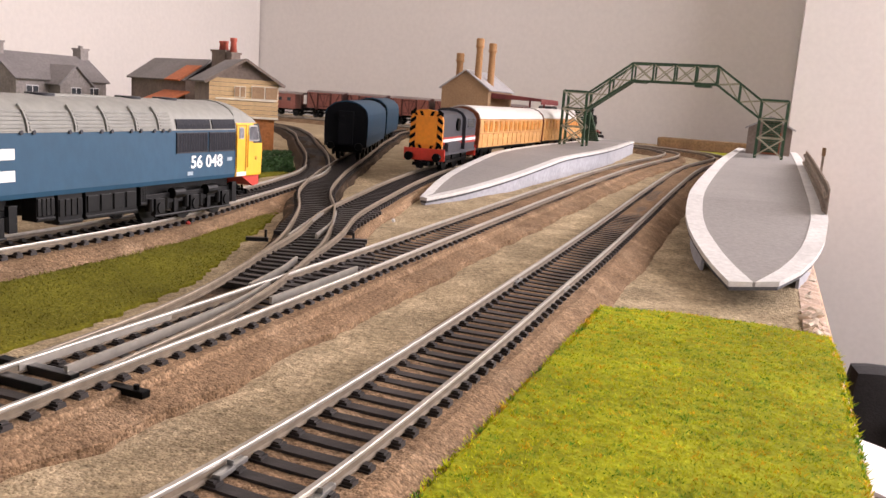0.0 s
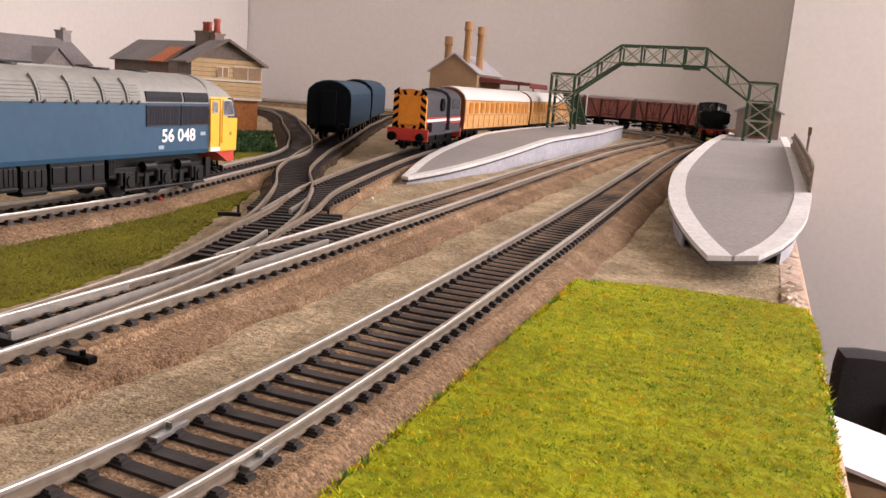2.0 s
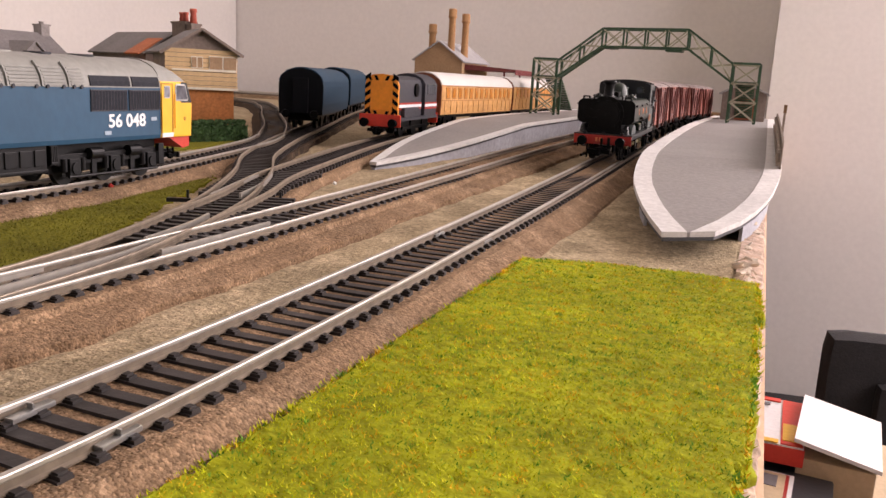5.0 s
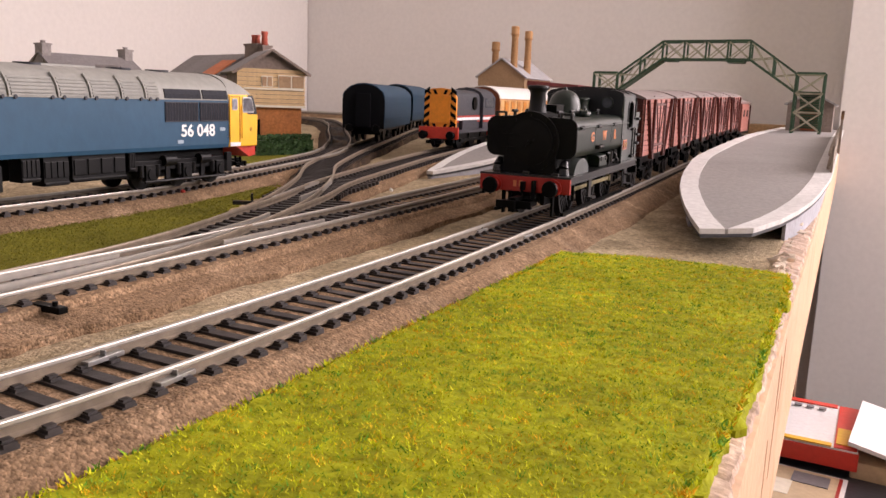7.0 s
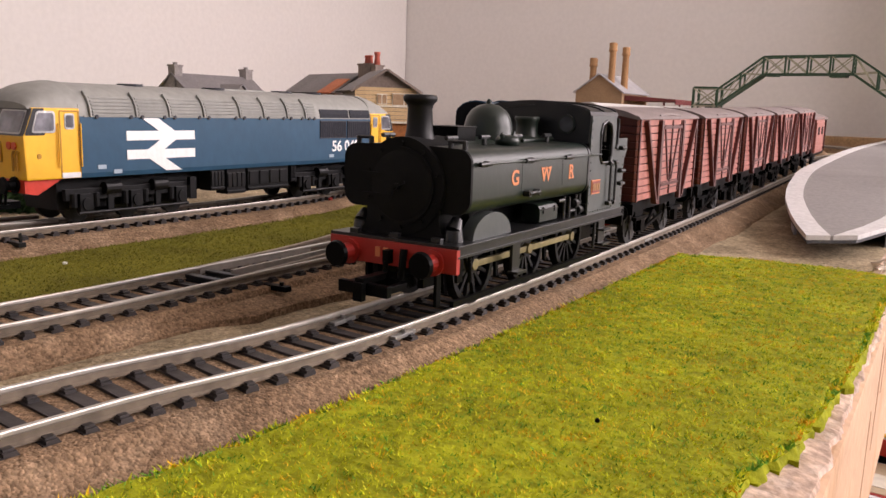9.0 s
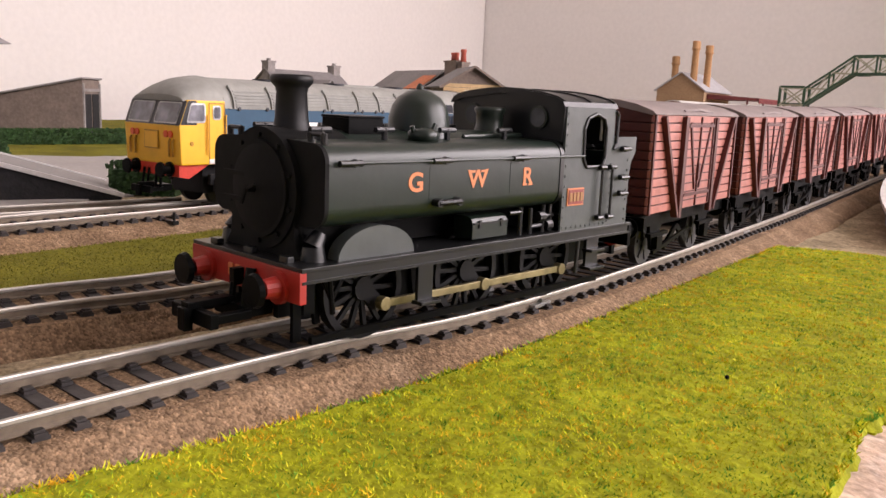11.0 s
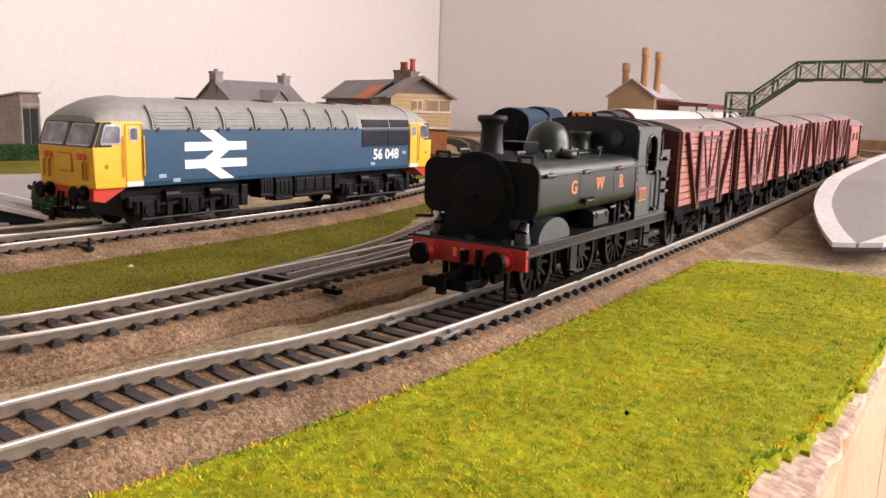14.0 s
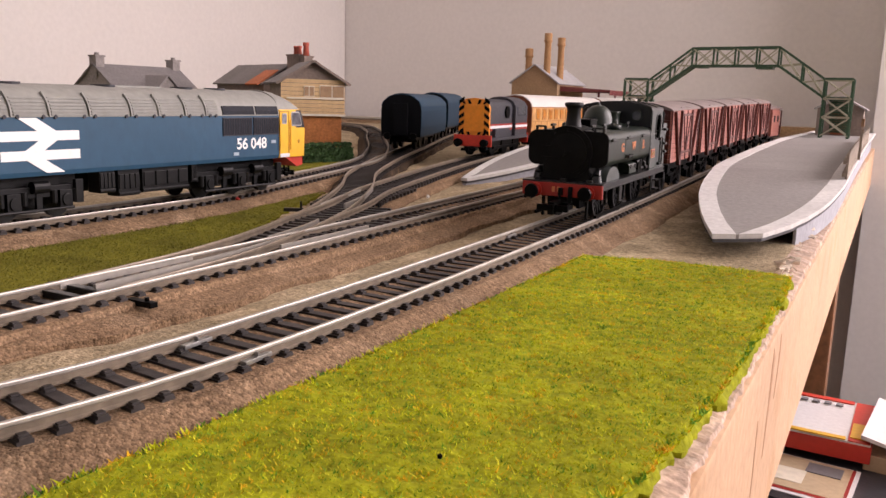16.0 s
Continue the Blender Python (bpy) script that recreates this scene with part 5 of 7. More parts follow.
def van_parts(t, brake=False):
    half, hw = (35, 15.6)
    bm = bmesh.new()
    box(bm, 0, 0, 30.0, 2 * hw - 1.6, 2 * half - 1.6, 27.2)
    part("body_core", bm, M_VANDK, t)
    n = 11
    h = 27.4 / n
    bs = bmesh.new()
    box(bs, 0, 0, 0, .9, 2 * half, h - .42)
    side = mesh_of("side_plank", bs, M_VAN, bevel=.12)
    # end planks take the dark strap colour, the end's shade painted in
    be = bmesh.new()
    box(be, 0, 0, 0, 2 * hw, .9, h - .42)
    end = mesh_of("end_plank", be, M_VANDK, bevel=.12)
    for i in range(n):
        z = 16.4 + h * (i + .5)
        for s in (-1, 1):
            o = new("plank", side)
            o.parent = t
            o.matrix_local = pose(s * (hw - .5) * MM, 0, z * MM)
            o = new("end_plank", end)
            o.parent = t
            o.matrix_local = pose(0, s * (half - .5) * MM, z * MM)
    roof = [(-16.4, 43.6), (-15.2, 44.6), (-10.5, 46.2), (-5, 47.2), (0, 47.5), (5, 47.2), (10.5, 46.2), (15.2, 44.6), (16.4, 43.6)]
    bm = bmesh.new()
    prism(bm, roof + [(15.4, 43.4), (0, 46.3), (-15.4, 43.4)], "y", -35.9, 35.9)
    part("roof", bm, M_VANROOF, t, "grey brown curved roof", smooth=True)
    for s in (-1, 1):
        bm = bmesh.new()
        prism(bm, [(-15.2, 43)] + [(a * .93, b - .4) for a, b in roof[1:-1]] + [(15.2, 43)], "y", s * 34.6 - .5, s * 34.6 + .5)
        part("end_gable", bm, M_VANDK, t)
        for y in (-13.2, 13.2):
            bm = bmesh.new()
            box(bm, s * (hw + .5), y, 28.6, 1.5, 2.0, 29)
            part("stanchion", bm, M_VANDK, t, "darker iron stanchion")
        for y in (-34.4, 34.4):
            bm = bmesh.new()
            box(bm, s * (hw + .1), y, 30.0, .7, 1.0, 27.2)
            part("corner_plate", bm, M_VANDK, t)
        for q in (-1, 1):
            bm = bmesh.new()
            beam(bm, (s * (hw + .5), q * 30, 43), (s * (hw + .5), q * 15.5, 14.6), 2.0, 1.2)
            part("diagonal_brace", bm, M_VANDK, t, "darker iron diagonal brace")
        bm = bmesh.new()
        box(bm, s * (hw + .15), 0, 30.0, .7, 23.6, 26.8)
        door = part("door", bm, M_VAN, t, "planked double doors")
        bm = bmesh.new()
        for k in range(1, 11):
            box(bm, s * (hw + .55), 0, 16.4 + k * h, .3, 23.4, .42)
        tagged(part("door_groove", bm, M_VANDK, door), kind="stuff")
        irons = [("meeting_strip", lambda b: box(b, s * (hw + .7), 0, 30.0, .5, .7, 26.4)), ("door_handle", lambda b: box(b, s * (hw + .9), 0, 27, .7, 1.4, 5))]
        irons += [("door_strap", lambda b, z=z: box(b, s * (hw + .8), 0, z, .6, 22, .9)) for z in (20.5, 40.6)]
        irons += [("door_brace", lambda b, y=y: beam(b, (s * (hw + .7), y * 1.5, 41.5), (s * (hw + .7), y * .3, 22), .5, .9)) for y in (-6, 6)]
        irons += [("door_rail", lambda b, y=y: box(b, s * (hw + .7), y, 30.0, .5, .6, 26)) for y in (-11.2, 11.2)]
        for name, make in irons:
            bm = bmesh.new()
            make(bm)
            part(name, bm, M_VANDK, door)
        bm = bmesh.new()
        rod(bm, (s * (hw - .6), -12, 44.6), (s * (hw - .6), 0, 45.3), .5, 6)
        rod(bm, (s * (hw - .6), 12, 44.6), (s * (hw - .6), 0, 45.3), .5, 6)
        part("rain_strip", bm, M_VANROOF, t)
        bm = bmesh.new()
        box(bm, s * 13, 0, 14.2, 1.4, 70, 3.2)
        part("solebar", bm, M_BLACK, t)
        for y in (-20, 20):
            bm = bmesh.new()
            prism(bm, [(y - 4.5, 13), (y + 4.5, 13), (y + 2, 5), (y - 2, 5)], "x", s * 11.4, s * 12.4)
            box(bm, s * 13, y, 7, 2.2, 4, 4.2)
            box(bm, s * 13, y, 9.6, 1.6, 13, 1.1)
            part("axle_guard", bm, M_BLACK, t)
        bm = bmesh.new()
        beam(bm, (s * 13.6, -2, 9), (s * 13.6, 24, 4.6), .8, 1.0)
        beam(bm, (s * 11, 0, 10), (s * 11, -9, 4), .9, 1.6)
        beam(bm, (s * 11, 0, 10), (s * 11, 9, 4), .9, 1.6)
        part("brake_lever", bm, M_BLACK, t)
    for s in (-1, 1):
        bm = bmesh.new()
        box(bm, 0, s * 35.6, 14.0, 31, 1.4, 3.6)
        part("headstock", bm, M_BLACK, t)
        for x in (-11.2, 11.2):
            buffer(t, x, s * 36, 12.6, s, 4.6, 2.5, M_BLACK)
        coupling(t, s * 33.5, s, 6.8)
    bm = bmesh.new()
    box(bm, 0, 0, 9.5, 8, 60, 2)
    part("underframe", bm, M_BLACK, t)


def van():
    t = thing("goods_van", "reddish brown planked goods van with a grey roof", "goods van", group="goods vans in the train")
    van_parts(t)
    return t


def brake_van():
    t = thing("brake_van", "reddish brown brake van with open end verandas", "brake van")
    bm = bmesh.new()
    box(bm, 0, 0, 25.6, 29, 42, 27)
    part("cabin", bm, M_VAN, t, bevel=.3)
    for s in (-1, 1):
        bm = bmesh.new()
        for k in range(8):
            box(bm, s * 14.7, 0, 14 + k * 2.9, .6, 42, 2.4)
        part("side_planks", bm, M_VAN, t)
        bm = bmesh.new()
        for y in (-9, 9):
            box(bm, s * 15, y, 29, .5, 7, 6)
        part("side_window", bm, M_DKGLASS, t)
        bm = bmesh.new()
        box(bm, 0, s * 34, 17.5, 29, 1, 9)
        part("veranda_wall", bm, M_VANDK, t)
        for x in (-14, 14):
            bm = bmesh.new()
            box(bm, x, s * 34, 26, 1.2, 1.2, 22)
            part("veranda_post", bm, M_VANDK, t)
        bm = bmesh.new()
        box(bm, s * 13, 0, 11.6, 1.4, 70, 2.8)
        box(bm, s * 14.6, 0, 5.5, 2.4, 60, .8)
        part("footboard", bm, M_BLACK, t)
        for x in (-11.2, 11.2):
            buffer(t, x, s * 35, 12.6, s, 4.6, 2.5, M_BLACK)
        coupling(t, s * 33, s, 6.8)
    bm = bmesh.new()
    prism(bm, [(-16, 38), (-10, 41), (0, 42.4), (10, 41), (16, 38), (0, 40.8)], "y", -37, 37)
    part("roof", bm, M_VANROOF, t, smooth=True)
    bm = bmesh.new()
    box(bm, 0, 0, 11.8, 28, 70, 1.6)
    part("floor_plate", bm, M_BLACK, t)
    return t


LOCO, LOCO_SETS, LOCO_RODS = pannier()
TRAIN = [(LOCO, 0.0555, LOCO_SETS, .0092)]
_first = van()
_off = 0.1110 + 0.0070 + 0.0355
_vans = [_first] + [copy_thing(_first, Matrix.Identity(4)) for k in range(4)]
for v in _vans:
    TRAIN.append((v, _off, [wheelset(v, y, 6.4, 0) for y in (20, -20)], .0064))
    _off += 0.0810
_bv = brake_van()
TRAIN.append((_bv, _off, [wheelset(_bv, y, 6.4, 0) for y in (20, -20)], .0064))


def rounded(poly, r, n=4):
    """A polygon with its corners rounded."""
    out = []
    m = len(poly)
    for k in range(m):
        p, a, b = Vector(poly[k]), Vector(poly[k - 1]), Vector(poly[(k + 1) % m])
        p0, p1 = p + (a - p).normalized() * r, p + (b - p).normalized() * r
        for q in range(n + 1):
            u = q / n
            out.append(tuple(p0 * (1 - u) ** 2 + p * 2 * u * (1 - u) + p1 * u * u))
    return out


def diesel():
    t = thing("diesel_locomotive", "large blue diesel locomotive with yellow cabs and grey roof", "locomotive", pose(-.2635, .4072, rise(.4072) + .0085))
    t.scale = (.97, .82, 1.0)
    L, N = 102, 25.4
    bm = bmesh.new()
    prism(bm, [(-17.6, 16.9), (17.6, 16.9), (18.2, 18.6), (18.2, 38.4), (-18.2, 38.4), (-18.2, 18.6)], "y", -L, L)
    part("body", bm, M_BLUE, t, "rail blue flat body sides")
    right = [(18.2, 38.4), (18.0, 40.2), (17.3, 42.4), (16.0, 44.6), (13.8, 46.8), (10.8, 48.3), (6.5, 49.6), (0, 50.2)]
    arc = [(-x, z) for x, z in right] + [(x, z) for x, z in reversed(right[:-1])]
    bm = bmesh.new()
    prism(bm, arc, "y", -L, L)
    part("roof", bm, M_ROOFGREY, t, "weathered light grey curved roof", smooth=True)
    ribs = (-97, -73.5, -55, -34, -10, 7.5, 25.5, 40.5, 51)
    for s in (-1, 1):
        # cantrail louvres, each bay with its curved bars
        for y0, y1 in zip(ribs, ribs[1:]):
            bm = bmesh.new()
            for (xa, za), (xb, zb) in zip(right[:5], right[1:5]):
                beam(bm, (s * (xa + .25), y0, za), (s * (xb + .25), y0, zb + .25), .8, 1.5)
            rib = part("rib", bm, M_ROOFGREY, t)
            for q in range(6):
                u = (q + .6) / 6 * 3.4
                k = int(u)
                (xa, za), (xb, zb) = right[k], right[k + 1]
                x, z = xa + (xb - xa) * (u - k), za + (zb - za) * (u - k)
                bm = bmesh.new()
                box(bm, s * (x + .2), (y0 + y1) / 2, z + .1, .9, y1 - y0 - 2.6, .62)
                part("louvre", bm, M_ROOFGREY, rib)
            bm = bmesh.new()
            for y in (y0 + 3, y1 - 3):
                rod(bm, (s * 18, y, 38.4), (s * 19, y, 38.4), .8, 8)
            part("latch", bm, M_SHGREY, rib)
        bm = bmesh.new()
        box(bm, s * 18.3, 0, 38.5, .5, 2 * L - 4, .5)
        part("rain_gutter", bm, M_ROOFGREY, t)
        for y0, y1 in ((53.5, 79.5), (81.2, 100.8)):
            bm = bmesh.new()
            for (xa, za), (xb, zb) in zip(right[:3], right[1:3]):
                beam(bm, (s * (xa + .15), (y0 + y1) / 2, za + .3), (s * (xb + .15), (y0 + y1) / 2, zb + .3), y1 - y0, .5)
            part("upper_grille", bm, M_GRILLE, t, "dark mesh grille")
        for y0, y1 in ((53.4, 77.4), (78.6, 101.4)):
            bm = bmesh.new()
            box(bm, s * 18.3, (y0 + y1) / 2, 33.2, .5, y1 - y0, 8.2)
            g = part("side_grille", bm, M_GRILLE, t, "dark mesh grille")
            for z in (29.2, 37.2):
                bm = bmesh.new()
                box(bm, s * 18.55, (y0 + y1) / 2, z, .35, y1 - y0, .4)
                part("grille_frame", bm, M_SHGREY, g)
            bm = bmesh.new()
            for q in range(12):
                box(bm, s * 18.55, y0 + (q + .5) * (y1 - y0) / 12, 33.2, .2, .22, 7.6)
            part("mesh_wire", bm, M_SHGREY, g)
        turn = pose(0, 0, 0, 90, 0, 90 * s)
        num = letters("running_number", "56 048", 7.2, Matrix.Translation((s * .01822, s * .0775 if s > 0 else -.0775, .0248)) @ turn, M_WHITE, t)
        xs = [v.co.x for v in num.data.vertices]
        num.matrix_local = Matrix.Translation((s * .01824, s * .0775 if s > 0 else -.0775, .0248)) @ turn @ Matrix.Diagonal((25.6 * MM / (max(xs) - min(xs)), 1, 1, 1))
        # double arrow emblem as plain bars
        yc, zc = -59.5, 28.0
        for dz in (-3.5, 3.5):
            bm = bmesh.new()
            box(bm, s * 18.3, yc, zc + dz, .25, 39, 3.5)
            part("emblem_bar", bm, M_WHITE, t, "white double arrow emblem")
        bm = bmesh.new()
        for z0, z1, y0, y1 in ((-3.4, 3.4, -1, 1), (3.4, 10.0, 1, -1), (-10.0, -3.4, 1, -1)):
            pts = [(yc + s * y0 * 6.5 - 4.6, zc + z0), (yc + s * y0 * 6.5 + 4.6, zc + z0), (yc + s * y1 * 6.5 + 4.6, zc + z1), (yc + s * y1 * 6.5 - 4.6, zc + z1)]
            prism(bm, pts, "x", s * 18.2, s * 18.46)
        part("emblem_arrow", bm, M_WHITE, t)
        for y, z in ((96.5, 25.4), (-92, 20.5), (-84, 18.6), (64, 20.4)):
            bm = bmesh.new()
            box(bm, s * 18.3, y, z, .25, 4.2, 1.5)
            part("data_panel", bm, M_DATABLUE, t)
        # fuel tanks and boxes between the bogies
        for y0, y1, z0 in ((-2, 29, 6.6), (-17, -4, 6), (-28, -19, 8), (31, 35, 9)):
            bm = bmesh.new()
            box(bm, s * 12.6, (y0 + y1) / 2, (z0 + 18) / 2, 7, y1 - y0, 18 - z0)
            for q in range(4):
                box(bm, s * 16.3, y0 + (q + .5) * (y1 - y0) / 4, (z0 + 18) / 2, .8, (y1 - y0) / 5, 6)
            box(bm, s * 16.3, (y0 + y1) / 2, z0 + 1, 1, y1 - y0, 1)
            part("underfloor_box", bm, M_UNDER, t, bevel=.3)
    for s in (-1, 1):
        # cab: yellow sides and front, sloped screen
        y0 = s * L
        bm = bmesh.new()
        prof = [(y0, 17.0), (s * (L + N - .8), 17.0), (s * (L + N), 31.4), (s * (L + N - 4.6), 41.2), (y0, 41.2)]
        prism(bm, prof, "x", -18.25, 18.25)
        c = part("cab", bm, M_YEL, t, "warning yellow cab", bevel=.7)
        top = [(x * (17.9 / 18.2) if abs(x) > 17 else x, z) for x, z in arc if z > 40]
        bm = bmesh.new()
        rings = []
        for u in (0, .2, .4, .58, .74, .87, .95, 1.0):
            k = math.sqrt(max(0, 1 - (u * .97) ** 2.0))
            rings.append([bm.verts.new((x * (1 - .05 * u * u), s * (L + (N - 3.4) * u), 40.7 + (z - 40.2) * k)) for x, z in top])
        for p, q in zip(rings, rings[1:]):
            for i in range(len(top) - 1):
                bm.faces.new((p[i], p[i + 1], q[i + 1], q[i]))
        bm.faces.new(rings[0])
        bm.faces.new(rings[-1])
        bm.faces.new([r[0] for r in rings] + [r[-1] for r in reversed(rings)])
        bmesh.ops.recalc_face_normals(bm, faces=bm.faces)
        part("cab_roof", bm, M_ROOFGREY, t, "domed grey cab roof", smooth=True)

        def screen(name, x0, x1, z0, z1, out, material, label):
            """A sheet on the sloping screen, between two widths and two heights."""
            b = bmesh.new()
            lean = 4.6 / 9.8
            vs = []
            for x, z in rounded([(x0, z0), (x1, z0), (x1, z1), (x0, z1)], 1.0):
                y = s * (L + N - (z - 31.4) * lean + out)
                vs.append(b.verts.new((x, y, z + .4 * out)))
            f = b.faces.new(vs)
            ex = bmesh.ops.extrude_face_region(b, geom=[f])["geom"]
            for v in ex:
                if isinstance(v, bmesh.types.BMVert):
                    v.co.y -= s * 1.0
            bmesh.ops.recalc_face_normals(b, faces=b.faces)
            return part(name, b, material, c, label)
        screen("windscreen_surround", -18.1, 18.1, 31.7, 40.9, .15, M_LOCOBLACK, "black windscreen surround")
        for x in (-8.6, 8.6):
            screen("windscreen_frame", x - 7.4, x + 7.4, 32.2, 40.2, .35, M_STEEL, "pale rubber window frame")
            screen("windscreen", x - 6.9, x + 6.9, 32.7, 39.7, .5, M_GLASSW, "pale reflecting windscreen")
        for q in (-1, 1):
            bm = bmesh.new()
            prism(bm, rounded([(s * (L + N - .6), 32), (s * (L + N - 4.8), 41), (s * (L + 16), 41), (s * (L + 16), 32)], .6), "x", q * 18.2, q * 18.32)
            part("side_window_surround", bm, M_LOCOBLACK, c)
            win = [(s * (L + N - 3.4), 32.8), (s * (L + N - 6.0), 40.2), (s * (L + 11.4), 40.2), (s * (L + 11.4), 32.8)]
            bm = bmesh.new()
            prism(bm, rounded(win, 1.4), "x", q * 18.2, q * 18.55)
            part("side_window_frame", bm, M_STEEL, c, "pale rubber window frame")
            bm = bmesh.new()
            win = [(s * (L + N - 4.2), 33.5), (s * (L + N - 6.4), 39.5), (s * (L + 12.2), 39.5), (s * (L + 12.2), 33.5)]
            prism(bm, rounded(win, 1.1), "x", q * 18.3, q * 18.68)
            part("side_window", bm, M_GLASSW, c, "pale reflecting side window")
            bm = bmesh.new()
            for a in (.6, 9.2):
                box(bm, q * 18.3, s * (L + a), 29.6, .3, .45, 21)
            box(bm, q * 18.3, s * (L + 4.9), 40.2, .3, 8.8, .45)
            d = part("cab_door", bm, M_YELDK, c, "door outline painted in shaded yellow")
            bm = bmesh.new()
            prism(bm, rounded([(s * (L + 2.6), 34.0), (s * (L + 7.2), 34.0), (s * (L + 7.2), 39.4), (s * (L + 2.6), 39.4)], 1.2), "x", q * 18.2, q * 18.5)
            part("door_window_frame", bm, M_STEEL, d)
            bm = bmesh.new()
            prism(bm, rounded([(s * (L + 3.2), 34.6), (s * (L + 6.6), 34.6), (s * (L + 6.6), 38.8), (s * (L + 3.2), 38.8)], .9), "x", q * 18.3, q * 18.62)
            part("door_window", bm, M_GLASSW, d)
            for a in (.1, 10.4):
                bm = bmesh.new()
                rod(bm, (q * 18.9, s * (L + a), 21), (q * 18.9, s * (L + a), 36), .32, 6)
                part("grab_rail", bm, M_YEL, c)
            bm = bmesh.new()
            box(bm, q * 18.35, s * (L + 5), 18.2, .6, 8.6, 1.8)
            part("door_step", bm, M_BOXWHITE, c)
            bm = bmesh.new()
            rod(bm, (q * 18.2, s * (L + 19), 25), (q * 18.5, s * (L + 19), 25), .9, 12)
            part("tail_socket", bm, M_YELDK, c)
        for x in (-12.6, -9.6, 9.6, 12.6):
            bm = bmesh.new()
            rod(bm, (x, s * (L + N - .6), 28.4), (x, s * (L + N + .5), 28.4), 1.3, 14)
            part("marker_light", bm, M_MARKER, c, "orange red marker light")
        bm = bmesh.new()
        box(bm, 0, s * (L + N - .1), 26, 9.4, .5, 7)
        nose = part("nose_panel", bm, M_YELDK, c, "nose panel outline painted in shaded yellow")
        bm = bmesh.new()
        box(bm, 0, s * (L + N + .1), 26, 8.4, .5, 6)
        part("nose_panel_cover", bm, M_YEL, nose)
        for x in (-14.4, -10.8, 11.6, 14):
            bm = bmesh.new()
            rod(bm, (x, s * (L + N + .2), 20), (x, s * (L + N + .3), 25.5), .45, 6)
            rod(bm, (x, s * (L + N + .3), 25.5), (x + .8, s * (L + N + .2), 26.6), .45, 6)
            part("control_hose", bm, M_YELDK, c)
        bm = bmesh.new()
        prism(bm, [(s * (L + 8), 17.0), (s * (L + N - .7), 17.0), (s * (L + N - .7), 12.6), (s * (L + N - 6), 11.8)], "x", -16.8, 16.8)
        part("buffer_beam", bm, M_DIESELRED, t, "red buffer beam and fairing")
        for x in (-11.2, 11.2):
            buffer(t, x, s * (L + N - .7), 15.2, s, 6.0, 3.0, M_BLACK)
        coupling(t, s * (L + N - 7), s, 7.5)
        bm = bmesh.new()
        for x in (-5, -2, 3, 6):
            rod(bm, (x, s * (L + N), 15), (x * 1.1, s * (L + N + 1), 8), .6, 6)
        part("brake_hose", bm, M_BLACK, t)
        # bogie
        b = new("bogie")
        b.empty_display_size = .01
        b.parent = t
        b.matrix_local = pose(0, s * 72 * MM, 0)
        bm = bmesh.new()
        for q in (-1, 1):
            box(bm, q * 13.2, 0, 10.6, 2, 70, 4.2)
            for y in (-26, 0, 26):
                box(bm, q * 14.4, y, 7.4, 2.6, 6.5, 7)
                rod(bm, (q * 13.8, y, 7.2), (q * 16.4, y, 7.2), 2.4, 14)
                for dy in (-5.5, 5.5):
                    rod(bm, (q * 14.2, y + dy, 6), (q * 14.2, y + dy, 11), 1.6, 10)
            for y in (-13, 13):
                rod(bm, (q * 15, y - 4, 12.5), (q * 15, y + 4, 12.5), 2.3, 14)
                box(bm, q * 14, y, 7.5, 1.4, 3.0, 8)
            rod(bm, (q * 15.5, -30, 4), (q * 15.5, 30, 4), .6, 8)
            box(bm, q * 15, 33, 10, 2, 4, 9)
        box(bm, 0, 0, 11, 20, 72, 12)
        part("bogie_frame", bm, M_UNDER, b, "black bogie frame with springs", bevel=.2)
        for y in (-26, 0, 26):
            bm = bmesh.new()
            for q in (-1, 1):
                rod(bm, (q * 7, y, 7.2), (q * 9.4, y, 7.2), 7.2, 24)
            rod(bm, (-8, y, 7.2), (8, y, 7.2), 1.4, 8)
            part("wheelset", bm, M_LOCOBLACK, b)
    for y in (-60, -8, 44, 70):
        bm = bmesh.new()
        rod(bm, (0, y, 49.7), (0, y, 50.7), 5.5, 24)
        part("roof_fan", bm, M_SHGREY, t, "dark round roof fan")
    bm = bmesh.new()
    box(bm, 0, 10, 50.1, 9, 30, .8)
    part("roof_hatch", bm, M_ROOFGREY, t)
    return t


diesel()


def on_line(rows, d, back=False):
    x, y, wx, wy = along(rows, d)
    a = math.degrees(math.atan2(wy, wx)) - 90
    return pose(x, y, rise(y) + .0085, 0, 0, a + (180 if back else 0))


def dist_at(rows, y):
    for i, r in enumerate(rows):
        if r[1] >= y:
            return i * .004
    return len(rows) * .004


ROWS = {k: line(p) for k, p in (("near", NEAR), ("branch", BRANCH), ("bay", BAY))}


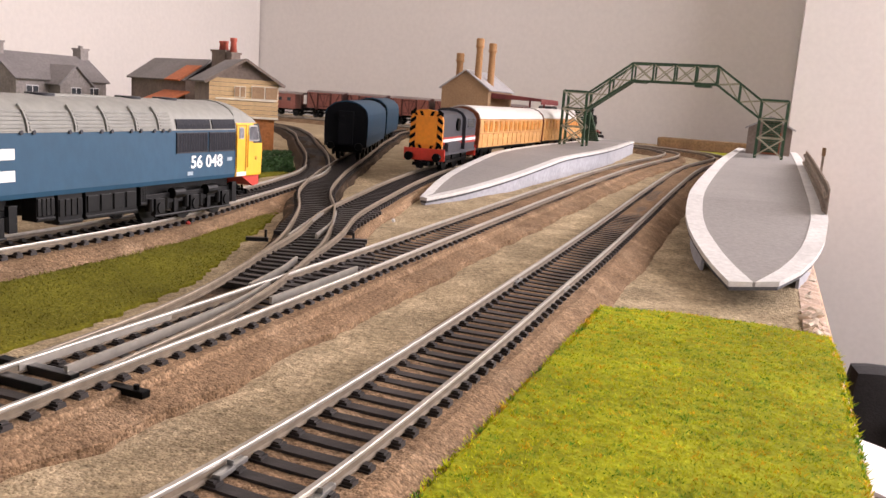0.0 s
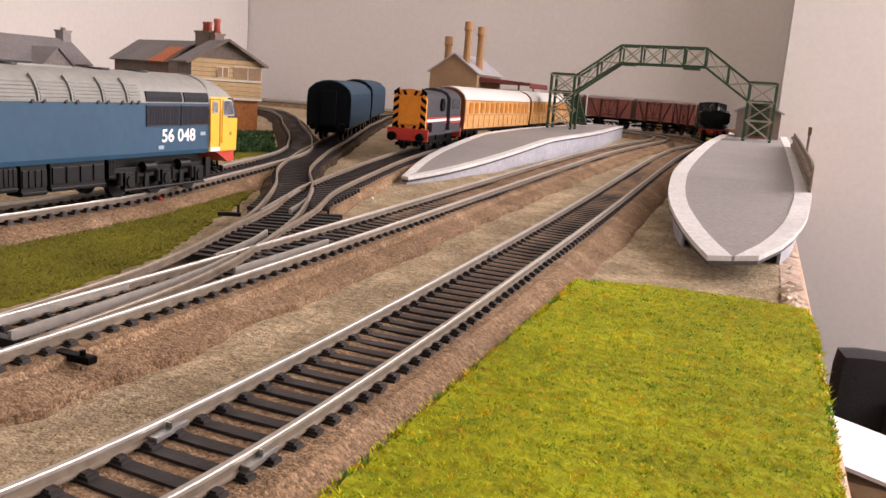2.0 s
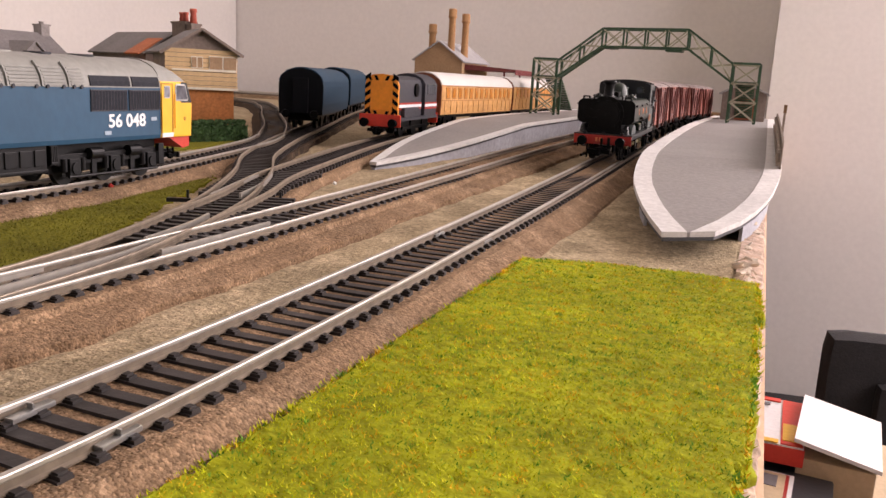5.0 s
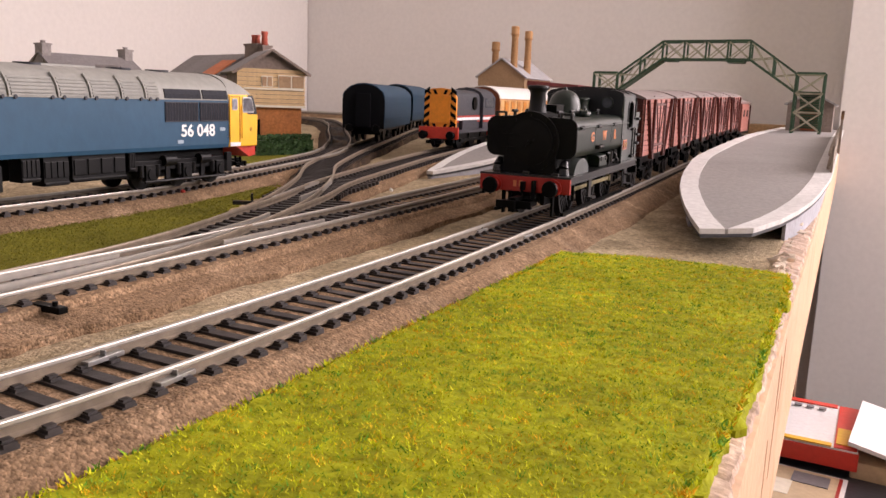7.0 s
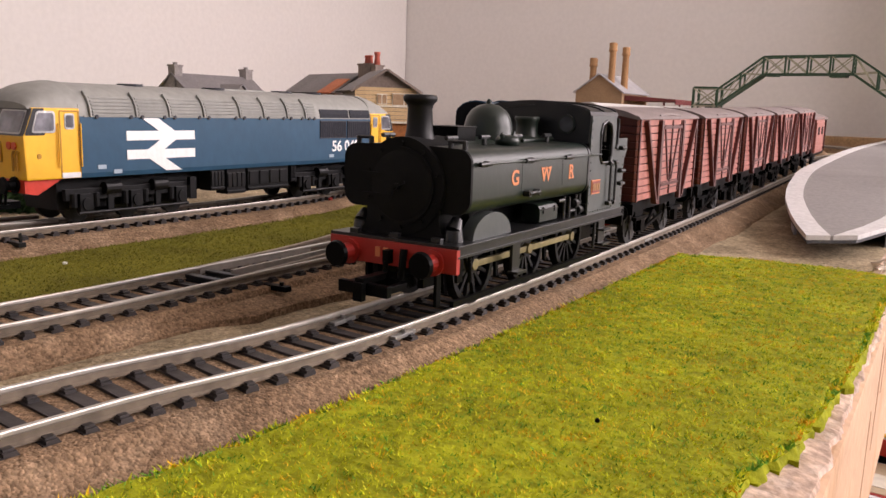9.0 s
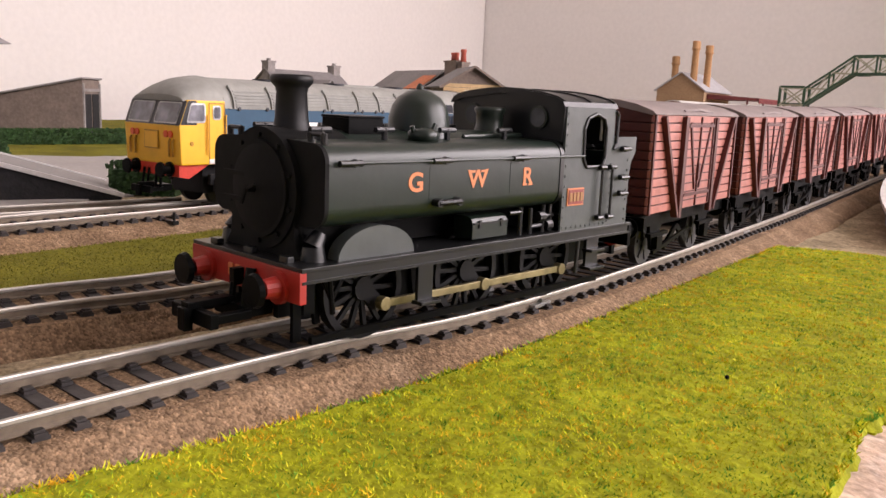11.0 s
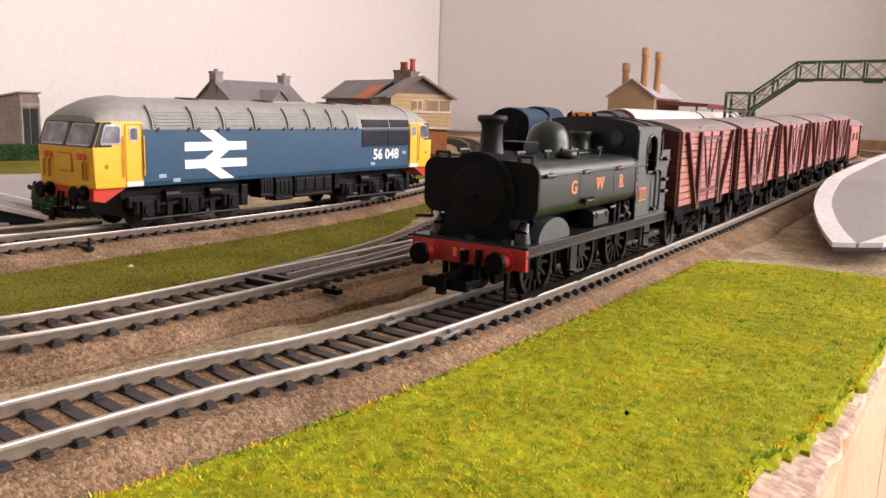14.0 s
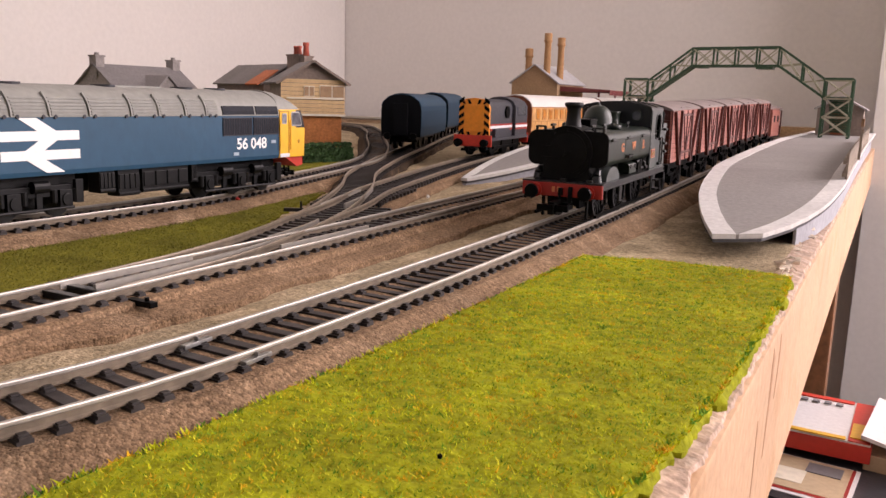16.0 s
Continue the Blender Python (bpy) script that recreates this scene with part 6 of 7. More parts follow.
def shunter():
    d = dist_at(ROWS["bay"], .718)
    t = thing("shunting_locomotive", "small grey diesel shunter with yellow and black striped nose", "locomotive", on_line(ROWS["bay"], d + .050, True))
    t.scale = (.9, .9, .9)
    bm = bmesh.new()
    box(bm, 0, 0, 14.6, 33, 108, 2.6)
    part("footplate", bm, M_SHGREY, t)
    for s in (-1, 1):
        bm = bmesh.new()
        box(bm, 0, s * 54.6, 13.2, 33.5, 1.6, 9.5)
        part("buffer_beam", bm, M_DIESELRED, t, "orange red buffer beam", bevel=.3)
        for x in (-11.5, 11.5):
            buffer(t, x, s * 55.4, 11.5, s, 6, 3.6, M_BLACK)
        coupling(t, s * 52, s, 6.5)
        bm = bmesh.new()
        box(bm, s * 9, 0, 9, 2, 96, 8)
        for y in (34, 0, -34):
            rod(bm, (s * 7.5, y, 8.6), (s * 11, y, 8.6), 8.6, 24)
        box(bm, s * 11.8, 0, 7, 1.4, 70, 2.2)
        part("wheels_and_frame", bm, M_BLACK, t)
    bm = bmesh.new()
    prism(bm, [(-13, 16), (13, 16), (13, 41), (11.4, 45), (7.5, 47.2), (0, 48), (-7.5, 47.2), (-11.4, 45), (-13, 41)], "y", -14, 50)
    part("bonnet", bm, M_SHGREY, t, "dark grey bonnet", smooth=True)
    bm = bmesh.new()
    prism(bm, [(-13.4, 16.2), (13.4, 16.2), (13.4, 41), (11.7, 45.4), (7.6, 47.8), (0, 48.6), (-7.6, 47.8), (-11.7, 45.4), (-13.4, 41)], "y", 50, 53)
    nose = part("nose", bm, M_ORANGE, t, "orange yellow radiator nose")
    bm = bmesh.new()
    for s in (-1, 1):
        for k in range(5):
            z = 17.5 + k * 6.4
            prism(bm, [(s * 13.5, z), (s * 13.5, z + 3.2), (s * 9.0, z + 6.4), (s * 9.0, z + 3.2)], "y", 52.8, 53.3)
        for k in range(2):
            x = 2.4 + k * 5
            prism(bm, [(s * x, 43.6), (s * (x + 2.4), 43.6), (s * (x + 4.0), 47.2 - k * 1.4), (s * (x + 1.6), 47.2 - k * 1.4)], "y", 52.8, 53.3)
            prism(bm, [(s * x, 16.6), (s * (x + 2.4), 16.6), (s * (x + 4.0), 20.4), (s * (x + 1.6), 20.4)], "y", 52.8, 53.3)
    part("warning_stripe", bm, M_BLACK, nose, "black diagonal warning stripes")
    bm = bmesh.new()
    box(bm, 0, 53.4, 32, 17, .7, 22)
    part("radiator_panel", bm, M_ORANGE, nose, bevel=.2)
    bm = bmesh.new()
    prism(bm, [(-16, 16), (16, 16), (16, 42), (13, 46.6), (7, 49.6), (0, 50.6), (-7, 49.6), (-13, 46.6), (-16, 42)], "y", -52, -14)
    part("cab", bm, M_SHGREY, t, "dark grey cab", smooth=True)
    for s in (-1, 1):
        bm = bmesh.new()
        box(bm, s * 16.1, -33, 38, .6, 26, 8)
        part("cab_window", bm, M_DKGLASS, t)
        for z, m, nm in ((24.5, M_BOXWHITE, "white_band"), (22.2, M_RED, "red_band"), (26.4, M_RED, "red_band")):
            bm = bmesh.new()
            box(bm, s * 13.2, 18, z, .7, 62, 2.2 if m is M_BOXWHITE else 1.4)
            box(bm, s * 16.2, -33, z, .7, 37.6, 2.2 if m is M_BOXWHITE else 1.4)
            part(nm, bm, m, t)
        bm = bmesh.new()
        box(bm, s * 15, 24, 19.6, 3, 40, 7)
        part("battery_box", bm, M_SHGREY, t, "dark lower bodyside boxes")
        bm = bmesh.new()
        rod(bm, (s * 12.8, 4, 37), (s * 14.6, 4, 37), 5.4, 20)
        part("side_intake", bm, M_BLACK, t, "round black side intake")


shunter()


def coach(name, label, m, length, wall_m, end_m, roof_m, windows, group):
    t = thing(name, label, "coach", m, group)
    t.scale = (.93, 1.0, .92)
    h = length / 2
    bm = bmesh.new()
    prism(bm, [(-16.5, 12), (16.5, 12), (17.6, 20), (17.6, 34), (17.0, 38.5), (-17.0, 38.5), (-17.6, 34), (-17.6, 20)], "y", -h, h)
    part("body", bm, wall_m, t)
    bm = bmesh.new()
    prism(bm, [(-17.6, 38), (-16, 42), (-11, 46.4), (-5, 48.6), (0, 49.2), (5, 48.6), (11, 46.4), (16, 42), (17.6, 38)], "y", -h - .6, h + .6)
    part("roof", bm, roof_m, t, smooth=True)
    for s in (-1, 1):
        bm = bmesh.new()
        prism(bm, [(-17, 12), (17, 12), (17.4, 36), (15, 42.6), (8, 47), (0, 48.2), (-8, 47), (-15, 42.6), (-17.4, 36)], "y", s * h, s * (h + .9))
        e = part("end_wall", bm, end_m, t)
        bm = bmesh.new()
        box(bm, 0, s * (h + 2), 27, 12, 3, 27)
        part("gangway", bm, end_m, e, bevel=.5)
        for x in (-11.2, 11.2):
            buffer(t, x, s * h, 12.6, s, 5.5, 3.2, M_BLACK)
        bm = bmesh.new()
        box(bm, 0, s * (h - 32), 9, 24, 40, 5)
        for y in (-12, 12):
            for q in (-1, 1):
                rod(bm, (q * 7, s * (h - 32) + y, 6.6), (q * 9.6, s * (h - 32) + y, 6.6), 6.6, 20)
                box(bm, q * 12.4, s * (h - 32) + y, 7, 2, 7, 6)
        part("bogie", bm, M_BLACK, t)
        if windows:
            n = int((length - 20) / 14)
            for k in range(n):
                y = -h + 14 + k * (length - 28) / (n - 1)
                bm = bmesh.new()
                box(bm, s * 17.7, y, 31, .5, 9.2, 10)
                f = part("window", bm, M_TEAKEDGE, t)
                bm = bmesh.new()
                box(bm, s * 17.9, y, 31, .4, 7.6, 8.4)
                part("pane", bm, M_AMBER, f, "amber tinted pane")
            bm = bmesh.new()
            for z in (24.6, 37.6):
                box(bm, s * 17.75, 0, z, .4, length - 2, .7)
            for k in range(n + 1):
                y = -h + 7 + k * (length - 14) / n
                box(bm, s * 17.75, y, 18.6, .3, .6, 11)
            tagged(part("beading", bm, M_TEAKEDGE, t), kind="stuff")
        bm = bmesh.new()
        box(bm, s * 12, 0, 10.5, 1.4, length - 6, 3)
        part("truss", bm, M_BLACK, t)


_d = dist_at(ROWS["bay"], .705)
coach("teak_coach", "varnished teak panelled coach with a white roof", on_line(ROWS["bay"], _d + .115 + .005 + .105), 208, M_TEAK, M_TEAKDK, M_COACHROOF, 1, "teak coaches in the platform")
coach("teak_coach", "varnished teak panelled coach with a white roof", on_line(ROWS["bay"], _d + .115 + .005 + .320), 208, M_TEAK, M_TEAKDK, M_COACHROOF, 1, "teak coaches in the platform")
coach("parcels_van", "dark blue bogie parcels van with black ends", pose(-.347, .800, rise(.80) + .0085, 0, 0, 21), 153, M_COACHBLUE, M_COACHEND, M_COACHBLUE, 0, "blue vans in the siding")
coach("parcels_van", "dark blue bogie parcels van with black ends", pose(-.4075, .9575, rise(.9575) + .0085, 0, 0, 21), 153, M_COACHBLUE, M_COACHEND, M_COACHBLUE, 0, "blue vans in the siding")


# ---- buildings ----
def gabled(t, w, l, eave, ridge, wall_m, roof_m, over=3.0, name="roof_slope"):
    """Gabled shell with its ridge along y; width w in x, length l in y."""
    bm = bmesh.new()
    prism(bm, [(-w / 2, -4), (w / 2, -4), (w / 2, eave), (0, ridge), (-w / 2, eave)], "y", -l / 2, l / 2)
    wl = part("wall", bm, wall_m, t)
    k = (ridge - eave) / (w / 2)
    for s in (-1, 1):
        bm = bmesh.new()
        e, z = s * (w / 2 + over), eave - k * over
        slope(bm, (e, -l / 2 - over, z), (e, l / 2 + over, z), (0, l / 2 + over, ridge), (0, -l / 2 - over, ridge))
        r = part(name, bm, roof_m, t)
        bm = bmesh.new()
        n = 6
        for q in range(1, n):
            u = q / n
            box(bm, e * (1 - u), 0, z + (ridge - z) * u + 1.7, .5, l + 2 * over - 1, .4)
        part("slate_course", bm, roof_m, r)
    return wl


def stack(t, x, y, z0, z1, w, d, mat_, pots, pot_m, pot_h=8, pot_r=2.2):
    bm = bmesh.new()
    box(bm, x, y, (z0 + z1) / 2, w, d, z1 - z0)
    box(bm, x, y, z1, w + 2, d + 2, 2)
    c = part("chimney", bm, mat_, t)
    for k in range(pots):
        bm = bmesh.new()
        lathe(bm, [(pot_r, 0), (pot_r * .8, pot_h * .7), (pot_r, pot_h * .8), (pot_r, pot_h)], (x + (k - (pots - 1) / 2) * pot_r * 2.6, y, z1 + 1), 12)
        part("chimney_pot", bm, pot_m, c)


def window(t, x, y, z, w, h, facing, glass=M_DKGLASS, frame_m=M_BOXWHITE):
    """A framed window proud of a wall. facing: 'y-' or 'x+'."""
    bm = bmesh.new()
    if facing == "y-":
        box(bm, x, y - .4, z, w, .8, h)
    else:
        box(bm, x + .4, y, z, .8, w, h)
    f = part("window", bm, frame_m, t)
    n = 2
    for k in range(n):
        o = (k - .5) * w / 2
        bm = bmesh.new()
        if facing == "y-":
            box(bm, x + o, y - .9, z, w / 2 - 1.2, .5, h - 1.6)
        else:
            box(bm, x + .9, y + o, z, .5, w / 2 - 1.2, h - 1.6)
        part("pane", bm, glass, f)


def station():
    y = 1.255
    t = thing("station_building", "tan brick station house with pale roof and maroon canopy", "station building", pose(-.426, y + .06, rise(y), 0, 0, 2))
    gabled(t, 68, 120, 73, 97, M_TANBRICK, M_SLATEPALE)
    bm = bmesh.new()
    prism(bm, [(35, 69), (106, 65), (106, 62), (35, 62)], "y", -50, 56)
    c = part("canopy", bm, M_MAROON, t, "maroon platform canopy")
    bm = bmesh.new()
    for k in range(16):
        box(bm, 106, -48 + k * 6.8, 60.5, 1, 5.4, 5)
    part("valance", bm, M_MAROON, c)
    for yy in (-40, 45):
        bm = bmesh.new()
        rod(bm, (88, yy, 2), (88, yy, 64), 1.4, 10)
        part("canopy_post", bm, M_MAROON, c)
    for x, yy, top in ((-12, -54, 120), (14, -50, 141), (24, -22, 137)):
        bm = bmesh.new()
        lathe(bm, [(5.6, 70), (5.6, 78), (5.0, 80), (4.5, top - 14), (5.2, top - 12), (6.4, top - 10.5), (5.4, top - 9), (5.6, top - 1), (4.4, top)], (x, yy, 0), 14)
        part("tall_chimney", bm, M_OCHRE, t, "tall slender ochre chimney")


station()


def signal_box():
    t = thing("signal_box", "cream boarded signal box on an orange brick base", "signal box", pose(-.489, .824, rise(.82), 0, 0, 48))
    w, l = 60, 74
    bm = bmesh.new()
    box(bm, 0, 0, 13, w - 4, l - 4, 34)
    b = part("brick_base", bm, M_BRICK, t, "orange brick lower storey")
    bm = bmesh.new()
    box(bm, -16, -l / 2 + 1.6, 12, 12, 1.4, 14)
    part("doorway", bm, M_BLACK, b)
    bm = bmesh.new()
    prism(bm, [(-w / 2, 30), (w / 2, 30), (w / 2, 62), (0, 80), (-w / 2, 62)], "y", -l / 2, l / 2)
    up = part("upper_wall", bm, M_BROWNWALL, t, "cream weatherboarded upper storey")
    bp = bmesh.new()
    box(bp, 0, 0, 0, w + .8, 1.0, 3.3)
    pm = mesh_of("board", bp, M_CREAM)
    for k in range(9):
        o = new("board", pm)
        o.parent = up
        o.matrix_local = pose(0, (-l / 2 - .3) * MM, (32 + k * 3.8) * MM, 14, 0, 0)
    bs = bmesh.new()
    box(bs, 0, 0, 0, 1.0, l, 3.4)
    sm = mesh_of("board", bs, M_CREAM)
    for k in range(8):
        o = new("board", sm)
        o.parent = up
        o.matrix_local = pose((w / 2 + .3) * MM, 0, (32 + k * 3.8) * MM, 0, 14, 0)
    bm = bmesh.new()
    box(bm, 2, -l / 2 - 1.2, 46.5, w * .9, 1.2, 1.4)
    box(bm, 0, -l / 2 - .8, 31, w + 2, 1.2, 2)
    part("sill", bm, M_CREAMP, up)
    window(up, 18, -l / 2 - .8, 53, 24, 12, "y-", M_TANBRICK, M_CREAMP)
    window(up, -4, -l / 2 - .8, 53, 10, 10, "y-", M_TANBRICK, M_CREAMP)
    window(up, w / 2 + .8, -18, 50, 26, 13, "x+", M_TANBRICK, M_CREAMP)
    window(up, w / 2 + .8, 14, 50, 26, 13, "x+", M_TANBRICK, M_CREAMP)
    for s in (-1, 1):
        bm = bmesh.new()
        slope(bm, (s * (w / 2 + 5), -l / 2 - 5, 59.4), (s * (w / 2 + 5), l / 2 + 5, 59.4), (0, l / 2 + 5, 80.4), (0, -l / 2 - 5, 80.4))
        part("roof_slope", bm, M_SLATE, t)
        bm = bmesh.new()
        beam(bm, (s * (w / 2 + 5), -l / 2 - 5.6, 59.5), (0, -l / 2 - 5.6, 81), 1.0, 2.2)
        part("barge_board", bm, M_BROWNWALL, t)


signal_box()


def terrace():
    t = thing("terraced_building", "long grey rendered building with slate and orange tiled roofs", "building", pose(-.604, .914, rise(.91), 0, 0, -22))
    bm = bmesh.new()
    box(bm, -30, 0, 28, 120, 60, 60)
    part("wall", bm, M_BROWNWALL, t)
    for s in (-1, 1):
        bm = bmesh.new()
        slope(bm, (-93, s * 34, 57), (33, s * 34, 57), (33, 0, 80), (-93, 0, 80))
        part("roof_slope", bm, M_SLATE, t)
    bm = bmesh.new()
    slope(bm, (2, -38, 57), (32, -38, 57), (32, -12, 73), (2, -12, 73))
    part("tiled_lean_to", bm, M_TILE, t, "orange clay tiled patch of roof")
    bm = bmesh.new()
    box(bm, 12, -40, 18, 46, 22, 40)
    part("outshot", bm, M_BROWNWALL, t)
    bm = bmesh.new()
    slope(bm, (-14, -53, 36), (38, -53, 36), (38, -29, 46), (-14, -29, 46))
    part("outshot_roof", bm, M_TILE, t, "orange clay tiled lean-to roof")
    stack(t, 56, -2, 40, 90, 26, 12, M_BROWNWALL, 2, M_POT, 9, 2.8)
    stack(t, 74, -2, 40, 88, 10, 10, M_BROWNWALL, 1, M_POT, 14, 3.4)


terrace()


def cottage():
    t = thing("stone_cottage", "grey stone model house with slate roof and end chimneys", "house", pose(-.80, .888, rise(.888), 0, 0, -4))
    gabled(t, 74, 118, 50, 76, M_STONE, M_SLATE)
    stack(t, 0, -55, 60, 86, 13, 11, M_STONE, 1, M_STONE, 3, 3)
    stack(t, 0, 55, 60, 86, 13, 11, M_STONE, 1, M_STONE, 3, 3)
    bm = bmesh.new()
    prism(bm, [(-20, -4), (20, -4), (20, 46), (0, 64), (-20, 46)], "x", 30, 56)
    part("porch_gable", bm, M_STONE, t)
    for s in (-1, 1):
        bm = bmesh.new()
        slope(bm, (6, s * 23, 43.5), (59, s * 23, 43.5), (59, 0, 65), (6, 0, 65))
        part("porch_roof", bm, M_SLATE, t)
    for yy, z in ((-40, 36), (40, 36)):
        window(t, 37.2, yy, z, 15, 13, "x+")
    window(t, 56.2, 0, 36, 13, 13, "x+")


cottage()


def shed():
    t = thing("goods_shed", "grey brown card lean-to shed with two dark doors", "shed", pose(-.80, .565, rise(.56), 0, 0, 40))
    bm = bmesh.new()
    prism(bm, [(-60, -4), (22, -4), (22, 58), (-60, 40)], "y", -22, 26)
    part("wall", bm, M_BROWNWALL, t)
    bm = bmesh.new()
    slope(bm, (-63, -25, 40), (-63, 29, 40), (24, 29, 59), (24, -25, 59))
    part("roof", bm, M_SLATE, t)
    for y in (-9, 12):
        bm = bmesh.new()
        box(bm, 22.4, y, 22, 1.0, 17, 44)
        part("door", bm, M_FABRIC, t, "dark doorway")
    bm = bmesh.new()
    box(bm, 22.6, -20, 26, 1.4, 3, 58)
    box(bm, 22.6, 24, 26, 1.4, 3, 58)
    box(bm, 22.6, 2, 48, 1.4, 44, 3)
    part("door_frame", bm, M_STONE, t)


shed()


def hedge(points, w, h, label, seed):
    """Clipped hedge: a core with many small leaf clumps on it."""
    t = thing("hedge", label, "hedge", group="clipped hedges")
    rnd = random.Random(seed)
    bm = bmesh.new()
    for (x1, y1), (x2, y2) in zip(points, points[1:]):
        z = rise((y1 + y2) / 2) * 1000
        beam(bm, (x1 * 1000, y1 * 1000, z + h * .42), (x2 * 1000, y2 * 1000, z + h * .42), w * .8, h * .84)
    part("core", bm, M_HEDGE, t)
    verts, faces = [], []
    for (x1, y1), (x2, y2) in zip(points, points[1:]):
        n = int(math.hypot(x2 - x1, y2 - y1) * 1000 * (w + 2 * h) / 2.2)
        dx, dy = (x2 - x1), (y2 - y1)
        q = math.hypot(dx, dy)
        for k in range(n):
            u, v = rnd.random(), rnd.uniform(-1, 1)
            side = rnd.random()
            a, b = (v * w / 2, h) if side < .4 else ((w / 2 if v > 0 else -w / 2), rnd.uniform(0, h))
            a, b = a + rnd.uniform(-1.2, 1.2), b + rnd.uniform(-1.2, 1.4)
            x, y = x1 + dx * u - dy / q * a * MM, y1 + dy * u + dx / q * a * MM
            c = Vector((x, y, rise(y) + max(0.0005, b * MM)))
            d = Vector((rnd.gauss(0, 1), rnd.gauss(0, 1), rnd.gauss(0, 1))).normalized() * .0016
            e = d.orthogonal().normalized() * .0011
            i = len(verts)
            verts += [tuple(c - d), tuple(c + e), tuple(c + d), tuple(c - e)]
            faces.append((i, i + 1, i + 2, i + 3))
    me = bpy.data.meshes.new("foliage")
    me.from_pydata(verts, [], faces)
    me.materials.append(M_HEDGE)
    o = new("foliage", me)
    o.parent = t
    tagged(o, kind="stuff")


hedge([(-.392, .650), (-.368, .685), (-.357, .712)], 11, 14, "dark green clipped hedge below the signal box", 2)
hedge([(-.78, .36), (-.72, .45), (-.66, .60)], 14, 13, "dark green clipped hedge behind the yard", 4)
hedge([(-.60, .33), (-.585, .40)], 14, 11, "short dark green hedge beside the loading ramp", 6)
hedge([(-.372, .352), (-.345, .372)], 14, 15, "small dark green bush beside the track", 7)


def loading_ramp():
    t = thing("loading_ramp", "grey card loading ramp with white edges", "ramp", pose(-.402, .30, rise(.30), 0, 0, -24))
    bm = bmesh.new()
    prism(bm, [(-90, 0), (60, 0), (60, 2), (-10, 22), (-90, 22)], "x", -34, 34)
    part("wall", bm, M_FABRIC, t, "dark ramp side")
    bm = bmesh.new()
    slope(bm, (-32, 60, 2), (32, 60, 2), (32, -10, 22), (-32, -10, 22), .8)
    slope(bm, (-32, -10, 22), (32, -10, 22), (32, -90, 22), (-32, -90, 22), .8)
    part("surface", bm, M_CARD, t)
    for s in (-1, 1):
        bm = bmesh.new()
        beam(bm, (s * 34, 61, 2), (s * 34, -10, 22.6), 2.2, 2)
        beam(bm, (s * 34, -10, 22.6), (s * 34, -90, 22.6), 2.2, 2)
        part("kerb", bm, M_EDGE, t, "white edging")


loading_ramp()


def crossing_hut():
    t = thing("trackside_hut", "cream boarded trackside hut with green corner posts and slate roof", "hut", pose(-.227, .165, 0))
    bm = bmesh.new()
    box(bm, 0, 0, 4, 36, 96, 8)
    part("plinth", bm, M_TANBRICK, t, "stone coloured plinth")
    bm = bmesh.new()
    box(bm, 0, 0, 34, 31, 88, 54)
    part("core", bm, M_CREAMP, t)
    bp = bmesh.new()
    box(bp, 0, 0, 0, 1.2, 88, 2.7)
    me = mesh_of("board", bp, M_CREAMP)
    for s in (-1, 1):
        for k in range(9):
            o = new("board", me)
            o.parent = t
            o.matrix_local = pose(s * .0158, 0, (9.5 + k * 3) * MM, 0, s * 10, 0)
        for y in (-45, 45):
            bm = bmesh.new()
            box(bm, s * 15.6, y, 34, 3.6, 3.6, 54)
            part("corner_post", bm, M_DKGREEN, t, "dark green corner post")
        bm = bmesh.new()
        box(bm, s * 15.9, 0, 49, 1, 80, 20)
        f = part("window", bm, M_CREAMP, t)
        for k in range(4):
            bm = bmesh.new()
            box(bm, s * 16.5, -29 + k * 19.4, 49, .6, 17, 17)
            part("pane", bm, M_DKGLASS, f)
    bm = bmesh.new()
    box(bm, 0, 0, 62, 40, 104, 2)
    part("soffit", bm, M_CREAMP, t)
    # hipped roof with slate courses
    bm = bmesh.new()
    for k in range(7):
        u0, u1 = k / 7, (k + 1) / 7
        a, b, z = 25 * (1 - u0) + .6, 57 - 25 * u0, 63 + 20 * u0
        a2, b2, z2 = 25 * (1 - u1), 57 - 25 * u1, 63 + 20 * u1
        lo = [bm.verts.new(p) for p in ((-a, -b, z), (a, -b, z), (a, b, z), (-a, b, z))]
        hi = [bm.verts.new(p) for p in ((-a2, -b2, z2), (a2, -b2, z2), (a2, b2, z2), (-a2, b2, z2))]
        bm.faces.new(list(reversed(lo)))
        bm.faces.new(hi)
        for i in range(4):
            bm.faces.new((lo[i], lo[(i + 1) % 4], hi[(i + 1) % 4], hi[i]))
    part("roof", bm, M_SLATE, t, "dark grey slated hipped roof")


crossing_hut()


def far_bank():
    bm = bmesh.new()
    box(bm, -110, 1640, 18, 190, 40, 20)
    for v in bm.verts:
        v.co.x += random.uniform(-3, 3)
    o = part("earth_bank", bm, M_BROWN, None, bevel=4)
    tagged(o, "low brown earth bank behind the far curve", "bank")


far_bank()


# ---- odds and ends below and beside the board ----
def cardboard(name, label, m, sx, sy, sz, lid, side, prints):
    t = thing(name, label, "box", m)
    bm = bmesh.new()
    box(bm, 0, 0, sz / 2, sx, sy, sz)
    part("carton", bm, side, t, bevel=.8)
    bm = bmesh.new()
    box(bm, 0, 0, sz + .3, sx - 1, sy - 1, .8)
    part("lid_print", bm, lid, t)
    for i, (x, y, w, d, mm) in enumerate(prints):
        bm = bmesh.new()
        box(bm, x, y, sz + .9 + .2 * i, w, d, .6)
        part("printed_panel", bm, mm, t)
    return t


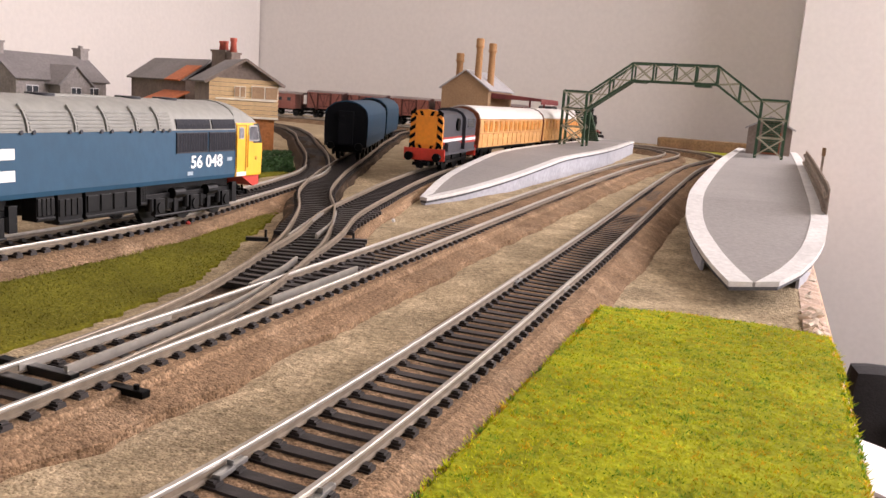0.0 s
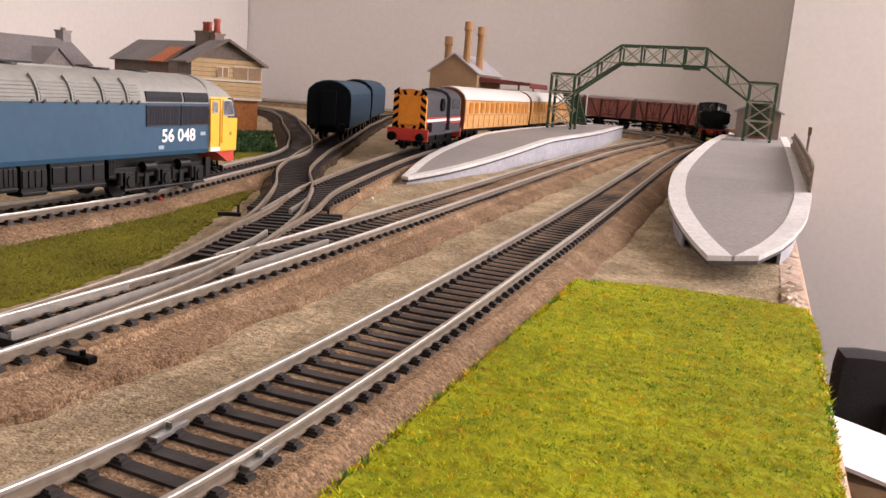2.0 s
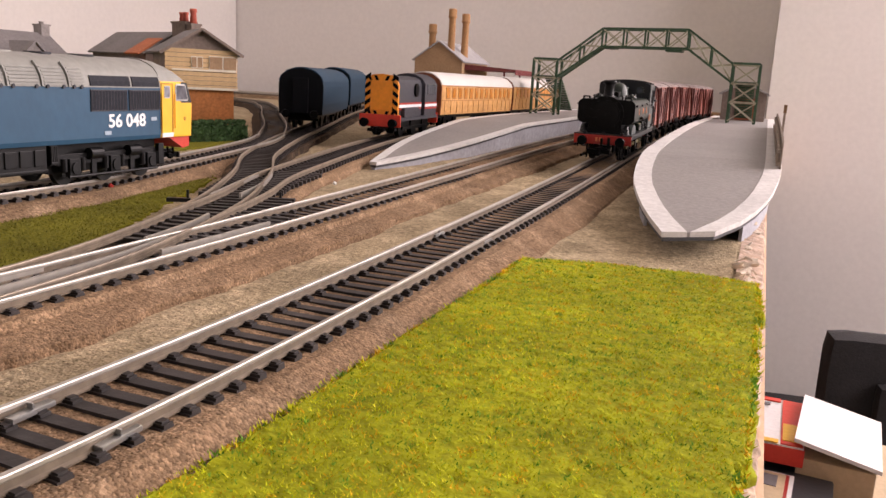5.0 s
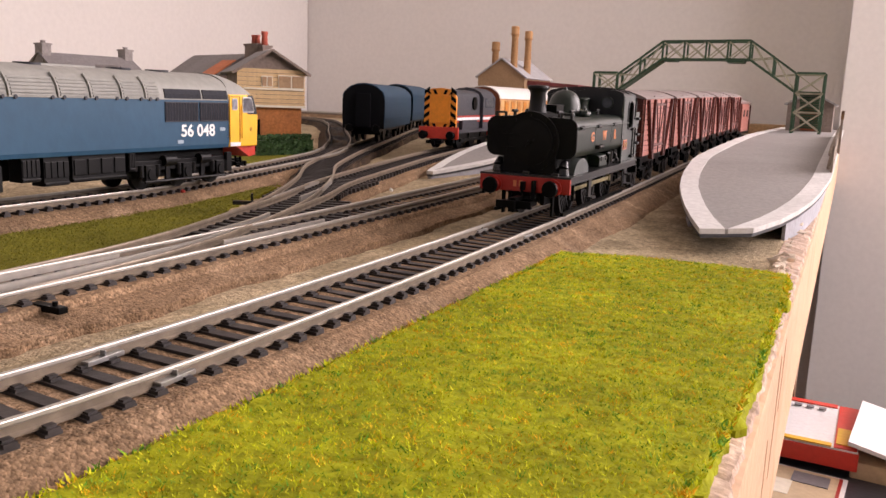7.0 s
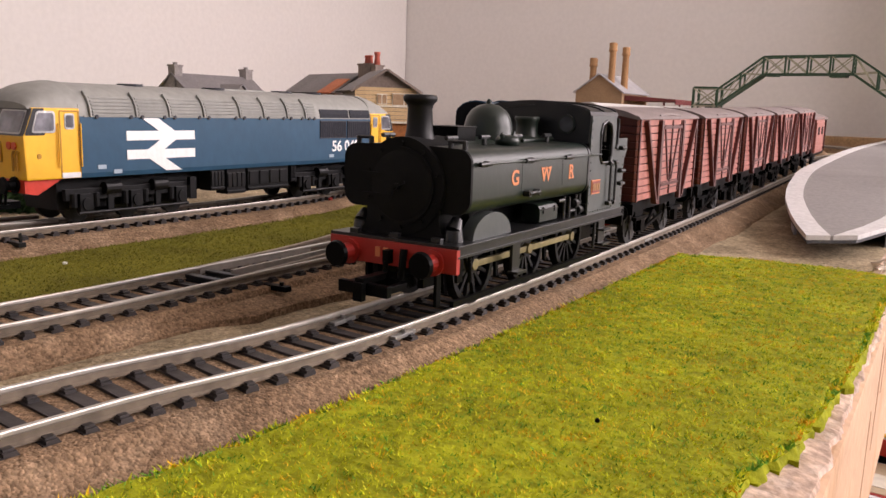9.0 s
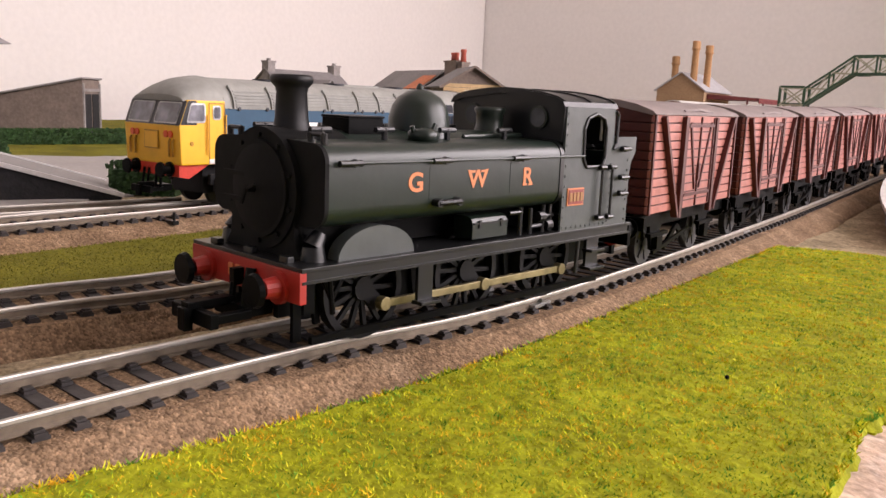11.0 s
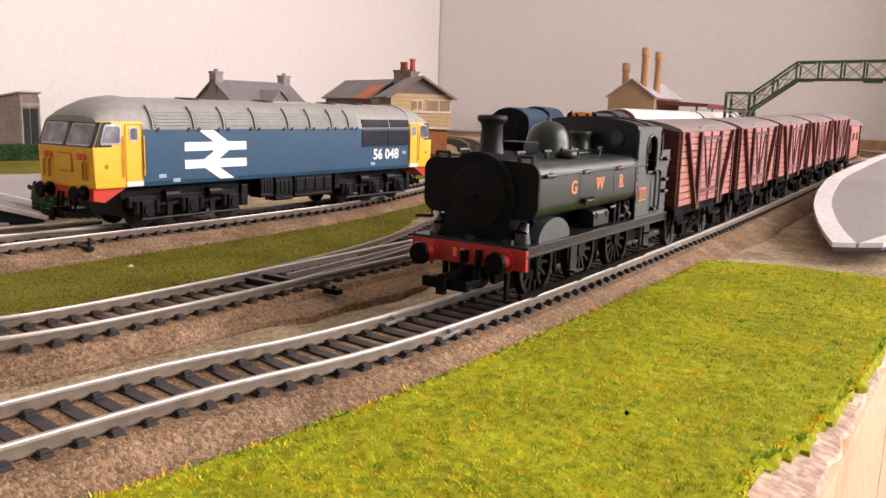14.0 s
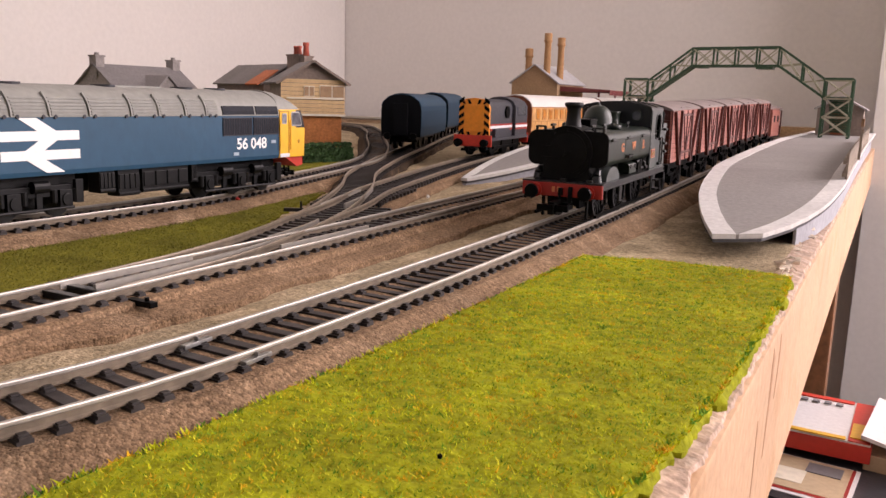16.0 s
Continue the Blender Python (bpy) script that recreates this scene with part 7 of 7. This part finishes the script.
cardboard("storage_box", "black model train carton with pale printed panel", pose(.014, .590, -.198, 0, 0, 6), 72, 120, 36, M_BOXBLACK, M_BOXBLACK, ((-8, -40, 64, 26, M_BOXWHITE), (-8, -38, 58, 22, M_RED), (-10, -36, 50, 20, M_PRINT)))
cardboard("train_set_box", "black carton with cream and red printed label", pose(.012, .602, -.1608, 0, 0, -5), 72, 112, 42, M_BOXBLACK, M_BOXBLACK, ((-12, -26, 62, 46, M_BOXWHITE), (-12, -25, 58, 42, M_RED), (-12, -24, 55, 39, M_BOXTAN), (-18, -28, 30, 16, M_CREAMP), (4, -14, 16, 12, M_PRINT)))
_b = cardboard("model_box", "red and white printed model carton lying flat", pose(.002, .634, -.1146, 0, 0, -2), 66, 64, 9, M_BOXWHITE, M_BOXRED, ((27, 0, 10, 62, M_BOXRED), (-6, 29, 54, 5, M_BOXRED), (27, -16, 8.5, 22, M_BOXYEL), (-6, -30, 54, 4, M_BOXYEL)))
for k in range(8):
    bm = bmesh.new()
    box(bm, -28 + k * 6, 20, 10.6, 3.6, 3.4, .5)
    part("print_bar", bm, M_PRINT, _b)


def open_carton():
    t = thing("parcel_carton", "tan cardboard carton with a tilted white printed flap", "box", pose(.051, .632, -.198, 0, 0, -6))
    bm = bmesh.new()
    box(bm, 0, 0, 44, 34, 62, 88)
    part("carton", bm, M_BOXTAN, t, bevel=.8)
    bm = bmesh.new()
    prism(bm, [(-19, 96), (19, 89), (19, 91), (-19, 98)], "y", -33, 33)
    f = part("flap", bm, M_BOXWHITE, t, "white printed flap")
    for x, y, w, d in ((8, -14, 9, 26), (8, 14, 9, 22), (-10, -6, 3.4, 26), (-4, 0, 2.6, 16)):
        bm = bmesh.new()
        z = 97.4 - (x + 19) * 7 / 38
        box(bm, x, y, z - .6, w, d, 1.6, Matrix.Rotation(math.atan2(7, 38), 4, "Y"))
        part("print_bar", bm, M_PRINT, f)


open_carton()


def side_table():
    t = thing("side_table", "plain pale wooden side table under the cartons", "table", pose(.16, .68, -.75))
    bm = bmesh.new()
    box(bm, 0, 0, 542, 420, 380, 20)
    part("tabletop", bm, M_BOXTAN, t, bevel=2)
    for x in (-190, 190):
        for y in (-170, 170):
            bm = bmesh.new()
            box(bm, x, y, 266, 34, 34, 532)
            part("leg", bm, M_BOXTAN, t, bevel=2)


side_table()


def chair():
    t = thing("office_chair", "black padded office chair with rounded backrest", "chair", pose(.315, 1.19, -.753, 0, 0, 8))
    bm = bmesh.new()
    box(bm, 0, 0, 400, 460, 50, 330)
    part("backrest", bm, M_FABRIC, t, bevel=24, smooth=True)
    bm = bmesh.new()
    box(bm, 0, -32, 400, 360, 24, 240)
    part("back_pad", bm, M_FABRIC, t, bevel=11, smooth=True)
    bm = bmesh.new()
    box(bm, 0, 240, 300, 460, 440, 60)
    part("seat", bm, M_FABRIC, t, bevel=24, smooth=True)
    bm = bmesh.new()
    rod(bm, (0, 230, 60), (0, 230, 272), 25, 16)
    part("column", bm, M_BLACK, t)
    for k in range(5):
        a = 2 * math.pi * k / 5
        bm = bmesh.new()
        beam(bm, (0, 230, 70), (260 * math.cos(a), 230 + 260 * math.sin(a), 45), 36, 26)
        rod(bm, (260 * math.cos(a) - 10, 230 + 260 * math.sin(a), 25), (260 * math.cos(a) + 10, 230 + 260 * math.sin(a), 25), 25, 14)
        part("base_leg", bm, M_BLACK, t)


chair()


def flakes():
    """Torn card and paper along the raw board edge."""
    rnd = random.Random(11)
    for k in range(26):
        y = rnd.uniform(.455, .52) if k < 20 else rnd.uniform(.53, .62)
        bm = bmesh.new()
        box(bm, 0, 0, 0, rnd.uniform(1.4, 2.8), rnd.uniform(1.6, 3.6), .5)
        for v in bm.verts:
            v.co.x += rnd.uniform(-.6, .6)
            v.co.y += rnd.uniform(-.8, .8)
            v.co.z += rnd.uniform(-.5, .5)
        o = part("torn_flake", bm, M_FLAKE)
        o.matrix_world = pose(-.003 + rnd.uniform(-.002, .003), y, rise(y) + rnd.uniform(.0006, .002), rnd.uniform(-30, 30), rnd.uniform(-10, 50), rnd.uniform(0, 360))
        tagged(o, "torn scrap of pale board paper on the raw edge", "paper scrap", "torn paper scraps")
    for x, y, m, r in ((-.199, .562, M_WHITE, 1.1), (-.254, .469, M_RED, 1.3), (-.030, .269, M_BLACK, .5), (-.222, .300, M_WHITE, .9)):
        bm = bmesh.new()
        bmesh.ops.create_icosphere(bm, subdivisions=1, radius=r)
        o = part("speck", bm, m)
        o.matrix_world = pose(x, y, rise(y) + (.0042 if x > -.1 else .0012 if m is not M_RED else .0052))
        tagged(o, "tiny stray crumb lying on the scenery", "crumb")


flakes()


# ---- movement ----
FRONT = [(0.0, 1.57), (0.5, 1.48), (1.0, 1.39), (1.5, 1.30), (2.0, 1.215), (2.5, 1.125), (3.0, 1.035), (3.5, 0.938), (4.0, 0.838), (4.5, .763), (5.0, .692), (5.5, .625), (6.0, .565), (6.3, 0.538), (6.5, .518), (7.0, 0.464),
         (7.5, .410), (8.0, .365), (8.5, .325), (9.0, .290), (9.5, .262), (10.0, .234), (10.2, .227), (10.7, .216), (11.2, .206), (11.8, .2015), (12.3, .201), (12.5, .202), (13.0, .213), (13.5, .2485), (14.0, .303), (14.5, .344), (15.0, .384), (15.5, .436), (16.0, .477)]


def front_at(t):
    """Distance of the train's front along the near track at a time."""
    n = len(FRONT)
    i = max(k for k in range(n) if FRONT[k][0] <= t + 1e-9)
    i = min(i, n - 2)
    (t0, a), (t1, b) = FRONT[i], FRONT[i + 1]
    pm = FRONT[max(0, i - 1)]
    pn = FRONT[min(n - 1, i + 2)]
    m0 = (b - pm[1]) / (t1 - pm[0])
    m1 = (pn[1] - a) / (pn[0] - t0)
    h = t1 - t0
    u = (t - t0) / h
    y = (2 * u ** 3 - 3 * u * u + 1) * a + (u ** 3 - 2 * u * u + u) * h * m0 + (-2 * u ** 3 + 3 * u * u) * b + (u ** 3 - u * u) * h * m1
    return y


YBASE = dist_at(ROWS["near"], 1.2)


def run(t):
    y = front_at(t)
    rows = ROWS["near"]
    if y > 1.2:
        return YBASE + (y - 1.2)
    for i in range(len(rows) - 1):
        if rows[i][1] <= y < rows[i + 1][1]:
            return (i + (y - rows[i][1]) / (rows[i + 1][1] - rows[i][1])) * .004
    return 0.0


def vehicle_pose(d, half):
    rows = ROWS["near"]
    a, b = along(rows, d - half), along(rows, d + half)
    x, y = (a[0] + b[0]) / 2, (a[1] + b[1]) / 2
    fx, fy = a[0] - b[0], a[1] - b[1]
    z = (rise(a[1]) + rise(b[1])) / 2 + .0085
    tilt = math.degrees(math.atan2(rise(a[1]) - rise(b[1]), math.hypot(fx, fy)))
    return pose(x, y, z, 0, 0, math.degrees(math.atan2(fy, fx)) - 90) @ pose(0, 0, 0, tilt, 0, 0)


def motions():
    times = [k * .25 for k in range(65)]
    fine = [k * .0667 for k in range(240)] + [16.0]
    for ob, off, sets, r in TRAIN:
        walk(ob, [(t, vehicle_pose(run(t) + off, .025 if ob is LOCO else .020)) for t in times])
        for w in sets:
            base = w.location.copy()
            rows = []
            for t in fine:
                turn = -math.degrees((run(t) - run(0)) / r)
                rows.append((t, pose(base.x, base.y, base.z, -turn, 0, 0)))
            walk(w, rows)
    for ob, s in LOCO_RODS:
        base = ob.location.copy()
        rows = []
        for t in fine:
            a = (run(t) - run(0)) / .0092 + (0 if s < 0 else math.pi / 2)
            rows.append((t, pose(base.x, base.y - .0042 * math.sin(a), base.z + .0042 * math.cos(a))))
        walk(ob, rows)


motions()
